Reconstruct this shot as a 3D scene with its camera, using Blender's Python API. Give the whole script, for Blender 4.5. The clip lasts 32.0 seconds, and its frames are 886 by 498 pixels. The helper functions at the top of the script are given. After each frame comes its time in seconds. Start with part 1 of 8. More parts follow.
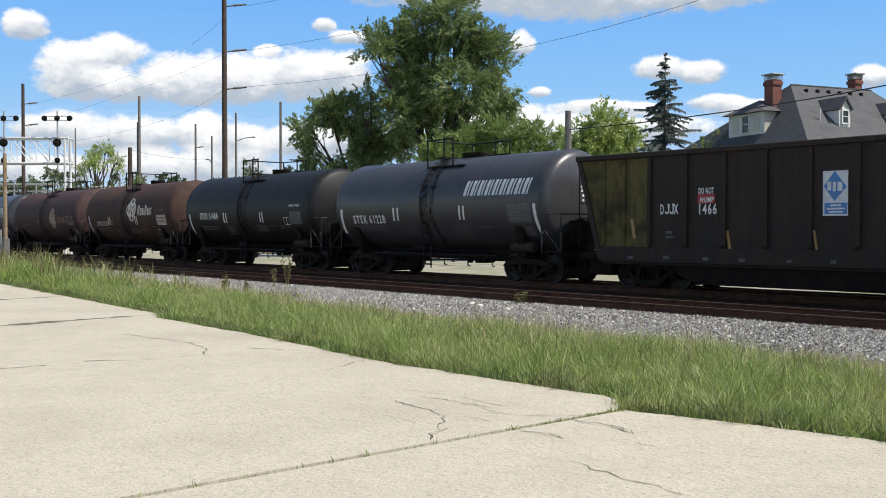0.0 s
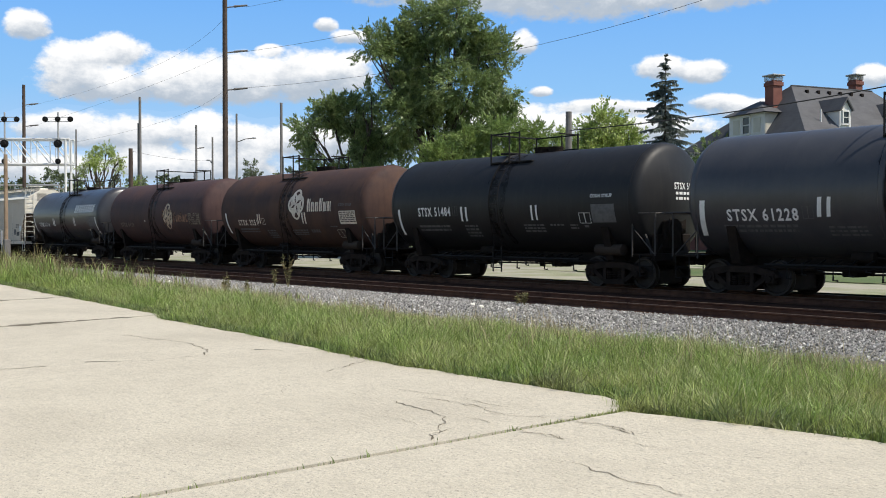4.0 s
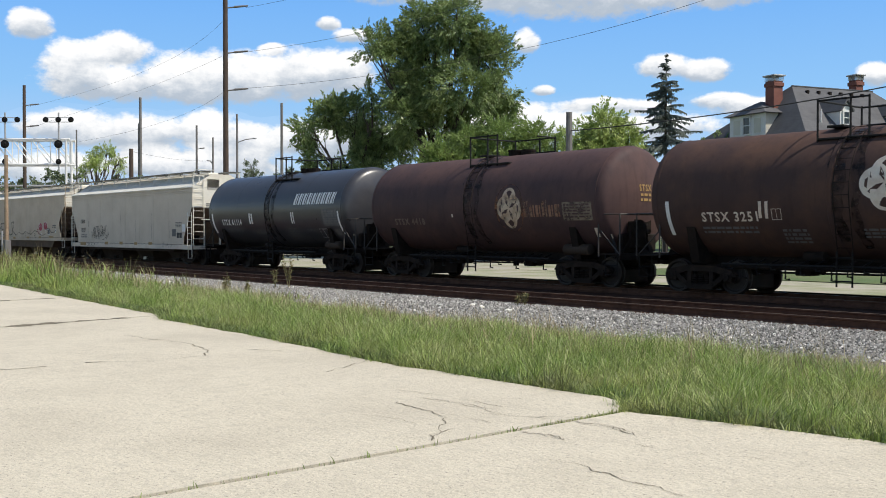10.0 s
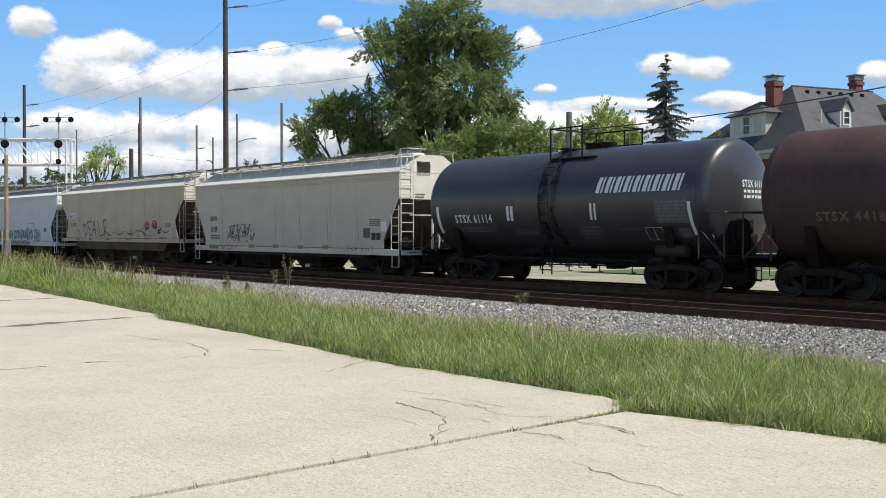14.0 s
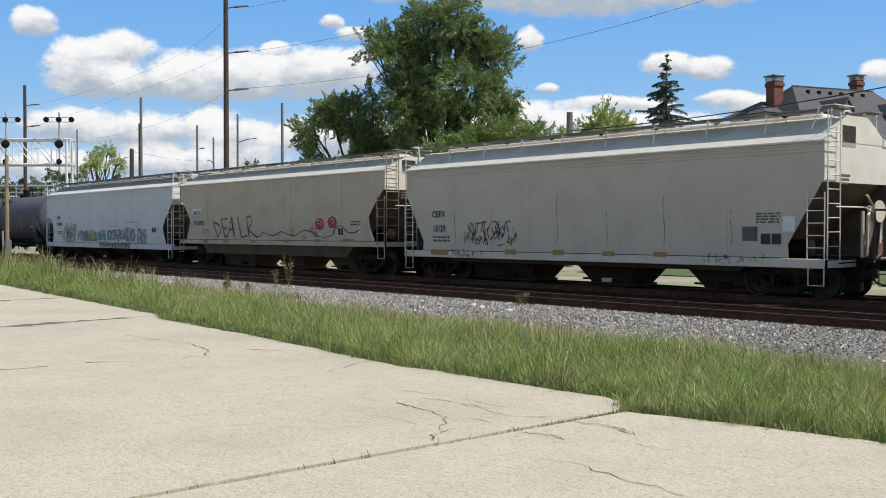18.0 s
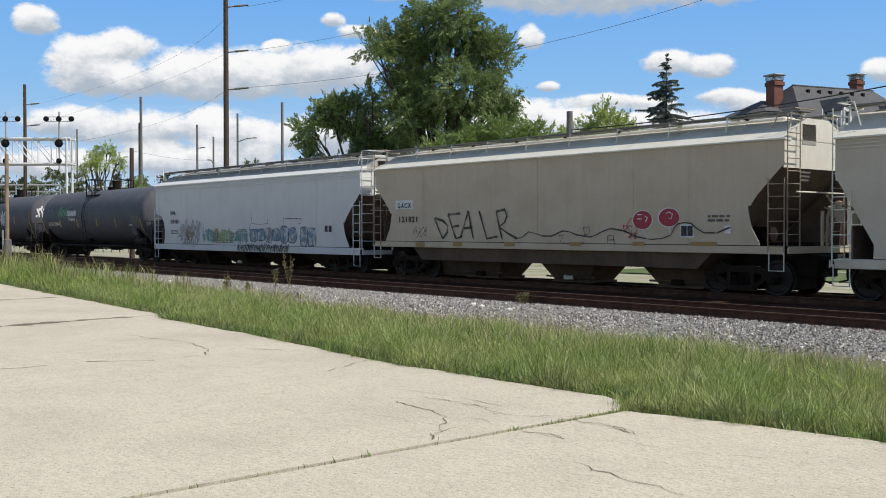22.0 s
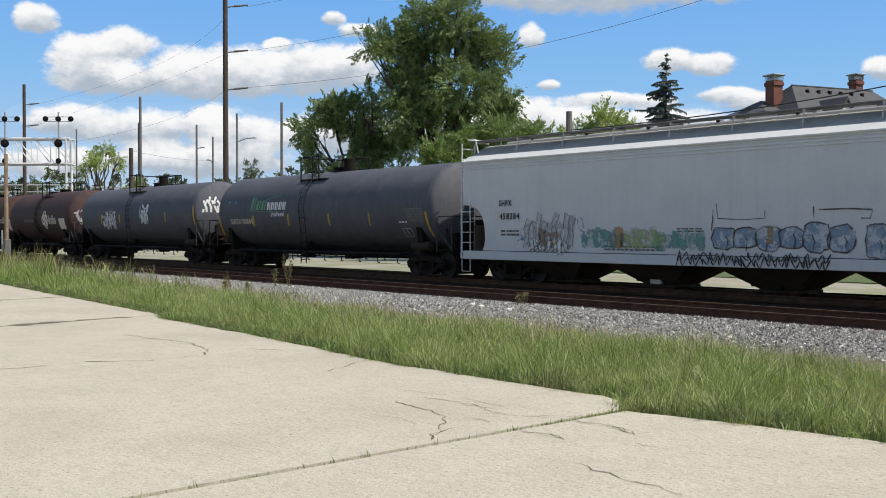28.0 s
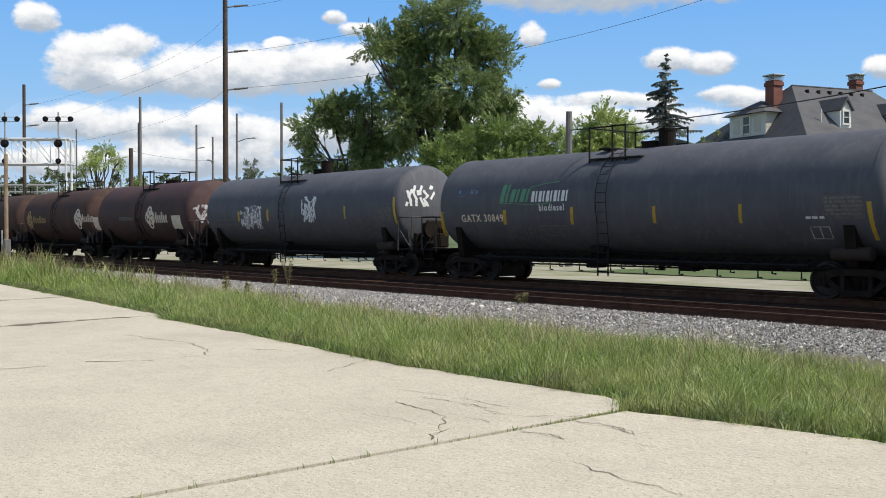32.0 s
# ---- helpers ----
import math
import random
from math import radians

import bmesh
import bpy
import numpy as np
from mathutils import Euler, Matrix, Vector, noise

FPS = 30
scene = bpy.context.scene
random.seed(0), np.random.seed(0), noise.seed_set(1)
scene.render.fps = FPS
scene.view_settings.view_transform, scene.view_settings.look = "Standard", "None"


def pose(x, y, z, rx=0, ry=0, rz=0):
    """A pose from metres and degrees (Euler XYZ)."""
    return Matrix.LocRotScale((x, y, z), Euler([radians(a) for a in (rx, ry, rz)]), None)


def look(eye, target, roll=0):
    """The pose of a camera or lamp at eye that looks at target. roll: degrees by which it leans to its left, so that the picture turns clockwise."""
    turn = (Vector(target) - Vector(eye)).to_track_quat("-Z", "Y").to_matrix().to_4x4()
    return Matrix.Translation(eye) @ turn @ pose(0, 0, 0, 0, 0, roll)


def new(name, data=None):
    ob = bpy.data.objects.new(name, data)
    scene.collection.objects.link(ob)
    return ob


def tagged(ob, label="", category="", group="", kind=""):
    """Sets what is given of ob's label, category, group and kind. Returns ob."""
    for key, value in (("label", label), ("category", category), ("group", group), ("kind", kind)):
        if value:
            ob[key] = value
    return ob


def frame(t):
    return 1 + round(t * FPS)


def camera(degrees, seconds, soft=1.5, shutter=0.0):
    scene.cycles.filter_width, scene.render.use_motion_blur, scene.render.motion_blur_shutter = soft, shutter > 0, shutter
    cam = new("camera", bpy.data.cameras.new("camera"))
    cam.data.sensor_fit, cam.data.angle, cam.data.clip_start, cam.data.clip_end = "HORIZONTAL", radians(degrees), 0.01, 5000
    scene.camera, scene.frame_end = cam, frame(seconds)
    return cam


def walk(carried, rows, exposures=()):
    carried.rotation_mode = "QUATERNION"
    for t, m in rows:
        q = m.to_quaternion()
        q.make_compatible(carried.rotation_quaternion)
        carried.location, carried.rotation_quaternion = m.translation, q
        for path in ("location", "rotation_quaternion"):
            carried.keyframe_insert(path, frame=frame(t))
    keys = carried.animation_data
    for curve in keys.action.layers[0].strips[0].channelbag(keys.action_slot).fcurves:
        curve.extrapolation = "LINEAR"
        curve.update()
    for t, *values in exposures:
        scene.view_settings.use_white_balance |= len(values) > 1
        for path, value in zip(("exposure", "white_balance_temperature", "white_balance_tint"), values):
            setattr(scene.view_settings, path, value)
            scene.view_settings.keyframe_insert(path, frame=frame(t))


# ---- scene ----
# One lens, a camera held still on a tripod at eye height; it only trembles a little.
EYE = (0.0, 0.0, 1.6)
cam = camera(47.00, 32.0, soft=0.95, shutter=0.12)
HEADING, DIP = 50.166, -0.986          # turn from the y axis to the left, tilt of the lens


def held(dx, dy):
    """The camera's pose, leaning by a few hundredths of a degree."""
    return pose(EYE[0], EYE[1], EYE[2], 90 + DIP + dy * 0.0318, 0, HEADING + dx * 0.0318)


walk(cam, [(0.0, held(-1.5, -2.0)), (1.5, held(-1.0, -1.0)), (3.5, held(-0.6, -0.6)), (5.5, held(0.0, 0.0)), (9.0, held(0.2, 0.0)),
           (11.5, held(0.4, 0.8)), (13.5, held(0.3, 0.2)), (16.5, held(0.5, 0.0)), (18.5, held(1.4, 0.2)), (20.0, held(1.5, -0.8)),
           (23.0, held(1.0, -1.0)), (25.5, held(0.5, -1.0)), (28.0, held(0.2, -0.9)), (32.0, held(0.0, -0.7))],
     exposures=[(0.0, 0.11), (14.5, 0.11), (17.0, 0.02), (18.0, -0.03), (30.5, -0.02), (32.0, 0.04)])

# ---- light ----
SUN_EL, SUN_AZ = 54.0, 30.0            # height; turn from the x axis (down the line) to the y axis
world = bpy.data.worlds.new("world")
scene.world = world
world.use_nodes = True
wt = world.node_tree
sky = wt.nodes.new("ShaderNodeTexSky")
sky.sky_type, sky.sun_disc = "NISHITA", False
sky.sun_elevation, sky.sun_rotation = radians(SUN_EL), radians(90 - SUN_AZ)
sky.air_density, sky.dust_density, sky.ozone_density = 1.0, 0.3, 1.6
wt.links.new(sky.outputs[0], wt.nodes["Background"].inputs[0])
wt.nodes["Background"].inputs[1].default_value = 0.115
sun = new("sun", bpy.data.lights.new("sun", "SUN"))
sun.data.energy, sun.data.angle, sun.data.color = 4.4, radians(0.53), (1.0, 0.93, 0.82)
ce = math.cos(radians(SUN_EL))
sun.matrix_world = look((ce * math.cos(radians(SUN_AZ)) * 50, ce * math.sin(radians(SUN_AZ)) * 50, math.sin(radians(SUN_EL)) * 50), (0, 0, 0))


# ---- materials ----
def mat(name, base, rough=0.6, metal=0.0, tint=None, scale=3.0, amount=0.5, grain=60.0, bump=0.1, streak=None, rnd=0.0, spec=0.5, fleck=None, thin=0.0, worn=0.0):
    """A surface whose base colour drifts to tint in patches, with fine grain, relief and run-down streaks; rnd: lightness by piece."""
    m = bpy.data.materials.new(name)
    m.use_nodes = True
    nt = m.node_tree
    N, Lk = nt.nodes, nt.links
    bsdf = N["Principled BSDF"]
    bsdf.inputs["Metallic"].default_value = metal
    bsdf.inputs["Specular IOR Level"].default_value = spec
    co = N.new("ShaderNodeTexCoord")
    tint = tint or tuple(c * 0.6 for c in base)

    def noise_at(s, detail=4.0, stretch=None):
        mp = N.new("ShaderNodeMapping")
        if stretch:
            mp.inputs["Scale"].default_value = stretch
        Lk.new(co.outputs["Object"], mp.inputs[0])
        n = N.new("ShaderNodeTexNoise")
        n.inputs["Scale"].default_value, n.inputs["Detail"].default_value = s, detail
        n.inputs["Roughness"].default_value = 0.65
        Lk.new(mp.outputs[0], n.inputs["Vector"])
        return n

    def mix(a, b, fac, blend="MIX"):
        x = N.new("ShaderNodeMix")
        x.data_type, x.blend_type = "RGBA", blend
        for src, i in ((fac, 0), (a, 6), (b, 7)):
            if isinstance(src, (tuple, float)):
                x.inputs[i].default_value = src if isinstance(src, float) else (*src, 1)
            else:
                Lk.new(src, x.inputs[i])
        return x.outputs[2]

    def ramp(src, lo, hi, top=1.0):
        r = N.new("ShaderNodeMapRange")
        r.inputs[1].default_value, r.inputs[2].default_value, r.inputs[4].default_value = lo, hi, top
        Lk.new(src, r.inputs[0])
        return r.outputs[0]

    big, fine = noise_at(scale), noise_at(grain, 3.0)
    col = mix(base, tint, ramp(big.outputs[0], 0.42, 0.68, amount))
    if streak:
        st = noise_at(1.0, 3.0, streak[1])
        col = mix(col, streak[0], ramp(st.outputs[0], 0.5, 0.72, streak[2]))
    fac = ramp(fine.outputs[0], 0.25, 0.75)
    col = mix(col, tuple(c * 0.62 for c in base), ramp(fine.outputs[0], 0.5, 0.8, 0.35))
    if fleck:
        sp1, sp3 = noise_at(grain * 1.7, 2.0), noise_at(grain * 3.4, 2.0)
        col = mix(col, fleck, ramp(sp1.outputs[0], 0.6, 0.66, 0.85))
        col = mix(col, tuple(min(0.85, c * 1.25) for c in base), ramp(sp3.outputs[0], 0.56, 0.66, 0.7))
        col = mix(col, fleck, ramp(sp3.outputs[0], 0.42, 0.33, 0.6))
        sp2 = noise_at(7.0, 5.0)
        col = mix(col, tuple(c * 0.72 for c in base), ramp(sp2.outputs[0], 0.5, 0.7, 0.65))
    if rnd:
        oi = N.new("ShaderNodeObjectInfo")
        gi = N.new("ShaderNodeNewGeometry")
        ad = N.new("ShaderNodeMath")
        ad.operation = "ADD"
        Lk.new(oi.outputs["Random"], ad.inputs[0]), Lk.new(gi.outputs["Random Per Island"], ad.inputs[1])
        fr = N.new("ShaderNodeMath")
        fr.operation = "FRACT"
        Lk.new(ad.outputs[0], fr.inputs[0])
        hs = N.new("ShaderNodeHueSaturation")
        vr = N.new("ShaderNodeMapRange")
        vr.inputs[3].default_value, vr.inputs[4].default_value = 1 - rnd, 1 + rnd
        Lk.new(fr.outputs[0], vr.inputs[0]), Lk.new(vr.outputs[0], hs.inputs["Value"]), Lk.new(col, hs.inputs["Color"])
        col = hs.outputs[0]
    Lk.new(col, bsdf.inputs["Base Color"])
    rr = N.new("ShaderNodeMapRange")
    rr.inputs[3].default_value, rr.inputs[4].default_value = max(0.05, rough - 0.12), min(1.0, rough + 0.12)
    Lk.new(big.outputs[0], rr.inputs[0]), Lk.new(rr.outputs[0], bsdf.inputs["Roughness"])
    if thin:
        tl, ms = N.new("ShaderNodeBsdfTranslucent"), N.new("ShaderNodeMixShader")
        ms.inputs[0].default_value = thin
        Lk.new(col, tl.inputs[0]), Lk.new(bsdf.outputs[0], ms.inputs[1]), Lk.new(tl.outputs[0], ms.inputs[2])
        Lk.new(ms.outputs[0], N["Material Output"].inputs[0])
    if worn:
        gone, ms = N.new("ShaderNodeBsdfTransparent"), N.new("ShaderNodeMixShader")
        Lk.new(ramp(noise_at(3.2, 7.0).outputs[0], 0.5 - 0.3 * worn, 0.72 - 0.3 * worn, 0.85), ms.inputs[0])
        Lk.new(bsdf.outputs[0], ms.inputs[1]), Lk.new(gone.outputs[0], ms.inputs[2]), Lk.new(ms.outputs[0], N["Material Output"].inputs[0])
    if bump:
        b = N.new("ShaderNodeBump")
        b.inputs["Strength"].default_value, b.inputs["Distance"].default_value = bump, 0.02
        Lk.new(fac, b.inputs["Height"]), Lk.new(b.outputs[0], bsdf.inputs["Normal"])
    return m


DOWN = (6.0, 6.0, 0.35)                # streaks that run down a side
M = {}
M["black_tank"] = mat("black_paint", (0.05, 0.051, 0.058), 0.36, 0, (0.07, 0.07, 0.075), 0.8, 0.8, 40, 0.03, ((0.075, 0.072, 0.072), DOWN, 0.45), 0, 0.5)
M["gloss_black"] = mat("glossy_black_paint", (0.042, 0.043, 0.05), 0.32, 0, (0.06, 0.06, 0.066), 1.2, 0.7, 40, 0.03, ((0.05, 0.048, 0.05), DOWN, 0.4), 0, 0.5)
M["plain_black"] = mat("dull_black_paint", (0.015, 0.0155, 0.017), 0.52, 0, (0.023, 0.023, 0.0245), 1.2, 0.7, 40, 0.03, ((0.03, 0.029, 0.027), DOWN, 0.5), 0, 0.3)
M["grey_tank"] = mat("slate_paint", (0.098, 0.102, 0.118), 0.66, 0, (0.13, 0.134, 0.15), 1.0, 0.8, 40, 0.03, ((0.17, 0.172, 0.18), DOWN, 0.45), 0, 0.25)
M["brown_tank"] = mat("brown_paint", (0.072, 0.046, 0.041), 0.7, 0, (0.115, 0.066, 0.048), 0.7, 1.0, 40, 0.04, ((0.045, 0.028, 0.025), DOWN, 0.35), 0, 0.14)
M["maroon_tank"] = mat("maroon_paint", (0.076, 0.049, 0.049), 0.65, 0, (0.112, 0.067, 0.06), 0.7, 1.0, 40, 0.04, ((0.04, 0.025, 0.025), DOWN, 0.35), 0, 0.14)
M["hopper_grey"] = mat("pale_grey_paint", (0.62, 0.545, 0.445), 0.55, 0, (0.54, 0.468, 0.37), 0.8, 0.8, 30, 0.03, ((0.45, 0.425, 0.37), DOWN, 0.16))
M["hopper_tan"] = mat("dusty_beige_paint", (0.60, 0.50, 0.375), 0.6, 0, (0.51, 0.41, 0.29), 0.8, 0.8, 30, 0.03, ((0.38, 0.33, 0.255), DOWN, 0.2))
M["hopper_blue"] = mat("cool_grey_paint", (0.70, 0.70, 0.705), 0.55, 0, (0.63, 0.63, 0.635), 0.8, 0.8, 30, 0.03, ((0.47, 0.48, 0.485), DOWN, 0.18))
M["sill_pale"] = mat("chalky_pale_sill_paint", (0.74, 0.66, 0.55), 0.6, 0, (0.6, 0.52, 0.42), 1.4, 0.8, 30, 0.03)
M["dirt_run"] = mat("dark_run_of_dirt", (0.24, 0.20, 0.15), 0.8, 0, (0.33, 0.28, 0.22), 3, 0.8, 40, 0.0, worn=0.35)
M["white_cap"] = mat("cream_white_paint", (0.74, 0.72, 0.64), 0.5, 0, (0.62, 0.58, 0.48), 1.5, 0.6, 30, 0.03)
M["white_clean"] = mat("white_paint", (0.78, 0.78, 0.76), 0.5, 0, (0.66, 0.66, 0.63), 1.5, 0.5, 30, 0.03)
M["roof_grey"] = mat("weathered_grey_roof_paint", (0.5, 0.49, 0.465), 0.75, 0, (0.38, 0.37, 0.345), 1.2, 0.8, 30, 0.05)
M["roof_dust"] = mat("dusty_grey_roof_paint", (0.74, 0.70, 0.61), 0.75, 0, (0.6, 0.56, 0.47), 1.2, 0.8, 30, 0.05)
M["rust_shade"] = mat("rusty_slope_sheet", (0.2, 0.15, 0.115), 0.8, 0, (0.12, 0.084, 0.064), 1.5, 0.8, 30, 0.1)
# dark brown for hopper bays, skirts and air reservoirs
M["bay_dark"] = mat("dark_brown_underframe", (0.055, 0.042, 0.033), 0.85, 0, (0.035, 0.026, 0.021), 1.2, 0.8, 30, 0.1, spec=0.15)
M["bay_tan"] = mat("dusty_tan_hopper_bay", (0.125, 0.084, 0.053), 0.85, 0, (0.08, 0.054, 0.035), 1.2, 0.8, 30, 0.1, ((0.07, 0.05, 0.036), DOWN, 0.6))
M["grime"] = mat("black_grime", (0.014, 0.011, 0.0095), 0.8, 0, (0.032, 0.023, 0.018), 3.0, 0.7, 40, 0.15, None, 0, 0.12)
M["truck"] = mat("dusty_brown_truck_steel", (0.02, 0.0145, 0.012), 0.8, 0, (0.05, 0.036, 0.028), 3.0, 0.7, 40, 0.15, None, 0, 0.12)
M["wheel"] = mat("worn_wheel_steel", (0.034, 0.027, 0.024), 0.6, 0.3, (0.02, 0.016, 0.014), 4.0, 0.7, 60, 0.05)
M["chrome"] = mat("bright_worn_steel", (0.42, 0.42, 0.42), 0.4, 0.7, (0.3, 0.28, 0.26), 4, 0.5, 60, 0.05)
M["gondola"] = mat("dark_rusty_paint", (0.032, 0.026, 0.0235), 0.75, 0, (0.05, 0.034, 0.025), 1.4, 0.9, 30, 0.1, ((0.07, 0.045, 0.03), DOWN, 0.5), 0, 0.3)
M["olive"] = mat("worn_yellow_olive_paint", (0.13, 0.112, 0.038), 0.75, 0, (0.04, 0.029, 0.018), 1.6, 0.95, 30, 0.12, ((0.05, 0.034, 0.02), (2.5, 2.5, 0.6), 0.8), 0, 0.25)
M["ladder_tan"] = mat("rust_tinged_ladder_paint", (0.34, 0.28, 0.2), 0.7, 0, (0.2, 0.14, 0.09), 3, 0.8, 40, 0.05)
M["spill_black"] = mat("dried_spill_stain", (0.012, 0.010, 0.0095), 0.45, 0, (0.02, 0.016, 0.014), 2, 0.8, 40, 0.0, spec=0.3, worn=0.5)
M["rail_steel"] = mat("dull_grey_handrail", (0.065, 0.06, 0.056), 0.7, 0.1, (0.04, 0.034, 0.03), 3, 0.7, 40, 0.05)
M["white_ink"] = mat("white_stencil_paint", (0.85, 0.85, 0.83), 0.6, 0, (0.7, 0.69, 0.67), 5, 0.6, 50, 0.0)
M["faded_ink"] = mat("faded_grey_stencil_paint", (0.13, 0.13, 0.13), 0.7, 0, (0.07, 0.07, 0.07), 6, 0.8, 50, 0.0)
M["cream_ink"] = mat("cream_stencil_paint", (0.78, 0.70, 0.58), 0.6, 0, (0.55, 0.42, 0.32), 4, 0.6, 50, 0.0)
M["worn_cream"] = mat("rust_bitten_cream_paint", (0.62, 0.5, 0.36), 0.7, 0, (0.40, 0.25, 0.15), 3, 0.8, 50, 0.0, worn=0.04)
M["rust_ink"] = mat("rust_red_worn_lettering", (0.26, 0.12, 0.07), 0.75, 0, (0.42, 0.28, 0.18), 6, 0.9, 50, 0.0, worn=0.2)
M["rust_bloom"] = mat("rust_bloom", (0.20, 0.08, 0.035), 0.8, 0, (0.12, 0.055, 0.035), 4, 0.9, 50, 0.0, worn=0.3)
M["tan_plate"] = mat("faded_tan_stencil_panel", (0.24, 0.19, 0.135), 0.7, 0, (0.15, 0.11, 0.08), 5, 0.8, 50, 0.0, worn=0.1)
M["black_ink"] = mat("black_stencil_paint", (0.025, 0.025, 0.027), 0.6, 0, (0.05, 0.05, 0.05), 5, 0.6, 50, 0.0)
M["spray_black"] = mat("black_spray_paint", (0.05, 0.046, 0.042), 0.7, 0, (0.09, 0.085, 0.075), 5, 0.8, 50, 0.0, worn=0.15)
M["yellow_tape"] = mat("yellow_reflective_tape", (0.55, 0.36, 0.04), 0.5, 0, (0.4, 0.25, 0.04), 5, 0.5, 50, 0.0)
M["orange_tape"] = mat("dirty_orange_tape", (0.40, 0.25, 0.08), 0.6, 0, (0.3, 0.22, 0.12), 5, 0.6, 50, 0.0)
M["red_ink"] = mat("red_paint", (0.42, 0.05, 0.05), 0.6, 0, (0.3, 0.05, 0.05), 5, 0.5, 50, 0.0)
M["pink_ink"] = mat("crimson_spray_paint", (0.40, 0.035, 0.06), 0.6, 0, (0.3, 0.05, 0.07), 5, 0.5, 50, 0.0)
M["blue_ink"] = mat("blue_paint", (0.09, 0.25, 0.6), 0.6, 0, (0.15, 0.3, 0.42), 5, 0.5, 50, 0.0)
M["pale_ink"] = mat("pale_panel_paint", (0.80, 0.81, 0.82), 0.6, 0, (0.5, 0.52, 0.55), 5, 0.5, 50, 0.0)
M["green_ink"] = mat("green_paint", (0.12, 0.34, 0.17), 0.6, 0, (0.1, 0.25, 0.14), 5, 0.5, 50, 0.0)
M["teal_spray"] = mat("faded_teal_spray_paint", (0.13, 0.36, 0.33), 0.7, 0, (0.3, 0.36, 0.33), 3, 0.8, 50, 0.0, worn=0.42)
M["sky_spray"] = mat("faded_blue_spray_paint", (0.22, 0.34, 0.50), 0.7, 0, (0.26, 0.33, 0.42), 3, 0.8, 50, 0.0, worn=0.55)
M["tan_spray"] = mat("faded_orange_spray_paint", (0.52, 0.30, 0.12), 0.7, 0, (0.36, 0.33, 0.28), 3, 0.8, 50, 0.0, worn=0.3)
M["lilac_spray"] = mat("faded_pale_spray_paint", (0.66, 0.63, 0.64), 0.7, 0, (0.36, 0.36, 0.38), 3, 0.8, 50, 0.0, worn=0.3)
M["concrete"] = mat("worn_exposed_concrete", (0.595, 0.538, 0.42), 0.85, 0, (0.49, 0.44, 0.342), 0.6, 0.9, 20, 0.45, fleck=(0.2, 0.178, 0.145))
M["crack"] = mat("dirt_in_crack", (0.16, 0.137, 0.095), 0.95, 0, (0.22, 0.19, 0.13), 4, 0.8, 40, 0.3)
M["soil"] = mat("dry_grass_soil", (0.15, 0.13, 0.075), 0.95, 0, (0.10, 0.12, 0.045), 0.8, 0.9, 25, 0.4)
M["lawn"] = mat("mown_lawn", (0.085, 0.13, 0.035), 0.9, 0, (0.14, 0.15, 0.06), 0.25, 0.9, 20, 0.4)
M["ballast_bed"] = mat("crushed_stone_bed", (0.2, 0.19, 0.172), 0.9, 0, (0.12, 0.113, 0.10), 6, 0.9, 30, 0.8)
M["stone"] = mat("crushed_grey_stone", (0.33, 0.315, 0.285), 0.85, 0, (0.19, 0.18, 0.163), 9, 0.8, 50, 0.2, rnd=0.7)
M["pale_stone"] = mat("white_quartz_stone", (0.62, 0.6, 0.56), 0.8, 0, (0.45, 0.43, 0.39), 9, 0.8, 50, 0.2, rnd=0.3)
# dark brown bed colour from the near track to beyond the far one
M["dark_bed"] = mat("dark_rusty_ballast", (0.085, 0.045, 0.03), 0.95, 0, (0.045, 0.025, 0.018), 2, 0.8, 30, 0.7, spec=0.06)
M["rail_side"] = mat("rusty_rail", (0.125, 0.06, 0.038), 0.8, 0, (0.05, 0.026, 0.018), 3, 0.8, 40, 0.1, spec=0.2)
M["rail_top"] = mat("worn_rail_head", (0.17, 0.115, 0.08), 0.6, 0.3, (0.11, 0.08, 0.065), 3, 0.6, 40, 0.02)
M["tie"] = mat("creosoted_tie", (0.045, 0.026, 0.02), 0.9, 0, (0.062, 0.038, 0.028), 3, 0.8, 40, 0.4, rnd=0.3, spec=0.06)
M["gravel"] = mat("pale_limestone_gravel", (0.40, 0.37, 0.29), 0.95, 0, (0.22, 0.25, 0.11), 0.35, 0.9, 40, 0.6)
M["asphalt"] = mat("street_asphalt", (0.075, 0.075, 0.075), 0.9, 0, (0.055, 0.055, 0.055), 0.6, 0.7, 50, 0.3)
M["wood_pole"] = mat("weathered_wood_pole", (0.085, 0.06, 0.046), 0.9, 0, (0.055, 0.04, 0.032), 1.5, 0.8, 30, 0.3)
M["grey_pole"] = mat("grey_weathered_pole", (0.19, 0.18, 0.17), 0.85, 0, (0.13, 0.12, 0.115), 1.5, 0.8, 30, 0.2)
M["walk_grey"] = mat("grey_walkway_steel", (0.20, 0.20, 0.195), 0.7, 0.2, (0.12, 0.115, 0.11), 3, 0.7, 40, 0.1)
M["alu"] = mat("galvanised_steel", (0.45, 0.45, 0.45), 0.5, 0.3, (0.35, 0.35, 0.35), 3, 0.6, 40, 0.05)
M["black_metal"] = mat("black_painted_metal", (0.008, 0.0075, 0.007), 0.65, 0, (0.016, 0.015, 0.014), 3, 0.6, 40, 0.05, None, 0, 0.25)
M["wire"] = mat("weathered_cable", (0.03, 0.03, 0.033), 0.7, 0, None, 3, 0.5, 40, 0)
M["bark"] = mat("rough_bark", (0.085, 0.066, 0.05), 0.95, 0, (0.05, 0.04, 0.03), 3, 0.8, 20, 0.6)
M["leaf"] = mat("maple_leaves", (0.205, 0.28, 0.1), 0.42, 0, (0.275, 0.34, 0.135), 0.5, 0.9, 8, 0, rnd=0.4, thin=0.42)
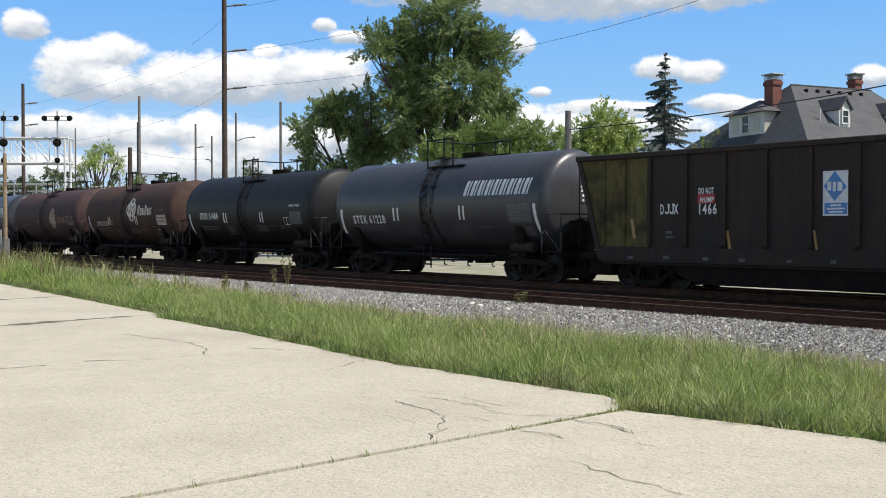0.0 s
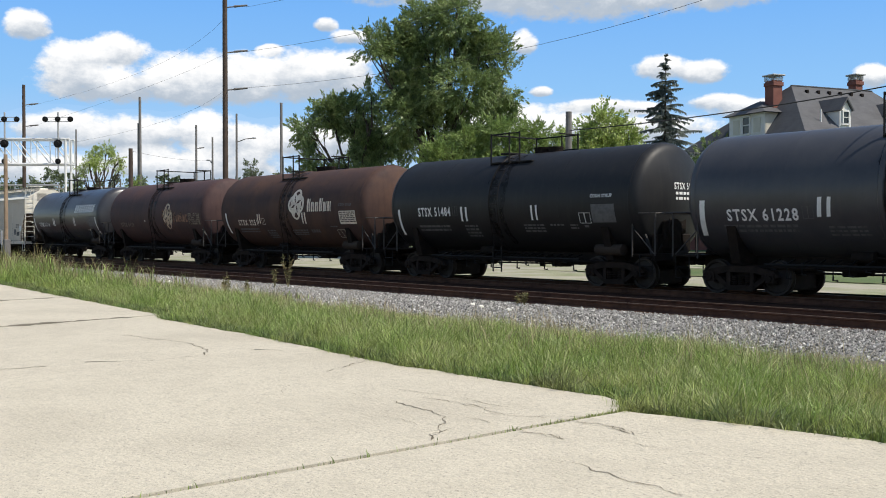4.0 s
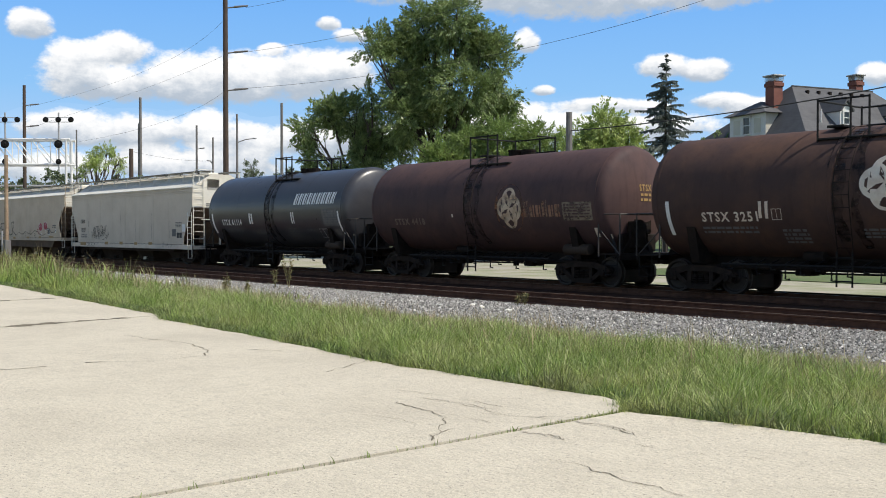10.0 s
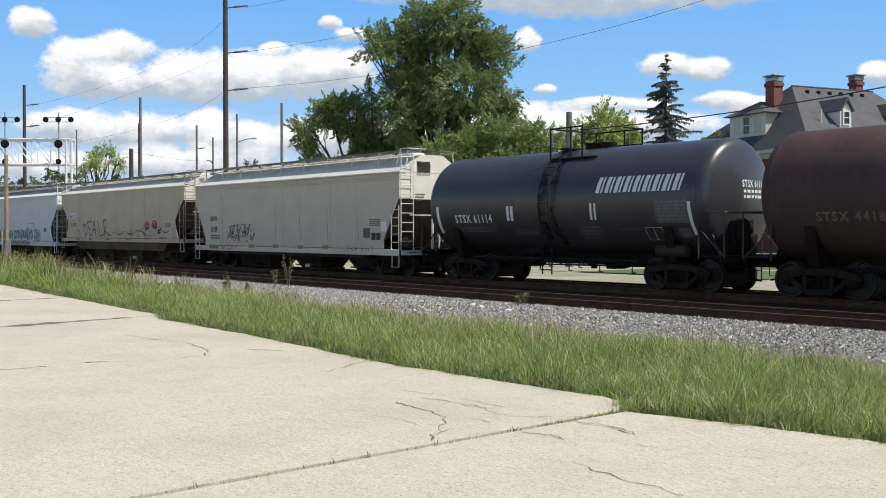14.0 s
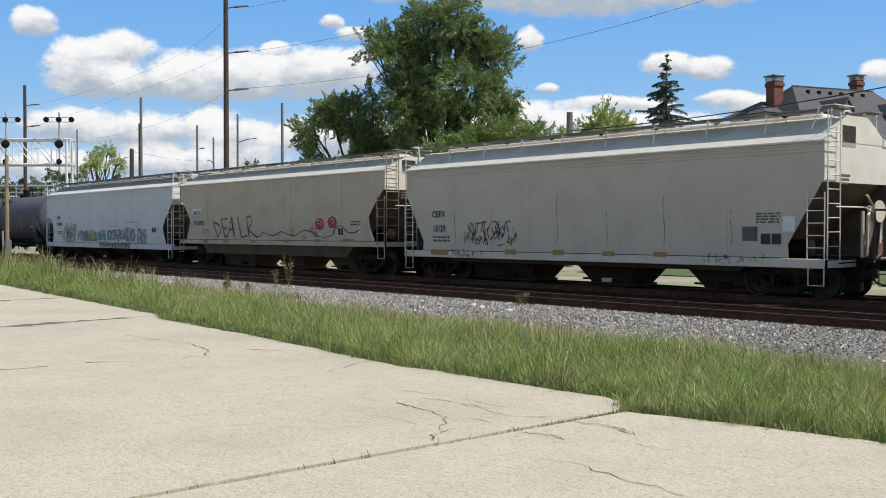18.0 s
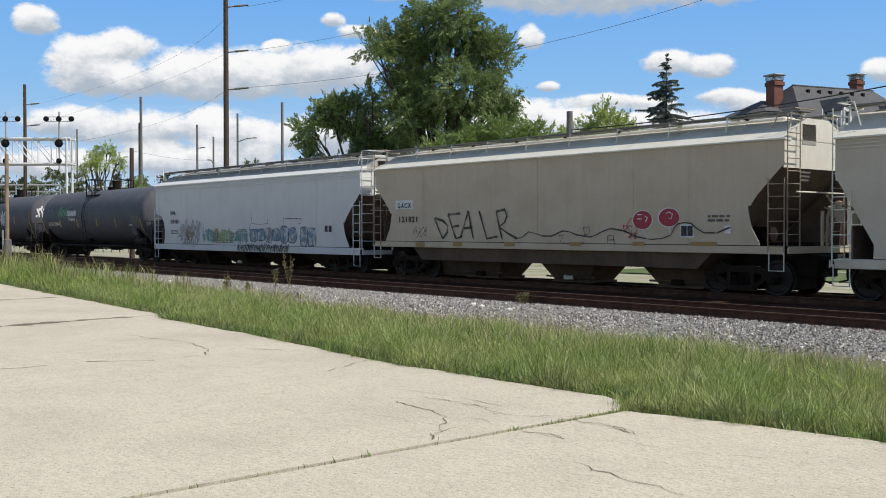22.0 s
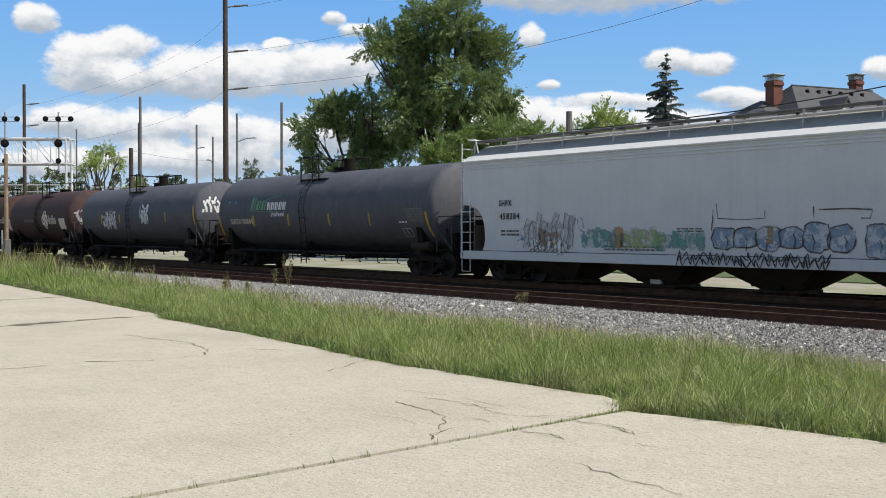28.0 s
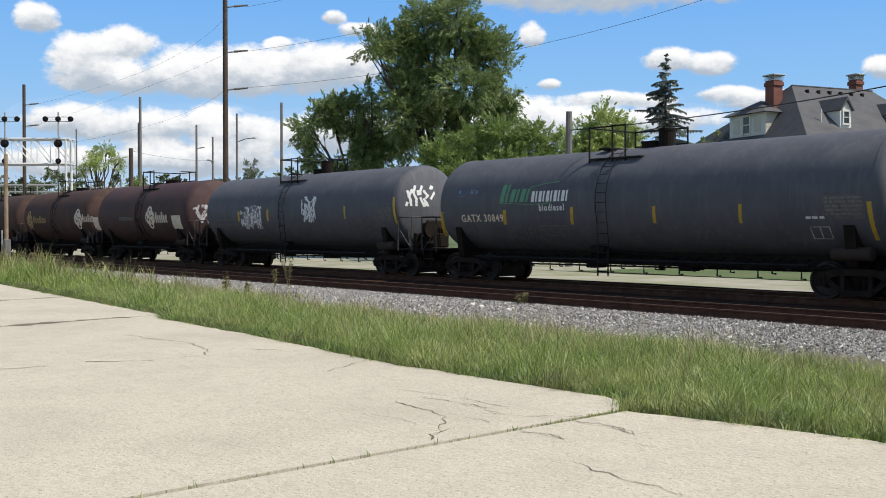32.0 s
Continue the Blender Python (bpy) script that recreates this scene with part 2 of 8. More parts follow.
M["leaf_low"] = mat("sunlit_low_leaves", (0.21, 0.295, 0.085), 0.5, 0, (0.29, 0.365, 0.12), 0.5, 0.9, 8, 0, rnd=0.35, thin=0.42)
M["leaf_pale"] = mat("yellow_green_leaves", (0.37, 0.46, 0.14), 0.6, 0, (0.44, 0.51, 0.17), 0.5, 0.9, 8, 0, rnd=0.35, thin=0.35)
M["leaf_far"] = mat("distant_leaves", (0.115, 0.15, 0.075), 0.7, 0, (0.15, 0.18, 0.095), 0.3, 0.9, 8, 0, rnd=0.35)
M["needle"] = mat("spruce_needles", (0.11, 0.135, 0.115), 0.7, 0, (0.15, 0.175, 0.15), 0.8, 0.9, 8, 0, rnd=0.4, thin=0.2)
M["grass"] = mat("grass_blades", (0.245, 0.345, 0.08), 0.45, 0, (0.44, 0.46, 0.165), 0.9, 0.9, 6, 0, rnd=0.5, thin=0.38)
M["grass_shade"] = mat("shaded_grass_blades", (0.13, 0.19, 0.055), 0.5, 0, (0.24, 0.25, 0.1), 0.9, 0.9, 6, 0, rnd=0.5, thin=0.25)
M["grass_pale"] = mat("pale_grass_blades", (0.42, 0.46, 0.19), 0.5, 0, (0.52, 0.48, 0.26), 0.9, 0.9, 6, 0, rnd=0.5, thin=0.35)
M["straw"] = mat("dry_seed_heads", (0.44, 0.37, 0.22), 0.8, 0, (0.34, 0.27, 0.15), 0.5, 0.9, 6, 0, rnd=0.3)
M["weed"] = mat("dry_weed", (0.19, 0.15, 0.065), 0.8, 0, (0.12, 0.15, 0.04), 2, 0.9, 6, 0, rnd=0.4)
M["brick"] = mat("red_brick", (0.22, 0.085, 0.064), 0.85, 0, (0.15, 0.06, 0.048), 1.0, 0.7, 12, 0.2)
M["shingle"] = mat("grey_shingle_roof", (0.105, 0.105, 0.11), 0.9, 0, (0.08, 0.08, 0.085), 0.8, 0.8, 10, 0.3, ((0.07, 0.07, 0.075), (0.5, 0.5, 7.0), 0.5))
M["siding"] = mat("cream_siding", (0.68, 0.65, 0.56), 0.7, 0, (0.58, 0.55, 0.47), 1.0, 0.6, 20, 0.05)
M["trim"] = mat("white_trim_paint", (0.78, 0.77, 0.74), 0.6, 0, (0.66, 0.65, 0.61), 1.5, 0.5, 20, 0.03)
M["dark_glass"] = mat("dark_window_glass", (0.02, 0.024, 0.028), 0.08, 0, (0.03, 0.034, 0.04), 1.5, 0.5, 20, 0)
M["screen"] = mat("chimney_cap_mesh", (0.42, 0.40, 0.36), 0.6, 0.3, (0.3, 0.28, 0.25), 3, 0.5, 40, 0.1)
M["car_white"] = mat("silver_car_paint", (0.60, 0.60, 0.58), 0.3, 0.2, (0.52, 0.52, 0.5), 2, 0.4, 20, 0)
M["car_red"] = mat("maroon_car_paint", (0.16, 0.012, 0.018), 0.3, 0.1, (0.13, 0.01, 0.015), 2, 0.4, 20, 0)
M["tyre"] = mat("rubber_tyre", (0.02, 0.02, 0.02), 0.85, 0, None, 5, 0.5, 30, 0.1)
M["lens"] = mat("headlight_lens", (0.7, 0.7, 0.7), 0.2, 0, None, 5, 0.3, 30, 0)


# ---- mesh helpers ----
def link_mesh(name, bm, material, parent=None, label="", smooth=False, angle=40):
    me = bpy.data.meshes.new(name)
    bmesh.ops.recalc_face_normals(bm, faces=bm.faces)
    if smooth:
        for f_ in bm.faces:
            f_.smooth = True
        for e_ in bm.edges:
            if len(e_.link_faces) == 2 and e_.calc_face_angle(0) > radians(angle):
                e_.smooth = False
    bm.to_mesh(me)
    bm.free()
    me.materials.append(material)
    ob = new(name, me)
    if parent is not None:
        ob.parent = parent
    if label:
        tagged(ob, label)
    return ob


def part(name, bm, material, parent, label="", smooth=False):
    """ONE mesh object under a thing or under a part."""
    return link_mesh(name, bm, material, parent, label, smooth)


def thing(name, label, category, m=None, group="", kind=""):
    ob = new(name)
    ob.empty_display_size = 0.2
    if m is not None:
        ob.matrix_basis = m
    return tagged(ob, label, category, group, kind)


def B():
    return bmesh.new()


def box(bm, x0, x1, y0, y1, z0, z1, bev=0.0):
    made = bmesh.ops.create_cube(bm, size=1.0)["verts"]
    for v in made:
        v.co = Vector(((x0 + x1) / 2 + v.co.x * (x1 - x0), (y0 + y1) / 2 + v.co.y * (y1 - y0), (z0 + z1) / 2 + v.co.z * (z1 - z0)))
    if bev:
        es = list({e for v in made for e in v.link_edges})
        bmesh.ops.bevel(bm, geom=es, offset=bev, segments=1, affect="EDGES", profile=0.5)
    return bm


def rod(bm, a, b, r, seg=6, r2=None):
    """A round bar from a to b, capped."""
    a, b = Vector(a), Vector(b)
    d = b - a
    q = d.to_track_quat("Z", "Y").to_matrix()
    r2 = r if r2 is None else r2
    rings = []
    for p, rr in ((a, r), (b, r2)):
        rings.append([bm.verts.new(p + q @ Vector((math.cos(k * math.tau / seg) * rr, math.sin(k * math.tau / seg) * rr, 0))) for k in range(seg)])
    for k in range(seg):
        bm.faces.new((rings[0][k], rings[0][(k + 1) % seg], rings[1][(k + 1) % seg], rings[1][k]))
    bm.faces.new(rings[0][::-1]), bm.faces.new(rings[1])
    return bm


def pipe(bm, pts, r, seg=6):
    """One bent round bar through pts."""
    pts = [Vector(q) for q in pts]
    rings, ref = [], Vector((0.13, 0.31, 0.94))
    for k, q in enumerate(pts):
        d = (pts[min(k + 1, len(pts) - 1)] - pts[max(k - 1, 0)]).normalized()
        u = (ref - d * ref.dot(d))
        u = u.normalized() if u.length > 0.05 else d.orthogonal().normalized()
        w = d.cross(u)
        rings.append([bm.verts.new(q + (u * math.cos(i * math.tau / seg) + w * math.sin(i * math.tau / seg)) * r) for i in range(seg)])
    for a, b in zip(rings, rings[1:]):
        for i in range(seg):
            bm.faces.new((a[i], a[(i + 1) % seg], b[(i + 1) % seg], b[i]))
    bm.faces.new(rings[0][::-1]), bm.faces.new(rings[-1])
    return bm


def lathe_x(bm, profile, seg=40, centre=(0, 0)):
    """Turn (x, radius, drop) rows about the x axis through centre (y, z)."""
    rings = []
    for x, r, drop in profile:
        if r < 1e-5:
            rings.append([bm.verts.new((x, centre[0], centre[1] + drop))])
        else:
            rings.append([bm.verts.new((x, centre[0] + r * math.sin(k * math.tau / seg), centre[1] + drop + r * math.cos(k * math.tau / seg))) for k in range(seg)])
    for p, q in zip(rings, rings[1:]):
        for k in range(seg):
            a, b = p[k % len(p)], p[(k + 1) % len(p)]
            c, d = q[(k + 1) % len(q)], q[k % len(q)]
            vs = list(dict.fromkeys((a, b, c, d)))
            if len(vs) > 2:
                bm.faces.new(vs)
    for ring in (rings[0], rings[-1]):
        if len(ring) > 2:
            bm.faces.new(ring)
    return bm


def disc_y(bm, profile, seg=24, centre=(0, 0)):
    """Turn (y, radius) rows about a y axis through centre (x, z)."""
    rings = [[bm.verts.new((centre[0] + max(r, 1e-4) * math.cos(k * math.tau / seg), y, centre[1] + max(r, 1e-4) * math.sin(k * math.tau / seg))) for k in range(seg)] for y, r in profile]
    for p, q in zip(rings, rings[1:]):
        for k in range(seg):
            bm.faces.new((p[k], p[(k + 1) % seg], q[(k + 1) % seg], q[k]))
    bm.faces.new(rings[0]), bm.faces.new(rings[-1])
    return bm


def prism(bm, outline, y0, y1):
    """An outline of (x, z) corners drawn out from y0 to y1."""
    f0 = [bm.verts.new((x, y0, z)) for x, z in outline]
    f1 = [bm.verts.new((x, y1, z)) for x, z in outline]
    n = len(outline)
    bm.faces.new(f0), bm.faces.new(f1[::-1])
    for k in range(n):
        bm.faces.new((f0[k], f0[(k + 1) % n], f1[(k + 1) % n], f1[k]))
    return bm


def prism_x(bm, outline, x0, x1):
    """An outline of (y, z) corners drawn out from x0 to x1."""
    f0 = [bm.verts.new((x0, y, z)) for y, z in outline]
    f1 = [bm.verts.new((x1, y, z)) for y, z in outline]
    n = len(outline)
    bm.faces.new(f0), bm.faces.new(f1[::-1])
    for k in range(n):
        bm.faces.new((f0[k], f0[(k + 1) % n], f1[(k + 1) % n], f1[k]))
    return bm


def bulk(name, verts, faces, material, parent=None, label="", smooth=False):
    me = bpy.data.meshes.new(name)
    me.from_pydata(verts, [], faces)
    me.materials.append(material)
    if smooth:
        me.polygons.foreach_set("use_smooth", [True] * len(me.polygons))
    me.update()
    ob = new(name, me)
    if parent is not None:
        ob.parent = parent
    if label:
        tagged(ob, label)
    return ob


# ---- lettering, flat shapes and strokes laid on a car's side ----
def letters(text, size):
    """The outline faces of a line of writing: (u, v) corners and faces, starting at (0, 0)."""
    cu = bpy.data.curves.new("writing", "FONT")
    cu.body, cu.size, cu.fill_mode, cu.resolution_u = text, size, "FRONT", 2
    cu.offset, cu.space_character = size * 0.026, 1.2
    ob = bpy.data.objects.new("writing", cu)
    me = ob.to_mesh()
    vs, fs = [(v.co.x, v.co.y) for v in me.vertices], [tuple(p.vertices) for p in me.polygons]
    ob.to_mesh_clear()
    bpy.data.objects.remove(ob)
    bpy.data.curves.remove(cu)
    return vs, fs


def islands(n, fs):
    """Faces sorted into their connected pieces."""
    root = list(range(n))

    def top(i):
        while root[i] != i:
            i = root[i]
        return i

    for f in fs:
        for i in f[1:]:
            root[top(i)] = top(f[0])
    out = {}
    for f in fs:
        out.setdefault(top(f[0]), []).append(f)
    return list(out.values())


ALONG = 1.0904                          # metres of car length to one unit of u


class Side:
    """The near side of a car: a round tank (centre height zc, radius r) or a flat side at y = flat. u runs along the car, v is the height."""

    def __init__(self, parent, flat=None, zc=0.0, r=1.0):
        self.parent, self.flat, self.zc, self.r = parent, flat, zc, r

    def place(self, u, v, lift):
        u *= ALONG
        if self.flat is not None:
            return (u, self.flat - lift, v)
        a = (v - self.zc) / self.r
        rr = self.r + lift
        return (u, -rr * math.cos(a), self.zc + rr * math.sin(a))

    def lay(self, name, vs, fs, material, label="", lift=0.006):
        return bulk(name, [self.place(u, v, lift) for u, v in vs], fs, material, self.parent, label)

    def text(self, text, u, v, size, material, width=None, bold=0.0, label=""):
        vs, fs = letters(text, size)
        if not vs:
            return None
        w = max(a for a, _ in vs)
        k = width / w if width else 1.0
        for piece in islands(len(vs), fs):
            ids = sorted({i for f in piece for i in f})
            at = {i: j for j, i in enumerate(ids)}
            self.lay("letter", [(u + vs[i][0] * k, v + vs[i][1]) for i in ids], [tuple(at[i] for i in f) for f in piece], material, label, 0.014)

    def rect(self, u0, u1, v0, v1, material, name="stencil", lift=0.006, skew=0.0, label=""):
        n = max(1, int((v1 - v0) / 0.15))
        vs, fs = [], []
        for k in range(n + 1):
            t = k / n
            v = v0 + (v1 - v0) * t
            vs += [(u0 + skew * t, v), (u1 + skew * t, v)]
        for k in range(n):
            fs.append((2 * k, 2 * k + 1, 2 * k + 3, 2 * k + 2))
        return self.lay(name, vs, fs, material, label, lift)

    def bars(self, u0, u1, v0, v1, lines, material, seed=0, cols=1):
        """Writing too small to read: rows of short bars."""
        rng = random.Random(seed)
        vs, fs = [], []
        h = (v1 - v0) / (lines * 1.8)
        for k in range(lines):
            v = v1 - (k * 1.8 + 1) * h
            u = u0
            while u < u1 - 0.03:
                w = min(rng.uniform(0.06, 0.22), u1 - u)
                i = len(vs)
                vs += [(u, v), (u + w, v), (u + w, v + h), (u, v + h)]
                fs.append((i, i + 1, i + 2, i + 3))
                u += w + rng.uniform(0.025, 0.05)
        return tagged(self.lay("stencil", vs, fs, material), kind="stuff")

    def disc(self, u, v, ru, rv, material, lift=0.006, name="emblem", label="", seg=28):
        vs = [(u, v)] + [(u + ru * math.cos(k * math.tau / seg), v + rv * math.sin(k * math.tau / seg)) for k in range(seg)]
        return self.lay(name, vs, [(0, 1 + k, 1 + (k + 1) % seg) for k in range(seg)], material, label, lift)

    def poly(self, pts, material, name="emblem", lift=0.006, label=""):
        return self.lay(name, pts, [tuple(range(len(pts)))], material, label, lift)

    def stroke(self, lines, width, material, name="graffiti", lift=0.016, label=""):
        """Brush strokes along lines of (u, v); each of a few lines is a part of its own."""
        if 1 < len(lines) <= 12:
            return [self.stroke([one], width, material, name, lift + 0.0007 * k, label) for k, one in enumerate(lines)][0]
        vs, fs = [], []
        for way in lines:
            pts = [q for k, q in enumerate(way) if k == 0 or math.hypot(q[0] - way[k - 1][0], q[1] - way[k - 1][1]) > 0.04]
            if len(pts) < 2:
                continue
            i0 = len(vs)
            for k, (u, v) in enumerate(pts):
                a, b = pts[max(0, k - 1)], pts[min(len(pts) - 1, k + 1)]
                dx, dy = b[0] - a[0], b[1] - a[1]
                n = math.hypot(dx, dy) or 1.0
                w = width * (0.75 + 0.25 * math.sin(k * 1.7 + u * 9)) / 2
                vs += [(u - dy / n * w, v + dx / n * w), (u + dy / n * w, v - dx / n * w)]
            for k in range(len(pts) - 1):
                j = i0 + 2 * k
                fs.append((j, j + 1, j + 3, j + 2))
        if not fs:
            return None
        ob = self.lay(name, vs, fs, material, label, lift)
        return tagged(ob, label, kind="stuff") if len(lines) > 12 else ob


# ---- ground, tracks ----
RAIL = -0.09                            # top of the rails
NEAR_TRACK, FAR_TRACK = 19.45, 24.43    # the tracks' middle lines
rng = random.Random(5)


def sheet(name, x0, x1, y0, y1, z, material, label, category, nx=1, ny=1, wob=0.0, kind="structure", zf=None):
    vs, fs = [], []
    for j in range(ny + 1):
        for i in range(nx + 1):
            x, y = x0 + (x1 - x0) * i / nx, y0 + (y1 - y0) * j / ny
            h = zf(x, y) if zf else z
            vs.append((x, y, h + wob * noise.noise((x * 0.9, y * 0.9, 3.1))))
    for j in range(ny):
        for i in range(nx):
            a = j * (nx + 1) + i
            fs.append((a, a + 1, a + nx + 2, a + nx + 1))
    return tagged(bulk(name, vs, fs, material, None, "", True), label, category, "", kind)


def edge_of_concrete(x):
    """How far the concrete reaches towards the track."""
    xs = (-78.42, -31.79, -19.09, -18.32, -17.83, -13.21, -10.27, -6.36, -5.96, -4.86, -3.8, 11.91)
    ys = (13.31, 9.39, 8.37, 8.28, 7.99, 7.73, 7.38, 7.49, 7.03, 7.3, 7.49, 7.46)
    return float(np.interp(x, xs, ys)) + 0.07 * noise.noise((x * 1.3, 0, 0)) + 0.04 * noise.noise((x * 5, 1, 0))


def verge_height(x, y):
    e = edge_of_concrete(x)
    t = min(1.0, max(0.0, (y - e) / max(1.0, 14.6 - e)))
    return -0.05 - 0.26 * t


sheet("ground", -2500, 2500, -2500, 2500, -0.42, M["soil"], "flat dry grassy ground out to the horizon", "ground")
sheet("verge", -84, 14, 6.4, 15.4, -0.1, M["soil"], "grassy verge between concrete lot and ballast", "ground", 90, 16, 0.03, zf=verge_height)


def bed(x, y):
    ys = (12.2, 15.2, 17.6, 18.5, 27.5, 29.0)
    zs = (-0.33, -0.31, -0.28, -0.265, -0.265, -0.36)
    return float(np.interp(y, ys, zs))


sheet("ballast_near", -90, 14, 13.1, 18.2, 0, M["ballast_bed"], "grey crushed stone ballast shoulder", "ballast", 200, 14, 0.035, zf=bed)
sheet("ballast_dark", -90, 14, 18.2, 29.0, 0, M["dark_bed"], "dark brown ballast under two tracks", "ballast", 120, 24, 0.02, zf=bed)
sheet("gravel_yard", -140, 40, 28.9, 35.0, -0.28, M["gravel"], "pale limestone gravel strip beyond the tracks", "gravel", 40, 6, 0.03)
sheet("gravel_lot", -190, -32.5, 35.0, 53.4, -0.27, M["gravel"], "pale gravel lot beyond the tracks", "gravel", 30, 6, 0.03)
sheet("lawn", -32.5, 80, 35.0, 53.4, -0.25, M["lawn"], "mown green lawn beside a street", "lawn", 30, 8, 0.03)
sheet("street", -220, 120, 53.6, 70.8, -0.3, M["asphalt"], "grey asphalt street", "street")
sheet("front_yard", -220, 120, 71.0, 175, -0.22, M["lawn"], "green front yards behind the street", "lawn", 20, 8, 0.05)
for y in (53.4, 70.8):
    kb = B()
    box(kb, -220, 120, y, y + 0.18, -0.42, -0.16, 0.02)
    tagged(link_mesh("kerb", kb, M["gravel"]), "pale concrete kerb along the street", "kerb", "", "structure")
sw = B()
box(sw, -32.5, 120, 42.1, 43.2, -0.4, -0.235)
tagged(link_mesh("pavement", sw, M["gravel"]), "pale concrete footpath across the lawn", "pavement", "", "structure")

# rails on ties, two tracks
tie_bm = B()
box(tie_bm, -0.11, 0.11, -1.3, 1.3, -0.16, 0.0, 0.012)
tie_me = link_mesh("tie", tie_bm, M["tie"])
tie_mesh = tie_me.data
bpy.data.objects.remove(tie_me)


def rail_profile():
    half = [(-0.0, 0.0), (0.034, 0.0), (0.036, -0.03), (0.010, -0.045), (0.010, -0.14), (0.068, -0.165), (0.068, -0.178)]
    return half[1:] + [(-y, z) for y, z in reversed(half[1:])]


for yc, lab in ((NEAR_TRACK, "empty"), (FAR_TRACK, "used")):
    trk = tagged(thing("railway_track", f"rusty steel railway track on wooden ties, {lab}", "railway track"), kind="structure")
    for s in (-1, 1):
        rb = B()
        prism_x(rb, [(yc + s * 0.7525 + y, RAIL + z) for y, z in rail_profile()], -160, 60)
        r_ = part("rail", rb, M["rail_side"], trk)
        hb = B()
        box(hb, -160, 60, yc + s * 0.7525 - 0.028, yc + s * 0.7525 + 0.028, RAIL - 0.002, RAIL + 0.003)
        part("rail_head", hb, M["rail_top"], r_, "worn bright rail head")
    for k in range(152):
        x = -82 + k * 0.56
        t_ = new("tie", tie_mesh)
        t_.parent = trk
        t_.location, t_.rotation_euler = (x + rng.uniform(-0.03, 0.03), yc + rng.uniform(-0.05, 0.05), RAIL - 0.178 + rng.uniform(-0.015, 0.0)), (0, 0, rng.uniform(-0.02, 0.02))


def scatter_stones(name, n, x0, x1, y0, y1, size, material, label, seed, zf):
    """Loose broken stones: squashed, turned eight-sided lumps."""
    r = np.random.RandomState(seed)
    x, y = r.uniform(x0, x1, n), r.uniform(y0, y1, n)
    s = size * r.uniform(0.5, 1.35, n)
    base = np.array([(1, 0, 0), (-1, 0, 0), (0, 1, 0), (0, -1, 0), (0, 0, 1), (0, 0, -1)], float)
    tri = np.array([(0, 2, 4), (2, 1, 4), (1, 3, 4), (3, 0, 4), (2, 0, 5), (1, 2, 5), (3, 1, 5), (0, 3, 5)])
    z = np.array([zf(a, b) for a, b in zip(x, y)])
    v = base[None] * r.uniform(0.6, 1.3, (n, 6, 1)) * s[:, None, None]
    a, b = r.uniform(0, 6.28, n), r.uniform(-0.9, 0.9, n)
    ca, sa, cb, sb = np.cos(a), np.sin(a), np.cos(b), np.sin(b)
    R = np.zeros((n, 3, 3))
    R[:, 0, 0], R[:, 0, 1], R[:, 0, 2] = ca * cb, -sa, ca * sb
    R[:, 1, 0], R[:, 1, 1], R[:, 1, 2] = sa * cb, ca, sa * sb
    R[:, 2, 0], R[:, 2, 2] = -sb, cb
    v = np.einsum("nij,nkj->nki", R, v) + np.stack([x, y, z + s * 0.25], 1)[:, None]
    f_ = (tri[None] + (np.arange(n) * 6)[:, None, None]).reshape(-1, 3)
    return tagged(bulk(name, v.reshape(-1, 3).tolist(), f_.tolist(), material), label, "stones", "", "stuff")


scatter_stones("ballast_stones", 92000, -56, -2, 13.3, 18.4, 0.027, M["stone"], "loose grey and white crushed ballast stones", 3, bed)
scatter_stones("ballast_stones", 9000, -86, -56, 14.4, 18.4, 0.05, M["stone"], "loose grey crushed ballast stones, far along", 4, bed)

scatter_stones("ballast_stones", 2600, -56, -2, 14.4, 18.3, 0.034, M["pale_stone"], "scattered bright white stones among the ballast", 8, bed)

# ---- the concrete lot: slabs parted by open joints, and cracks ----
lot = tagged(thing("pavement", "cracked pale exposed-aggregate concrete lot", "pavement"), kind="structure")


def slab(x0, x1, skew0, skew1):
    """One poured slab from x0 to x1; its ends lean by skew a metre; its far edge is the ragged one."""
    n = 40
    top, bot = [], []
    y_near = -12.0
    for k in range(n + 1):
        t = k / n
        e = 7.0
        for _ in range(4):
            e = edge_of_concrete(x0 + skew0 * e + (x1 - x0 + (skew1 - skew0) * e) * t)
        top.append((x0 + skew0 * e + (x1 - x0 + (skew1 - skew0) * e) * t, e))
    pts = [(x0 + skew0 * y_near, y_near)] + [(x0 + skew0 * y, y) for y in (0.0, 3.0, 5.0)] + top + [(x1 + skew1 * y, y) for y in (5.0, 3.0, 0.0)] + [(x1 + skew1 * y_near, y_near)]
    bm = B()
    f0 = bm.faces.new([bm.verts.new((x, y, 0.0)) for x, y in pts])
    r = bmesh.ops.extrude_face_region(bm, geom=[f0])
    for v in r["geom"]:
        if isinstance(v, bmesh.types.BMVert):
            v.co.z = -0.16
    return part("slab", bm, M["concrete"], lot)


G = 0.038
JOINTS = [(-69.78, -0.158), (-56.70, -0.158), (-43.62, -0.158), (-30.53, -0.158), (-23.44, -0.158), (-16.85, -0.188), (-5.83, -0.015), (0.65, -0.056), (8.72, -0.158), (19.63, -0.158), (32.71, -0.158)]
for (xa, ka), (xb, kb_) in zip(JOINTS, JOINTS[1:]):
    slab(xa + G, xb - G, ka, kb_)
# unseen slabs behind the camera, added to bounce sunlight onto the train
for (xa, _), (xb, _) in zip(JOINTS, JOINTS[1:]):
    for y_ in (-60.0, -44.0, -28.0):
        part("slab", box(B(), xa + G, xb - G, y_ + G, y_ + 16.0 - 0.05, -0.16, 0.0), M["concrete"], lot)
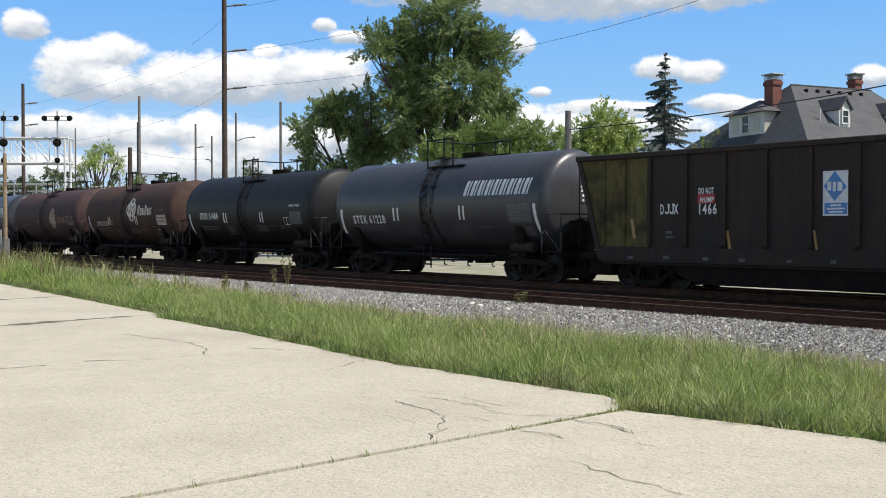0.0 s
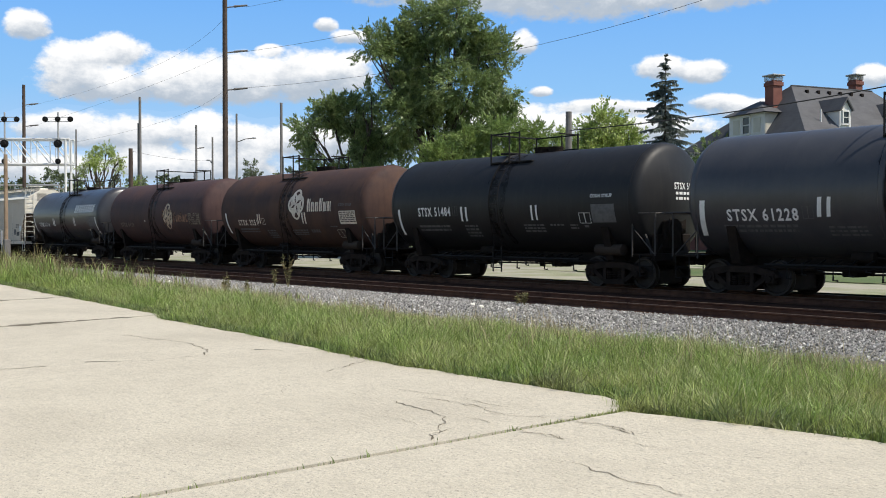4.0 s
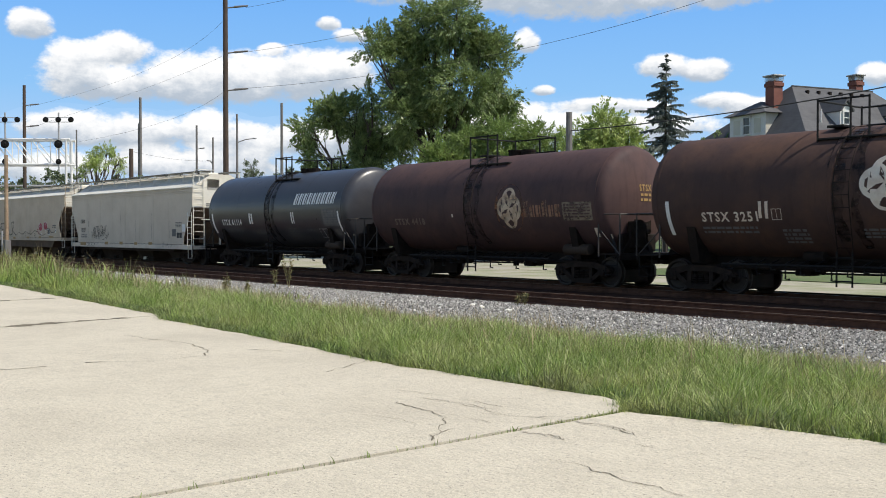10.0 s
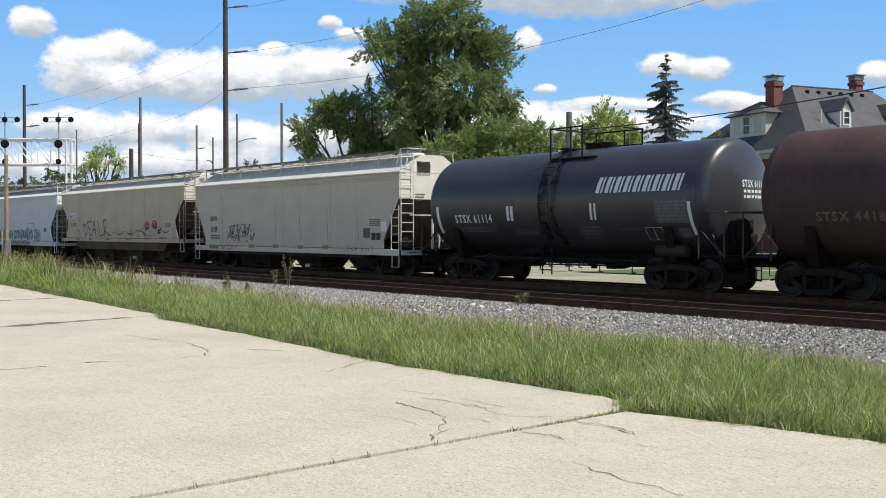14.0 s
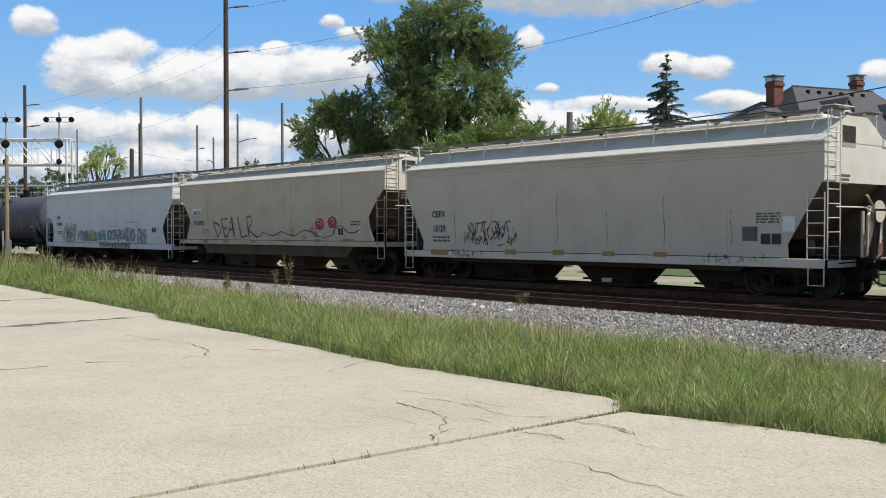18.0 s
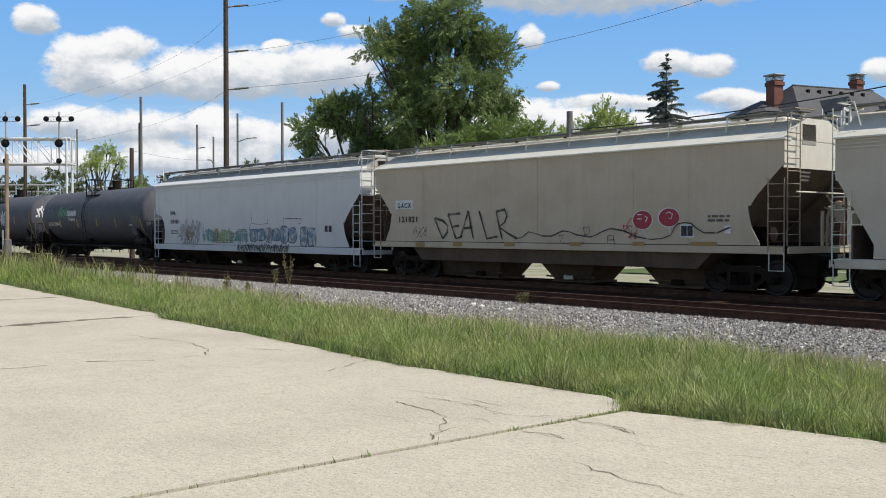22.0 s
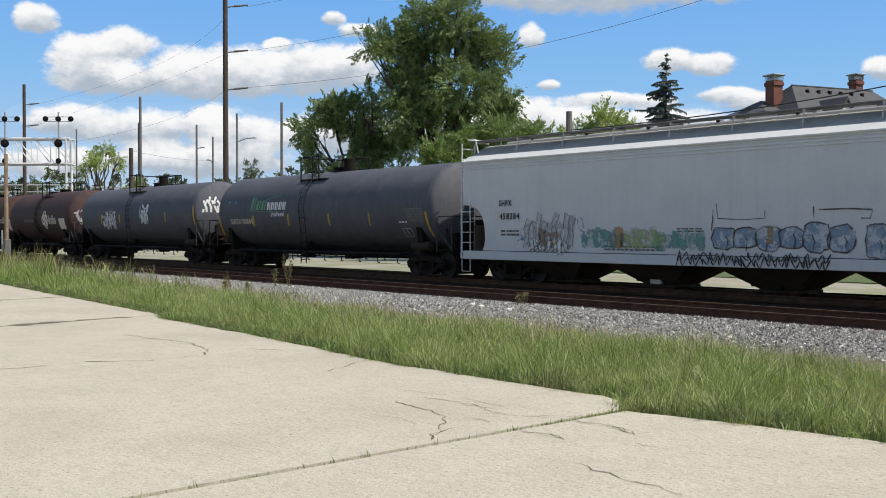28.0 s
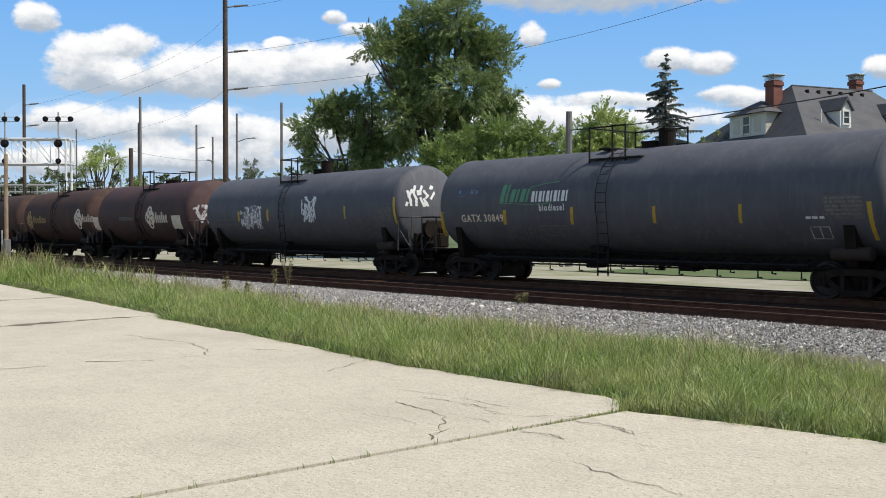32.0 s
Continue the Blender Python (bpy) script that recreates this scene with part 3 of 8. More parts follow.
jb = B()
box(jb, -69, 32, -60, 6.6, -0.14, -0.10)
part("joint_filler", jb, M["soil"], lot, "dirt-filled joints between slabs")


def crack(points, width, seed):
    """A jagged open crack: a dark dirt line a few millimetres proud of the slab."""
    r = random.Random(seed)
    pts = []
    for (x0, y0), (x1, y1) in zip(points, points[1:]):
        n = max(2, int(math.hypot(x1 - x0, y1 - y0) / 0.07))
        for k in range(n):
            t = k / n
            pts.append((x0 + (x1 - x0) * t + r.gauss(0, 0.016) + 0.05 * noise.noise((k * 0.4, seed * 5.0, x0)), y0 + (y1 - y0) * t + r.gauss(0, 0.016) + 0.05 * noise.noise((k * 0.4, seed * 9.0, y0))))
    pts.append(points[-1])
    vs, fs = [], []
    for k, (x, y) in enumerate(pts):
        a, b = pts[max(0, k - 1)], pts[min(len(pts) - 1, k + 1)]
        dx, dy = b[0] - a[0], b[1] - a[1]
        n = math.hypot(dx, dy) or 1
        w = width * 0.22 * (0.15 + max(0.0, 0.55 + 1.1 * noise.noise((k * 0.35, seed * 3.0, 0.5)))) * r.uniform(0.5, 1.0)
        vs += [(x - dy / n * w, y + dx / n * w, 0.004), (x + dy / n * w, y - dx / n * w, 0.004)]
    for k in range(len(pts) - 1):
        fs.append((2 * k, 2 * k + 1, 2 * k + 3, 2 * k + 2))
    return bulk("crack", vs, fs, M["crack"], lot)


for k_, (c_, w_) in enumerate((
        (((-9.77, 6.44), (-9.97, 6.81), (-10.25, 7.30)), 0.06), (((-7.62, 5.77), (-7.16, 5.72), (-6.70, 5.62), (-6.47, 5.42), (-6.22, 5.13), (-6.01, 4.90)), 0.035),
        (((-7.28, 6.18), (-6.88, 6.18), (-6.39, 6.07), (-6.14, 6.29), (-5.98, 6.56)), 0.025), (((-6.80, 5.71), (-6.53, 5.74), (-6.26, 5.74)), 0.025),
        (((-5.62, 5.77), (-5.42, 5.68)), 0.02), (((-5.71, 6.32), (-5.47, 6.40), (-5.21, 6.27)), 0.02),
        (((-5.02, 5.16), (-4.65, 5.15), (-4.20, 5.08), (-3.78, 5.04)), 0.022), (((-12.35, 4.60), (-12.14, 4.95), (-11.92, 5.29)), 0.11))):
    crack(c_, w_, k_)
for k_, (c_, w_) in enumerate((
        (((-15.17, 6.29), (-14.52, 6.31), (-13.73, 6.52), (-12.73, 6.40), (-12.03, 6.04)), 0.055), (((-11.94, 5.44), (-12.02, 5.78), (-12.02, 6.06)), 0.06),
        (((-8.66, 5.15), (-8.95, 5.37), (-9.10, 5.53)), 0.025), (((-12.45, 6.74), (-11.82, 7.07)), 0.06),
        (((-12.32, 3.61), (-12.24, 4.10)), 0.05), (((-4.06, 6.24), (-4.00, 6.30)), 0.02), (((-4.53, 6.12), (-4.36, 6.08)), 0.02))):
    crack(c_, w_, k_ + 20)
for k_, (c_, w_) in enumerate(((((-5.93, 6.34), (-5.61, 6.43), (-5.20, 6.28)), 0.022), (((-5.90, 5.65), (-5.67, 5.72), (-5.40, 5.72)), 0.020), (((-5.00, 6.01), (-4.68, 6.03), (-4.38, 6.09), (-4.23, 6.23), (-4.03, 6.34)), 0.014), (((-7.40, 6.40), (-7.04, 6.32), (-6.72, 6.38)), 0.020), (((-7.27, 5.14), (-6.93, 5.26), (-6.62, 5.23)), 0.018))):
    crack(c_, w_, k_ + 40)
for k_, (c_, w_) in enumerate((
        (((-6.63, 5.95), (-6.42, 6.11), (-6.08, 6.26)), 0.03),
        (((-5.98, 6.26), (-5.64, 6.36), (-5.37, 6.37), (-5.15, 6.25)), 0.04),
        (((-5.82, 5.64), (-5.61, 5.72), (-5.38, 5.7)), 0.03),
        (((-7.63, 6.1), (-7.18, 6.18), (-6.72, 6.19)), 0.03),
        (((-8.26, 6.18), (-7.96, 6.28), (-7.56, 6.34)), 0.02),
        (((-6.03, 4.92), (-6.23, 5.15), (-6.28, 5.36)), 0.03),
        (((-4.2, 5.07), (-4.01, 5.08), (-3.83, 5.06)), 0.04),
        (((-4.9, 6.02), (-4.69, 5.99)), 0.02),
        (((-8.4, 5.75), (-7.85, 5.67)), 0.02))):
    crack(c_, w_, k_ + 60)


for k_, (x_, y0_, y1_, w_) in enumerate(((-16.85, 2.4, 7.6, 0.75), (-23.44, 5.0, 8.5, 0.6))):
    j_ = dict(JOINTS)[x_]
    crack([(x_ + j_ * (y0_ + (y1_ - y0_) * q / 8), y0_ + (y1_ - y0_) * q / 8) for q in range(9)], w_, k_ + 80)


# ---- sky with clouds, far behind everything ----
FAR = 2400.0
cl_vs, cl_fs = [], []
for i in range(61):
    for j in range(13):
        a, z = radians(HEADING + 90 - 36 + i * 1.2), -60 + j * 75.0
        cl_vs.append((FAR * math.cos(a), FAR * math.sin(a), z))
for i in range(60):
    for j in range(12):
        q = i * 13 + j
        cl_fs.append((q, q + 13, q + 14, q + 1))


def cloud_material():
    """White heaps with grey bases: soft ellipses (turn to the right and height, in degrees), broken up by noise."""
    m = bpy.data.materials.new("cloud")
    m.use_nodes = True
    nt = m.node_tree
    N, Lk = nt.nodes, nt.links
    N.clear()

    def math_(op, a, b=None, c=None):
        n = N.new("ShaderNodeMath")
        n.operation = op
        for i, v in enumerate((a, b, c)):
            if v is None:
                continue
            if isinstance(v, (int, float)):
                n.inputs[i].default_value = v
            else:
                Lk.new(v, n.inputs[i])
        return n.outputs[0]

    co = N.new("ShaderNodeTexCoord")
    xyz = N.new("ShaderNodeSeparateXYZ")
    Lk.new(co.outputs["Object"], xyz.inputs[0])
    az = math_("ARCTAN2", xyz.outputs[0], xyz.outputs[1])
    az = math_("ADD", math_("MULTIPLY", az, 57.2958), HEADING)       # degrees right of the lens's heading
    el = math_("MULTIPLY", xyz.outputs[2], 57.2958 / FAR)
    uv = N.new("ShaderNodeCombineXYZ")
    Lk.new(az, uv.inputs[0]), Lk.new(el, uv.inputs[1])

    def fbm(scale, detail, sy=1.0, off=0.0):
        mp = N.new("ShaderNodeMapping")
        mp.inputs["Scale"].default_value, mp.inputs["Location"].default_value = (1, sy, 1), (off, off, 0)
        Lk.new(uv.outputs[0], mp.inputs[0])
        n = N.new("ShaderNodeTexNoise")
        n.inputs["Scale"].default_value, n.inputs["Detail"].default_value, n.inputs["Roughness"].default_value = scale, detail, 0.62
        Lk.new(mp.outputs[0], n.inputs["Vector"])
        return n.outputs[0]

    n1, n2 = fbm(0.64, 7.0, 1.4), fbm(0.26, 4.0, 2.2, 7.0)
    field, shade = None, None
    for x, y, rx, ry in CLOUDS_LEFT + CLOUDS_RIGHT + CLOUDS_HIGH:
        d = math_("ADD", math_("POWER", math_("MULTIPLY", math_("ADD", az, -x), 1 / rx), 2), math_("POWER", math_("MULTIPLY", math_("ADD", el, -y), 1 / ry), 2))
        v = math_("SUBTRACT", 1.0, d)
        v = math_("MAXIMUM", v, -1.5)
        low = math_("MULTIPLY", math_("ADD", el, -(y - ry * 0.55)), 1 / (ry * 0.9))
        field = v if field is None else math_("SMOOTH_MAX", field, v, 0.5)
        w = math_("MAXIMUM", math_("ADD", v, 0.3), 0.0001)
        lw = math_("MULTIPLY", low, w)
        shade = (lw, w) if shade is None else (math_("ADD", shade[0], lw), math_("ADD", shade[1], w))
    dens = math_("ADD", field, math_("MULTIPLY", math_("ADD", n1, -0.5), 1.9))
    mr = N.new("ShaderNodeMapRange")
    mr.interpolation_type = "SMOOTHSTEP"
    mr.inputs[1].default_value, mr.inputs[2].default_value = 0.0, 0.6
    Lk.new(dens, mr.inputs[0])
    haze = N.new("ShaderNodeMapRange")
    haze.inputs[1].default_value, haze.inputs[2].default_value, haze.inputs[3].default_value, haze.inputs[4].default_value = 0.4, 7.7, 0.55, 0.0
    Lk.new(el, haze.inputs[0])
    alpha = math_("MAXIMUM", mr.outputs[0], math_("MULTIPLY", haze.outputs[0], n2))
    lit = math_("DIVIDE", shade[0], shade[1])
    lit = math_("ADD", lit, math_("MULTIPLY", math_("ADD", n1, -0.5), 2.0))
    mx = N.new("ShaderNodeMix")
    mx.data_type = "RGBA"
    mx.inputs[6].default_value, mx.inputs[7].default_value = (0.45, 0.52, 0.61, 1), (1.0, 1.0, 1.0, 1)
    lr = N.new("ShaderNodeMapRange")
    lr.interpolation_type = "SMOOTHSTEP"
    lr.inputs[1].default_value, lr.inputs[2].default_value = -0.1, 1.1
    Lk.new(lit, lr.inputs[0]), Lk.new(lr.outputs[0], mx.inputs[0])
    sk = N.new("ShaderNodeValToRGB")
    sk.color_ramp.elements[0].position, sk.color_ramp.elements[0].color = 0.0, (0.52, 0.70, 0.90, 1)
    sk.color_ramp.elements[1].position, sk.color_ramp.elements[1].color = 1.0, (0.15, 0.41, 0.90, 1)
    mid = sk.color_ramp.elements.new(0.5)
    mid.color = (0.27, 0.54, 0.90, 1)
    up = N.new("ShaderNodeMapRange")
    up.inputs[1].default_value, up.inputs[2].default_value = 0.85, 14.5
    Lk.new(el, up.inputs[0]), Lk.new(up.outputs[0], sk.inputs[0])
    al = N.new("ShaderNodeMix")
    al.data_type = "RGBA"
    Lk.new(alpha, al.inputs[0]), Lk.new(sk.outputs[0], al.inputs[6]), Lk.new(mx.outputs[2], al.inputs[7])
    em = N.new("ShaderNodeEmission")
    em.inputs[1].default_value = 0.97
    Lk.new(al.outputs[2], em.inputs[0])
    out = N.new("ShaderNodeOutputMaterial")
    Lk.new(em.outputs[0], out.inputs[0])
    return m


CLOUDS_LEFT = [(-22.15, 10.66, 1.35, 0.89), (-19.94, 8.74, 2.02, 1.52), (-17.80, 9.61, 2.09, 1.08), (-17.95, 7.74, 4.17, 1.08), (-14.14, 8.25, 3.51, 1.62), (-11.41, 8.37, 3.31, 1.71), (-8.02, 8.66, 3.40, 1.62), (-5.51, 8.92, 1.88, 1.45), (-20.22, 5.41, 3.21, 1.11), (-16.79, 5.10, 3.11, 1.27), (-13.23, 5.36, 2.66, 1.27), (-11.11, 4.65, 2.11, 1.43), (-14.14, 3.51, 6.44, 1.11), (-21.33, 3.18, 3.15, 0.96)]
CLOUDS_RIGHT = [(-6.61, 11.46, 0.81, 0.50), (-9.63, 9.92, 0.97, 0.44), (-5.19, 10.79, 1.41, 0.50), (4.47, 10.49, 0.88, 0.83), (11.94, 9.00, 1.54, 0.85), (14.03, 8.66, 1.79, 0.77), (5.42, 7.75, 0.75, 0.35), (8.39, 6.90, 2.78, 0.50), (10.86, 6.68, 1.81, 0.44), (15.08, 6.99, 1.88, 0.50), (16.85, 6.60, 2.54, 0.57), (9.94, 5.61, 5.49, 0.96), (22.75, 8.01, 1.03, 0.76)]
CLOUDS_HIGH = [(0.50, 14.1, 8.26, 1.79), (4.94, 13.75, 5.56, 2.22), (9.32, 13.5, 5.81, 2.14), (14.50, 13.4, 5.56, 1.62), (-5.83, 5.06, 6.26, 1.27), (3.68, 5.71, 5.06, 1.59)]
clouds = tagged(bulk("backdrop", cl_vs, cl_fs, cloud_material()), "blue sky with white heaped clouds", "sky", "", "structure")


# ---- trees and other plants ----
def leaf_cloud(lobes, n, size, seed, gap=0.0, shape=(0.5, 1.0), droop=0.1, per=64, rise=0.3, reach=3.3, order=0.75):
    """Leaves in upswept or drooping sprays, the sprays set in the shells of ellipsoid lobes (x, y, z, rx, ry, rz), with gaps between; order: how far leaves follow their spray."""
    r = np.random.RandomState(seed)
    out, ways = [], []
    vol = np.array([a[3] * a[4] * a[5] for a in lobes]) ** 0.72
    for lobe, share in zip(lobes, vol / vol.sum()):
        c, rad = np.array(lobe[:3]), np.array(lobe[3:])
        m = max(6, int(n * share / per))
        d = r.normal(size=(m, 3))
        d /= np.linalg.norm(d, axis=1)[:, None]
        p = c + d * rad * (r.uniform(0.25, 1.0, m) ** 0.4 * r.uniform(0.82, 1.08, m))[:, None]
        keep = np.array([noise.noise(Vector(q) * 0.45 + Vector((seed, 0, 0))) + 0.5 * noise.noise(Vector(q) * 1.3) > gap for q in p])
        p, d = p[keep], d[keep]
        k = len(p)
        axis = d * [0.75, 0.75, 0.55] + [0, 0, rise] + r.normal(size=(k, 3)) * 0.3 + np.where(d[:, 2:] < -0.1, [[0, 0, -0.75]], [[0, 0, 0.0]])
        f = r.uniform(0.0, 1.0, (k, per, 1))
        run = (f * 1.7 - 0.6) * size * reach
        q = p[:, None] + axis[:, None] * run + r.normal(size=(k, per, 3)) * size * [0.95, 0.95, 0.7] * (1.15 - 0.95 * f)
        out.append(q.reshape(-1, 3)), ways.append(np.repeat(axis, per, 0))
    q, way = np.concatenate(out), np.concatenate(ways)
    m = len(q)
    s = size * r.uniform(0.5, 1.25, m)[:, None]
    a, t = r.uniform(0, 6.283, m), r.uniform(-1.0, 0.6, m) - droop
    u = np.stack([np.cos(a) * np.cos(t), np.sin(a) * np.cos(t), np.sin(t)], 1)
    u = u * (1.2 - order) + way * order
    u /= np.linalg.norm(u, axis=1)[:, None]
    w = np.cross(u, r.normal(size=(m, 3)))
    w = w / (np.linalg.norm(w, axis=1)[:, None] + 1e-6) * s * shape[0] * 0.5
    u = u * s * shape[1]
    v = np.stack([q, q + u * 0.45 + w, q + u, q + u * 0.45 - w], 1).reshape(-1, 3)
    k = np.arange(m) * 4
    return v.tolist(), np.stack([k, k + 1, k + 2, k + 3], 1).tolist()


def limb(bm, a, b, r0, r1, wob, rnd, seg=7, steps=4):
    a, b = Vector(a), Vector(b)
    last, lr = a, r0
    for k in range(1, steps + 1):
        t = k / steps
        p = a.lerp(b, t) + Vector((rnd.uniform(-wob, wob), rnd.uniform(-wob, wob), rnd.uniform(-wob, wob) * 0.5)) * (1 if k < steps else 0)
        rr = r0 + (r1 - r0) * t
        rod(bm, last, p, lr, seg, rr)
        last, lr = p, rr


def broadleaf(label, x, y, z0, lobes, leaves, size, leaf, seed, trunk=0.35, gap=-0.12, name="tree", shape=(0.5, 1.0), reach=3.3, order=0.75):
    """lobes: (dx, dy, height, rx, ry, rz) round the trunk's foot."""
    t = thing(name, label, "tree", pose(x, y, z0))
    rnd = random.Random(seed)
    bm = B()
    top = max(l[2] for l in lobes)
    fork = (rnd.uniform(-0.3, 0.3), rnd.uniform(-0.3, 0.3), top * 0.28)
    limb(bm, (0, 0, -0.3), fork, trunk * 1.2, trunk * 0.85, 0.08, rnd, 10)
    for l in lobes:
        e = (l[0], l[1], l[2] + l[5] * 0.3)
        limb(bm, fork, e, trunk * 0.5, 0.03, 0.25, rnd)
        for _ in range(4):
            q = Vector(fork).lerp(Vector(e), rnd.uniform(0.45, 0.95))
            limb(bm, q, (l[0] + rnd.uniform(-0.8, 0.8) * l[3], l[1] + rnd.uniform(-0.8, 0.8) * l[4], l[2] + rnd.uniform(-0.5, 0.9) * l[5]), 0.07, 0.015, 0.2, rnd, 5, 3)
    part("trunk", bm, M["bark"], t)
    vs, fs = leaf_cloud(lobes, leaves, size, seed, gap, shape, reach=reach, order=order)
    bulk("crown", vs, fs, leaf, t)
    return t


# right and away from the eye, to place crowns along the view
RT, AW = (0.641, 0.768), (-0.768, 0.641)


def lobes_at(rows, k):
    """rows: (right, height, half width, half height) -> lobes about a trunk, with some depth."""
    rnd = random.Random(k)
    out = []
    for a, h, w, v in rows:
        d = rnd.uniform(-0.8, 0.8) * w
        out.append((a * RT[0] + d * AW[0], a * RT[1] + d * AW[1], h, w, w, v))
    return out


BIG_TOP = [(-4.5, 14.4, 1.2, 1.3), (-2.9, 14.1, 1.9, 1.8), (-1.3, 15.8, 1.8, 1.9), (1.1, 16.2, 1.7, 2.0), (2.4, 14.9, 1.5, 1.5), (3.3, 13.4, 1.9, 2.1), (4.5, 11.9, 1.2, 2.0), (-1.4, 12.0, 2.3, 1.8), (1.4, 11.5, 2.2, 2.0), (-2.4, 9.6, 1.2, 1.6), (3.9, 9.6, 1.2, 1.4), (0.2, 9.0, 1.6, 1.6), (-1.6, 7.4, 1.4, 1.3), (1.7, 7.5, 1.5, 1.4), (-2.6, 11.6, 1.3, 1.2)]
BIG_LEFT = [(-2.2, 10.4, 1.2, 1.0), (-0.9, 10.2, 1.5, 1.2), (0.9, 10.9, 1.0, 1.0), (-3.3, 8.9, 1.2, 0.9), (-0.4, 8.2, 1.7, 1.3), (1.3, 7.2, 1.2, 1.2), (-1.9, 6.3, 1.7, 1.1), (0.8, 5.5, 1.7, 1.1), (-2.9, 7.2, 1.3, 0.9), (2.2, 8.6, 1.0, 1.1), (-2.3, 4.9, 1.6, 1.0)]
LOW_ROW = [(-3.1, 6.2, 1.5, 1.2), (-1.3, 7.1, 1.4, 1.2), (0.7, 7.7, 1.6, 1.2), (2.6, 7.4, 1.4, 1.2), (4.2, 6.8, 1.1, 1.1), (-2.1, 4.9, 1.8, 1.3), (0.5, 5.2, 1.9, 1.4), (2.8, 5.0, 1.7, 1.3)]
LONG = (0.42, 1.35)
broadleaf("tall spreading maple tree in full green leaf", -54.2, 45.0, -0.3, lobes_at(BIG_TOP, 1), 190000, 0.2, M["leaf"], 11, 0.45, -0.1, shape=LONG, reach=3.6)
broadleaf("green tree with drooping leafy branches", -59.2, 41.7, -0.3, lobes_at(BIG_LEFT, 2), 95000, 0.2, M["leaf"], 12, 0.32, -0.04, shape=LONG, reach=3.6)
broadleaf("row of low leafy yellow-green trees", -47.4, 43.6, -0.3, lobes_at(LOW_ROW, 3), 60000, 0.19, M["leaf_low"], 13, 0.22, -0.4, shape=LONG)
PALE = [(-2.2, 10.3, 1.5, 1.3), (0.2, 11.2, 1.8, 1.5), (2.6, 10.2, 1.5, 1.3), (-0.4, 8.6, 2.2, 1.6), (1.5, 7.6, 2.1, 1.4), (-1.8, 7.2, 1.7, 1.4)]
broadleaf("pale yellow-green leafy tree", -62.6, 70.9, -0.3, lobes_at(PALE, 4), 40000, 0.26, M["leaf_pale"], 14, 0.25, -0.25)
SMALL = [(-1.3, 9.0, 0.7, 0.6), (-0.6, 10.1, 0.8, 0.5), (0.5, 10.3, 0.9, 0.5), (1.5, 9.4, 0.7, 0.6), (-1.9, 7.9, 0.5, 0.5), (1.9, 8.2, 0.5, 0.5), (0.2, 8.8, 1.0, 0.6)]
broadleaf("thin airy young tree with bare twigs showing", -103.4, 40.3, -0.3, lobes_at(SMALL, 5), 11000, 0.14, M["leaf_pale"], 15, 0.18, -0.25)
BUSHY = [(0.0, 6.6, 0.9, 0.8), (0.7, 5.6, 1.0, 0.9), (-0.5, 5.0, 0.9, 0.9)]
broadleaf("small yellow-green bushy tree", -101.2, 42.9, -0.3, lobes_at(BUSHY, 8), 6000, 0.14, M["leaf_low"], 18, 0.15, -0.3)
SHRUB = [(-1.2, 9.0, 1.4, 1.2), (0.7, 9.6, 1.2, 1.1), (2.0, 8.8, 1.2, 1.1), (0, 7.6, 2.4, 1.6), (-3.0, 7.4, 1.6, 1.5)]
broadleaf("dense dark green leafy tree beside the house", -57.0, 82.1, -0.3, lobes_at(SHRUB, 6), 14000, 0.3, M["leaf"], 16, 0.25, -0.3)
CEDAR = [(-0.3, 9.2, 0.8, 0.8), (-0.1, 8.2, 1.1, 0.9), (-0.6, 7.4, 1.1, 0.9), (0.2, 6.2, 1.3, 1.2), (2.2, 7.4, 0.9, 0.8), (2.0, 6.2, 1.2, 1.0)]
broadleaf("small dark bushy tree", -102.3, 57.5, -0.3, lobes_at(CEDAR, 7), 14000, 0.14, M["leaf_far"], 17, 0.2, -0.5, reach=2.2)


def spruce(x, y, z0, h, r, seed):
    t = thing("spruce_tree", "tall dark spruce tree with sparse ragged branches", "tree", pose(x, y, z0))
    rnd = random.Random(seed)
    part("trunk", rod(B(), (0, 0, -0.3), (0, 0, h), 0.24, 8, 0.02), M["bark"], t)
    vs, fs = [], []
    bb = B()
    z = h - 0.25
    while z > h * 0.25:
        q = (h - z) / h
        for k in range(rnd.randint(4, 6)):
            a = rnd.uniform(0, 6.283)
            ln = r * (0.025 + 1.12 * q) * rnd.uniform(0.35, 1.15)
            d = Vector((math.cos(a), math.sin(a), 0.25 - 0.75 * rnd.random() - 0.25 * q))
            p0 = Vector((0, 0, z))
            rod(bb, p0, p0 + d * ln, 0.03, 4, 0.008)
            m = max(5, int(ln * 18))
            for i in range(m):
                f = (i + 0.5) / m
                p = p0 + d * ln * f + Vector((0, 0, 0.12 * math.sin(f * 3)))
                for s in (-1, 1):
                    sd = Vector((-d.y, d.x, 0)).normalized() * s
                    tip = p + (sd * rnd.uniform(0.05, 0.4) + d * rnd.uniform(-0.05, 0.3) + Vector((0, 0, -rnd.uniform(0.0, 0.55)))) * (1.15 - 0.7 * f) * min(1.0, 0.35 + 3.6 * q)
                    w = d * 0.1
                    j = len(vs)
                    vs.extend((tuple(p - w), tuple(p + w), tuple(tip)))
                    fs.append((j, j + 1, j + 2))
        z -= rnd.uniform(0.2, 0.46)
    tagged(part("branches", bb, M["bark"], t), kind="stuff")
    bulk("crown", vs, fs, M["needle"], t)


spruce(-55.1, 70.9, -0.3, 17.2, 6.2, 4)

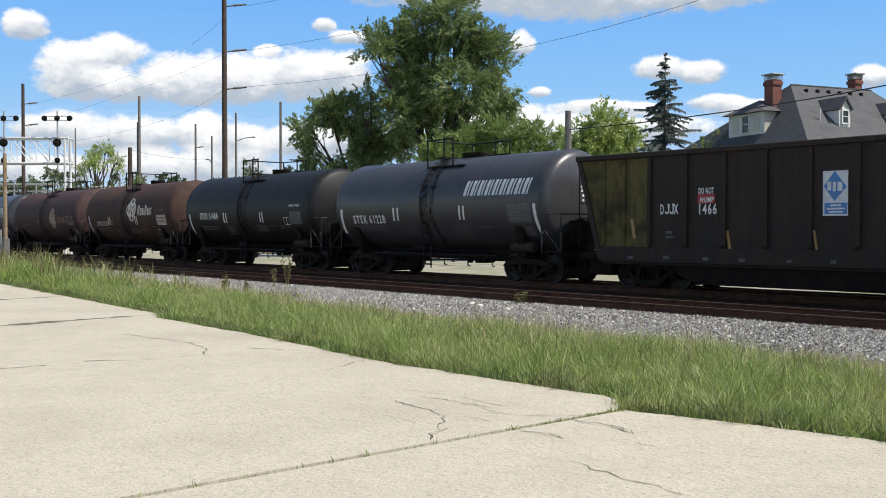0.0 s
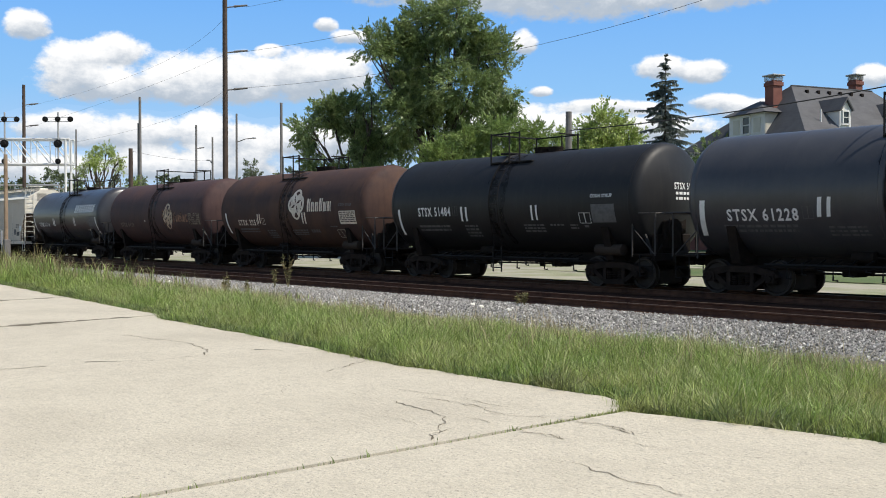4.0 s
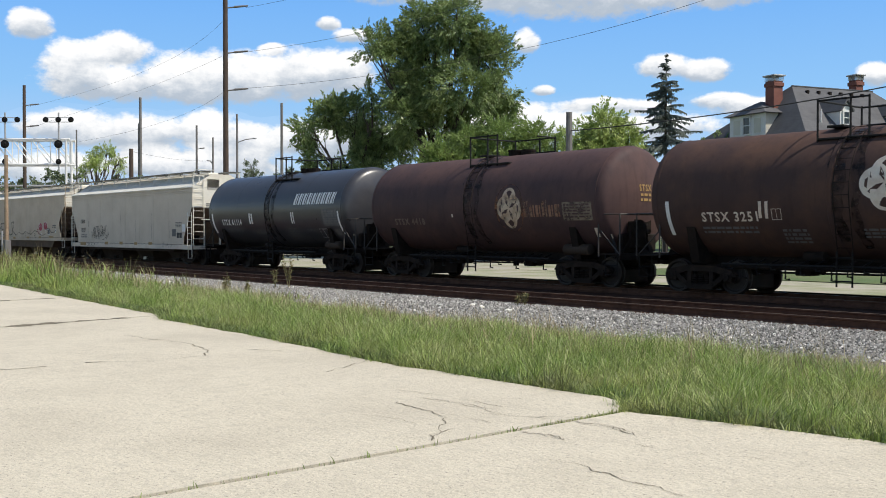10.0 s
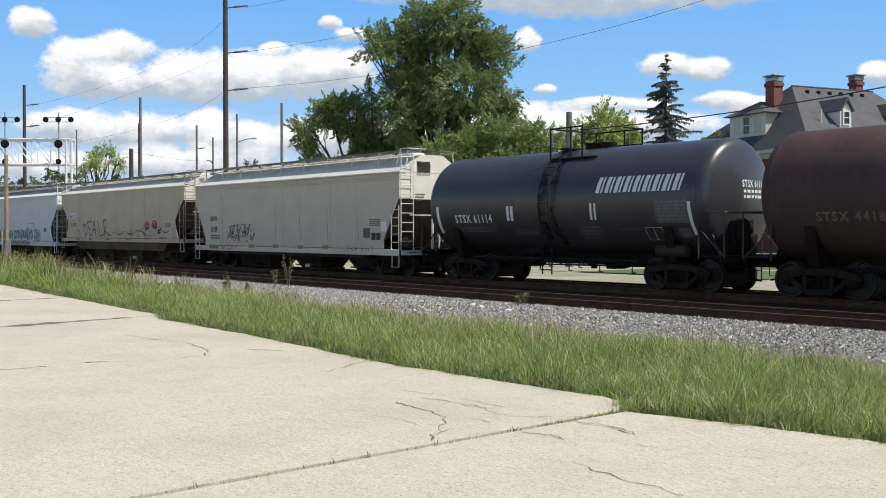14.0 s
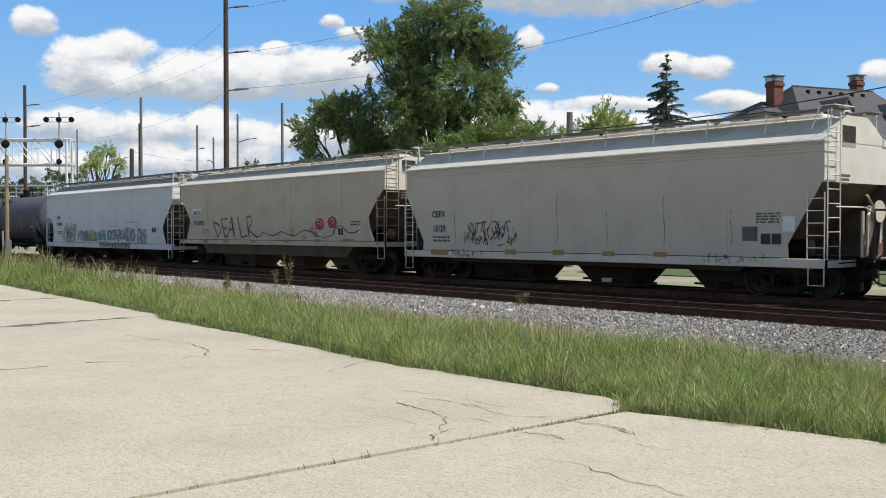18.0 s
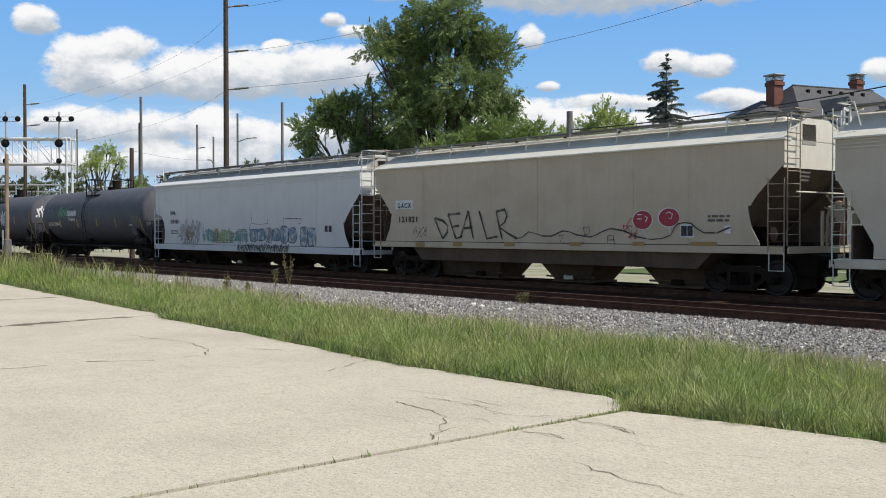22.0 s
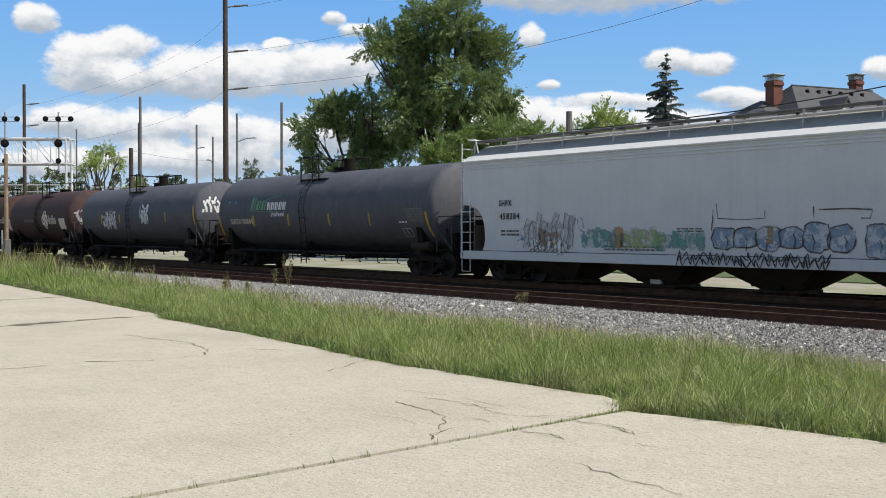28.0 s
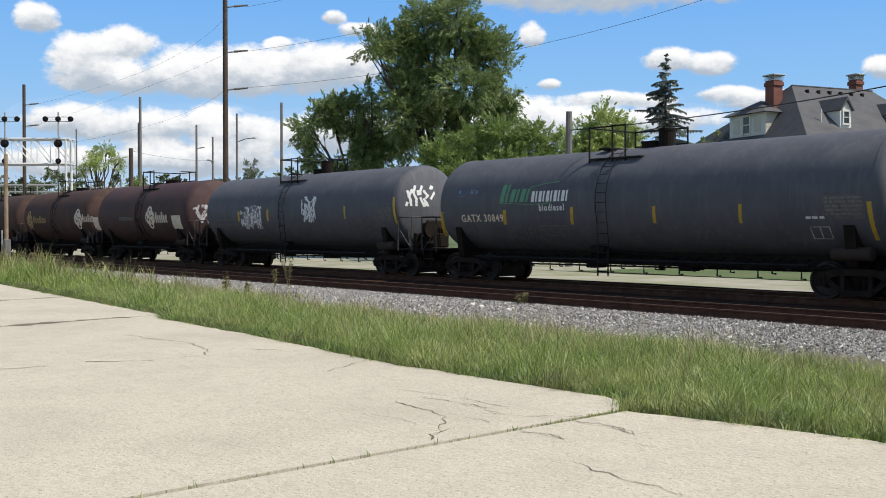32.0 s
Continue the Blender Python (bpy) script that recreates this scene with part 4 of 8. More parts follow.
# far woods along the horizon
wv, wf = leaf_cloud([(-127 + 4.6 * k * RT[0], 62 + 4.6 * k * RT[1], 4.9 + (k * 37 % 7) * 0.32 + (1.0 if 6 < k < 14 else 0.0), 4.2, 4.2, 2.4 + (k * 53 % 5) * 0.25) for k in range(-16, 24)], 170000, 0.34, 31, -1.2, shape=(0.7, 1.0), reach=1.2)
tagged(bulk("far_woods", wv, wf, M["leaf_far"]), "low line of distant green trees", "trees", "", "stuff")


def blades(name, spots, material, label, seed, h0, h1, width, category="grass", lean=0.5):
    """Grass: each blade of three joined pieces that bow over. spots: x, y, z, height factor and, for tufts, the way they lean."""
    r = np.random.RandomState(seed)
    n = len(spots)
    P = np.array([q if len(q) == 5 else (*q, 0.0) for q in spots])
    h = r.uniform(h0, h1, n) * P[:, 3]
    a = np.where(P[:, 4] != 0.0, P[:, 4] + r.normal(0, 0.8, n), r.uniform(0, 6.283, n))
    b = r.uniform(0, 6.283, n)
    ln = h * r.uniform(0.12, lean, n)
    sag = r.uniform(0.0, 0.5, n) * np.minimum(1.0, ln / (h + 1e-6))
    w = width * r.uniform(0.6, 1.3, n)
    sx, sy = np.cos(b) * w, np.sin(b) * w
    dx, dy = np.cos(a) * ln, np.sin(a) * ln
    x, y, z = P[:, 0], P[:, 1], P[:, 2]
    rows = []
    for t, k in ((0.0, 0.8), (0.4, 1.0), (0.75, 0.7)):
        cx, cy, cz = x + dx * t ** 1.9, y + dy * t ** 1.9, z - 0.02 * (1 - t) + h * (1.25 * t - (0.25 + sag) * t * t)
        rows += [np.stack([cx - sx * k, cy - sy * k, cz], 1), np.stack([cx + sx * k, cy + sy * k, cz], 1)]
    rows.append(np.stack([x + dx, y + dy, z + h * (1.0 - sag)], 1))
    V = np.stack(rows, 1)
    k = np.arange(n) * 7
    quads = np.stack([k, k + 1, k + 3, k + 2], 1).tolist() + np.stack([k + 2, k + 3, k + 5, k + 4], 1).tolist()
    tris = np.stack([k + 4, k + 5, k + 6], 1).tolist()
    return tagged(bulk(name, V.reshape(-1, 3).tolist(), quads + tris, material), label, category, "", "stuff")


def meadow(n, x0, x1, seed, far=14.3, lo=0.0, tuft=14):
    r = random.Random(seed)
    out = []
    while len(out) < n:
        x = r.uniform(x0, x1)
        e = edge_of_concrete(x)
        lim = far - 1.18 * min(1.0, max(0.0, (x + 25) / 19.6))
        y = r.uniform(e - 0.07, lim)
        t = (y - e) / (lim - e)
        d = noise.noise((x * 0.5, y * 0.5, 9.0)) * 0.6 + noise.noise((x * 1.7, y * 1.7, 5.0)) * 0.4
        if t < lo:
            continue
        if t > 0.8 and r.random() < (t - 0.8) * 4.6 - d * 0.9:
            continue
        if d < -0.3 and r.random() < 0.5:
            continue
        tall = 1.0 + 0.9 * min(1.0, max(0.0, (-28.5 - x) / 9.8)) * (1.0 if x > -53 else 0.45) * (0.45 + 0.55 * t)
        hf = tall * (0.55 if t < 0.05 else 0.8 if t < 0.14 else 1.0) * (1.0 + 1.2 * d + 0.5 * noise.noise((x * 4.0, y * 4.0, 1.0))) * (1.0 - 0.45 * max(0, t - 0.55) / 0.45)
        way, wide = r.uniform(0.1, 6.28), r.uniform(0.03, 0.09)
        for _ in range(tuft):
            tx, ty = x + r.gauss(0, wide), max(e - 0.07, y + r.gauss(0, wide))
            out.append((tx, ty, verge_height(tx, ty), max(0.2, hf * r.uniform(0.6, 1.15)), way))
    return out[:n]


blades("grass", meadow(190000, -27.5, 1.5, 1, 13.7, 0.0, 18), M["grass"], "long uncut green grass along the concrete edge", 1, 0.09, 0.38, 0.0032, "grass", 1.1)
blades("grass", meadow(60000, -27.5, 1.5, 21, 13.85, 0.05, 9), M["grass_pale"], "pale yellow-green blades among the long grass", 21, 0.12, 0.4, 0.0028, "grass", 1.2)
blades("grass", meadow(60000, -74, -27.5, 2), M["grass"], "long green grass further along the lot", 2, 0.12, 0.46, 0.008, "grass", 0.9)
blades("dry_grass", meadow(15000, -67, 1.0, 3, 14.7, 0.4, 5), M["straw"], "dry straw-coloured seed stalks among the grass", 3, 0.26, 0.55, 0.0035, "grass", 0.6)
wild = []
while len(wild) < 2300:
    x_, y_ = rng.uniform(-57, -23.5), rng.uniform(10.3, 15.5)
    d_ = noise.noise((x_ * 0.55, y_ * 0.7, 2.0)) + 0.5 * noise.noise((x_ * 1.6, y_ * 1.6, 4.0))
    if d_ > 0.22 and rng.random() < (d_ - 0.15) * 2.5:
        far_ = min(1.0, max(0.25, (-25.5 - x_) / 8.7))
        wild.append((x_, y_, verge_height(x_, y_), (0.6 + 0.9 * d_) * far_))
blades("tall_weeds", wild[::3], M["weed"], "tall brown seeding weeds in the wild verge", 12, 0.55, 1.3, 0.012, "weeds", 0.45)
blades("tall_grass", [(x, y, z, h * 0.8) for x, y, z, h in wild[1::3] + wild[2::3]], M["grass"], "tall green grass clumps in the wild verge", 14, 0.5, 1.2, 0.011, "grass", 0.5)
blades("tall_grass", [(x + 0.1, y + 0.08, z, h) for x, y, z, h in wild[::4]], M["straw"], "tall straw-coloured grass in the wild verge", 13, 0.4, 1.05, 0.009, "grass", 0.6)
sp = []
for k in range(1700):
    t_ = rng.random()
    j = rng.choice(JOINTS[6:8])
    y_ = rng.uniform(-1.0, 7.3) if t_ < 0.35 else 7.4 - abs(rng.gauss(0, 0.9))
    sp.append((j[0] + j[1] * y_ + rng.gauss(0, 0.012), y_, -0.03, rng.uniform(0.3, 1.0)))
blades("grass", sp, M["grass"], "short grass tufts growing in the slab joints", 6, 0.03, 0.09, 0.004)


# edge blades in a darkened grass colour: the edge's shadow line is painted in
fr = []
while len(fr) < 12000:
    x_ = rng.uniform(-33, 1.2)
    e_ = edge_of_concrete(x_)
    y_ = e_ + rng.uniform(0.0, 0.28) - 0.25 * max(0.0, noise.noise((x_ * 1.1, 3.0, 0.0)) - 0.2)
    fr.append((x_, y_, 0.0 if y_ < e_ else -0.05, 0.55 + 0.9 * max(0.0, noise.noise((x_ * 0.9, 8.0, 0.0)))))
blades("grass", fr, M["grass_shade"], "dense grass crowding over the concrete edge, coloured dark for shade", 9, 0.12, 0.34, 0.005, "grass", 1.5)


def weed(x, y, z, h, seed):
    """A dry branching weed stalk with small leaves."""
    t = thing("weed", "tall dry brown-green weed at the track's edge", "weed", pose(x, y, z))
    r = random.Random(seed)
    bm = B()
    vs, fs = [], []
    for s in range(r.randint(3, 5)):
        e = Vector((r.uniform(-0.22, 0.22) * h, r.uniform(-0.22, 0.22) * h, h * r.uniform(0.7, 1.0)))
        rod(bm, (0, 0, -0.03), e, 0.012, 5, 0.004)
        for k in range(int(38 * h) + 8):
            p = e * r.uniform(0.25, 1.0)
            q = p + Vector((r.uniform(-0.1, 0.1), r.uniform(-0.1, 0.1), r.uniform(-0.04, 0.1)))
            w = Vector((r.uniform(-1, 1), r.uniform(-1, 1), r.uniform(-1, 1))) * 0.02
            i = len(vs)
            vs.extend((tuple(p), tuple(p.lerp(q, 0.5) + w), tuple(q), tuple(p.lerp(q, 0.5) - w)))
            fs.append((i, i + 1, i + 2, i + 3))
    part("stalk", bm, M["weed"], t)
    bulk("leaves", vs, fs, M["weed"], t)


for k, (x, y, h) in enumerate(((-29.4, 17.81, 1.15), (-29.9, 17.60, 0.6), (-18.3, 17.92, 0.34), (-18.6, 17.97, 0.26), (-43.7, 14.59, 1.0), (-45.1, 14.38, 1.1), (-46.4, 14.49, 1.2), (-47.6, 14.27, 1.2), (-49.1, 14.16, 1.1),
                               (-42.2, 14.38, 1.0), (-40.0, 14.16, 0.9), (-50.6, 13.95, 1.0), (-26.9, 14.16, 0.75), (-26.4, 13.95, 0.6), (-25.8, 14.27, 0.5), (-38.5, 14.38, 0.8))):
    weed(x, y, bed(x, y), h, 60 + k)
for k, (x, y) in enumerate(((-18.6, 16.74), (-19.3, 17.06), (-17.4, 16.52), (-35.3, 16.31), (-52.5, 14.59))):
    rb = B()
    bmesh.ops.create_icosphere(rb, subdivisions=1, radius=0.09)
    for v in rb.verts:
        v.co *= rng.uniform(0.7, 1.25)
        v.co.z *= 0.5
    o = link_mesh("rock", rb, M["white_cap"])
    o.location = (x, y, bed(x, y) + 0.04)
    tagged(o, "pale white rock lying on the ballast", "rock", "loose pale rocks")


# ---- poles and wires ----
def pole(label, x, y, top, r, material=None, arms=(), name="utility_pole", lamp=None):
    p = thing(name, label, "pole", pose(x, y, -0.3))
    part("shaft", rod(B(), (0, 0, -0.5), (0, 0, top + 0.3), r * 1.12, 12, r * 0.82), material or M["wood_pole"], p)
    for h, ln in arms:
        ab = B()
        rod(ab, (0, 0, h + 0.3), (RT[0] * ln * 0.45, RT[1] * ln * 0.45, h + 0.38), 0.05, 6)
        rod(ab, (RT[0] * ln * 0.4, RT[1] * ln * 0.4, h + 0.38), (RT[0] * ln, RT[1] * ln, h + 0.46), 0.085, 8, 0.06)
        part("insulator_arm", ab, M["grey_pole"], p, "grey insulator arm")
    if lamp:
        h, ln = lamp
        lb = B()
        pipe(lb, [(0, 0, h), (RT[0] * ln * 0.5, RT[1] * ln * 0.5, h + 0.35), (RT[0] * ln, RT[1] * ln, h + 0.45)], 0.05)
        part("lamp_arm", lb, M["grey_pole"], p)
        part("lamp_head", box(B(), RT[0] * ln - 0.25, RT[0] * ln + 0.25, RT[1] * ln - 0.15, RT[1] * ln + 0.15, h + 0.38, h + 0.52, 0.04), M["alu"], p)
    return p


pole("tall dark brown steel-like utility pole with insulator arms", -65.6, 34.6, 22.0, 0.19, None, ((17.45, 1.6), (14.25, 1.6), (11.6, 1.6)))
pole("weathered grey utility pole", -106.5, 45.9, 16.2, 0.17, M["grey_pole"])
pole("weathered grey utility pole", -106.9, 45.9, 13.4, 0.14, M["grey_pole"])
pole("dark wooden utility pole with short arms", -108.6, 34.3, 16.7, 0.19, None, ((14.6, 1.5), (12.4, 1.5)))
pole("thin grey pole beside distant trees", -140.1, 51.2, 15.6, 0.12, M["grey_pole"])
pole("short thick dark wooden pole", -67.7, 28.5, 7.3, 0.17)
pole("weathered grey utility pole, slightly thinner", -118.8, 58.6, 15.0, 0.15, M["grey_pole"], ((12.0, 1.0),))
pole("grey utility pole with a small lamp", -106.8, 54.7, 12.4, 0.12, M["grey_pole"], (), "street_lamp", (9.6, -0.5))
pole("grey street lamp pole with curved arm", -99.8, 54.0, 14.4, 0.13, M["grey_pole"], (), "street_lamp", (11.6, 1.9))
pole("weathered grey utility pole, slightly thinner", -86.4, 51.6, 14.1, 0.15, M["grey_pole"])
pole("thick weathered wooden pole beside the trees", -37.1, 39.6, 7.9, 0.2, M["grey_pole"])
pole("thin grey pole beside distant trees", -128.2, 52.6, 8.4, 0.1, M["grey_pole"])


def wire(label, pts, r=0.02):
    """A hanging cable: a smooth bow through three points."""
    a, b, c = (Vector(p) for p in pts)
    q = b * 2 - (a + c) / 2
    way = [(1 - t) ** 2 * a + 2 * t * (1 - t) * q + t * t * c for t in [k / 16 for k in range(17)]]
    return tagged(link_mesh("cable", pipe(B(), way, r, 4), M["wire"]), label, "cable", "overhead cables")


wire("thin dark overhead cable against the sky", [(-64.64, 35.74, 14.35), (-47.92, 33.89, 12.99), (-34.68, 31.49, 12.24)], 0.011)
wire("thin dark overhead cable against the sky", [(-64.64, 35.74, 11.78), (-42.80, 36.35, 10.88), (-25.22, 35.52, 11.25)], 0.011)
wire("thin dark overhead cable against the sky", [(-64.64, 35.74, 17.49), (-58.95, 35.26, 16.92), (-53.55, 34.44, 16.32)], 0.011)
wire("thin dark overhead cable against the sky", [(-65.73, 34.44, 16.49), (-89.63, 38.67, 16.14), (-110.73, 35.30, 14.73)], 0.009)
wire("thin dark overhead cable against the sky", [(-65.73, 34.44, 14.07), (-89.63, 38.67, 14.58), (-110.73, 35.30, 12.47)], 0.009)
wire("thin dark overhead cable against the sky", [(-65.73, 34.44, 11.46), (-89.63, 38.67, 11.05), (-110.73, 35.30, 10.26)], 0.009)
wire("thick black cable in front of the house", [(-37.08, 39.56, 6.91), (-27.52, 40.07, 7.05), (-18.45, 39.98, 7.56)], 0.03)
wire("thin cable between distant poles", [(-67.67, 28.47, 7.13), (-87.31, 41.46, 8.19), (-106.72, 54.71, 9.71)], 0.009)


# ---- signal bridge over the tracks ----
sb_ = thing("signal_bridge", "white lattice railway signal bridge over the tracks", "signal bridge", pose(-100.85, 6.86, -0.3, 0, 0, -39.8))
for zc_ in (7.25, 9.25):
    for xx in (-0.6, 0.6):
        part("chord", rod(B(), (xx, 11.3, zc_), (xx, 29.6, zc_), 0.09, 8), M["white_clean"], sb_)
for k in range(12):
    y0, y1 = 11.3 + k * 1.525, 11.3 + (k + 1) * 1.525
    for xx in (-0.6, 0.6):
        part("lattice_bar", rod(B(), (xx, y0, 9.25), (xx, y1, 7.25), 0.045, 6), M["white_clean"], sb_)
        part("lattice_post", rod(B(), (xx, y1, 9.25), (xx, y1, 7.25), 0.04, 6), M["white_clean"], sb_)
    part("cross_bar", rod(B(), (-0.6, y1, 7.25), (0.6, y1, 7.25), 0.04, 6), M["white_clean"], sb_)
for y in (11.4, 29.3):
    for xx in (-0.6, 0.6):
        part("leg", rod(B(), (xx, y, -0.2), (xx, y, 9.25), 0.1, 8), M["white_clean"], sb_)
for y in (28.8, 24.55, 20.3):
    part("signal_mast", rod(B(), (0.8, y, 6.7), (0.8, y, 11.35), 0.07, 8), M["alu"], sb_)
    part("signal_frame", pipe(B(), [(0.8, y - 1.0, 10.6), (0.8, y + 1.0, 10.6), (0.8, y + 1.0, 10.95), (0.8, y - 1.0, 10.95), (0.8, y - 1.0, 10.6)], 0.03), M["alu"], sb_)
    for dy, z, rr in ((-1.0, 10.78, 0.22), (0.0, 10.78, 0.22), (1.0, 10.78, 0.22), (0.0, 8.85, 0.33), (0.0, 7.45, 0.22)):
        hb_ = lathe_x(B(), [(0.75, rr * 0.6, 0), (0.85, rr, 0), (0.93, rr, 0), (0.95, rr * 0.5, 0), (1.1, rr * 0.45, 0)], 16, (y + dy, z))
        head = part("signal_head", hb_, M["black_metal"], sb_, "round black signal head")
        part("lens", lathe_x(B(), [(0.955, rr * 0.3, 0), (0.97, rr * 0.28, 0)], 12, (y + dy, z)), M["alu"], head)
pst = thing("post", "weathered tan wooden post with equipment box", "post", pose(-53.2, 15.9, -0.36))
part("shaft", rod(B(), (0, 0, -0.3), (0, 0, 5.8), 0.105, 10, 0.09), mat("tan_post", (0.36, 0.26, 0.17), 0.9, 0, (0.16, 0.11, 0.075), 2, 0.8, 30, 0.3), pst)
part("equipment_box", box(B(), 0.1, 0.4, -0.2, 0.1, 0.45, 1.55, 0.03), M["grey_pole"], pst, "grey metal equipment box")
part("conduit", rod(B(), (-0.1, -0.18, 0.0), (-0.1, -0.18, 2.0), 0.045, 8), M["alu"], pst)
part("box_pipe", rod(B(), (0.3, 0.0, 0.0), (0.3, 0.0, 0.4), 0.05, 8), M["alu"], pst)
# loading racks of the yard beyond
for k, (x, y, h_) in enumerate(((-116, 41.3, 5.6), (-99, 49.9, 6.6), (-135, 38.6, 5.0), (-126.0, 36.2, 7.3), (-119.0, 44.6, 7.0))):
    rk = thing("pipe_rack", "pale steel pipe rack far along the line", "pipe rack", pose(x, y, -0.3), "pipe racks of the yard")
    for j in range(4):
        part("post", rod(B(), (j * 2.6 * RT[0], j * 2.6 * RT[1], -0.2), (j * 2.6 * RT[0], j * 2.6 * RT[1], h_), 0.09, 6), M["alu"], rk)
    part("beam", rod(B(), (0, 0, h_), (7.8 * RT[0], 7.8 * RT[1], h_), 0.12, 6), M["alu"], rk)
    part("pipe", rod(B(), (0, 0, h_ - 0.8), (7.8 * RT[0], 7.8 * RT[1], h_ - 0.8), 0.08, 6), M["alu"], rk)

# ---- the brick house beyond the street ----
house = thing("house", "large red brick house with grey hipped roof and white trim", "house", pose(-45.8, 78.0, -0.25, 0, 0, 73.5))
house.scale = (0.97, 1.07, 1.0)
LX, LY, EZ, AZ = 18.0, 16.8, 9.0, 15.05
for nm, x0, x1, y0, y1 in (("wall_front", 0, LX, 0, 0.35), ("wall_back", 0, LX, LY - 0.35, LY), ("wall_left", 0, 0.35, 0.35, LY - 0.35), ("wall_right", LX - 0.35, LX, 0.35, LY - 0.35)):
    part("wall", box(B(), x0, x1, y0, y1, -0.2, EZ - 0.5), M["brick"], house, "red brick wall")
for y0, y1, x0, x1 in ((-0.55, 0.0, -0.55, LX + 0.55), (LY, LY + 0.55, -0.55, LX + 0.55), (0.0, LY, -0.55, 0.0), (0.0, LY, LX, LX + 0.55)):
    part("cornice", box(B(), x0, x1, y0, y1, EZ - 0.28, EZ + 0.05), M["trim"], house, "white moulded cornice")
part("frieze", box(B(), -0.05, LX + 0.05, -0.06, LY + 0.06, EZ - 0.75, EZ - 0.3), M["trim"], house)
rb_ = B()
e_ = [rb_.verts.new(p) for p in ((-0.65, -0.65, EZ + 0.05), (LX + 0.65, -0.65, EZ + 0.05), (LX + 0.65, LY + 0.65, EZ + 0.05), (-0.65, LY + 0.65, EZ + 0.05))]
a_, b_ = rb_.verts.new((4.0, 6.0, AZ)), rb_.verts.new((14.0, 6.0, AZ))
for q_ in ((e_[0], e_[1], b_, a_), (e_[1], e_[2], b_), (e_[2], e_[3], a_, b_), (e_[3], e_[0], a_), tuple(reversed(e_))):
    rb_.faces.new(q_)
roof_ = part("roof", rb_, M["shingle"], house, "grey shingled hipped roof")
part("ridge_cap", box(B(), 4.0, 14.0, 5.9, 6.1, AZ - 0.03, AZ + 0.06), M["shingle"], roof_)
for k in range(6):
    part("roof_vent", box(B(), 5.0 + k * 1.35, 5.3 + k * 1.35, 5.15, 5.4, AZ - 0.75, AZ - 0.42, 0.03), M["grime"], roof_)
for x, y, w, zb, zt in ((2.5, 6.6, 0.52, 11.9, 15.45), (13.7, 7.6, 0.44, 12.5, 16.3)):
    ch = part("chimney", box(B(), x - w, x + w, y - w, y + w, zb, zt), M["brick"], house, "tall red brick chimney")
    part("chimney_band", box(B(), x - w - 0.1, x + w + 0.1, y - w - 0.1, y + w + 0.1, zt - 0.5, zt - 0.15, 0.03), M["brick"], ch)
    cp = B()
    for k in range(9):
        for s in (-1, 1):
            o = -w + k * w / 4
            rod(cp, (x + o, y + s * (w + 0.05), zt), (x + o, y + s * (w + 0.05), zt + 0.42), 0.03, 5)
            rod(cp, (x + s * (w + 0.05), y + o, zt), (x + s * (w + 0.05), y + o, zt + 0.42), 0.03, 5)
    part("spark_screen", cp, M["screen"], ch)
    part("chimney_lid", box(B(), x - w - 0.2, x + w + 0.2, y - w - 0.2, y + w + 0.2, zt + 0.42, zt + 0.55, 0.03), M["alu"], ch, "pale metal chimney lid")


def sash(parent, m, w, h):
    """A white framed two-pane sash window; its face looks along its own -y."""
    for x0, x1, z0, z1 in ((-w / 2 - 0.12, -w / 2, -0.1, h + 0.15), (w / 2, w / 2 + 0.12, -0.1, h + 0.15), (-w / 2, w / 2, h, h + 0.18), (-w / 2, w / 2, h * 0.48, h * 0.54), (-w / 2 - 0.18, w / 2 + 0.18, -0.16, -0.02)):
        f = part("window_frame", box(B(), x0, x1, -0.1, 0.04, z0, z1), M["trim"], parent)
        f.matrix_basis = m
    for z0, z1 in ((0, h * 0.48), (h * 0.54, h)):
        g = part("pane", box(B(), -w / 2, w / 2, -0.02, 0.0, z0, z1), M["dark_glass"], parent)
        g.matrix_basis = m


for x in (2.0, 5.2, 8.8, 12.4, 15.8):
    for z in (5.4, 1.4):
        w_ = part("window", box(B(), x - 0.75, x + 0.75, -0.03, 0.0, z - 0.25, z + 2.2), M["trim"], house, "white framed sash window")
        sash(w_, pose(x, -0.04, z), 1.05, 1.95)
for y in (3.0, 6.0, 9.0):
    w_ = part("window", box(B(), -0.03, 0.0, y - 0.75, y + 0.75, 5.15, 7.6), M["trim"], house, "white framed sash window")
    sash(w_, pose(-0.04, y, 5.4, 0, 0, -90), 1.05, 1.95)
# broad dormer on the side slope, small gabled dormer on the front slope
dm_ = part("dormer", box(B(), 0.5, 3.6, 5.5, 10.0, 9.9, 12.5), M["siding"], house, "broad cream-sided dormer")
for k in range(9):
    part("siding_board", box(B(), 0.5, 3.0, 5.47, 5.5, 10.5 + k * 0.22, 10.68 + k * 0.22), M["siding"], dm_)
part("dormer_face", box(B(), 0.44, 0.5, 5.5, 10.0, 10.4, 12.5), M["trim"], dm_)
rf = B()
q = [rf.verts.new(p) for p in ((-0.05, 5.0, 12.45), (-0.05, 10.5, 12.45), (4.5, 10.5, 12.45), (4.5, 5.0, 12.45))]
t_, u_ = rf.verts.new((2.0, 7.75, 13.75)), rf.verts.new((4.5, 7.75, 13.75))
for z_ in ((q[0], q[1], t_), (q[1], q[2], u_, t_), (q[3], q[0], t_, u_), (q[2], q[3], u_), tuple(q)):
    rf.faces.new(z_)
part("dormer_roof", rf, M["shingle"], dm_)
sash(dm_, pose(0.42, 7.75, 10.75, 0, 0, -90), 0.8, 1.45)
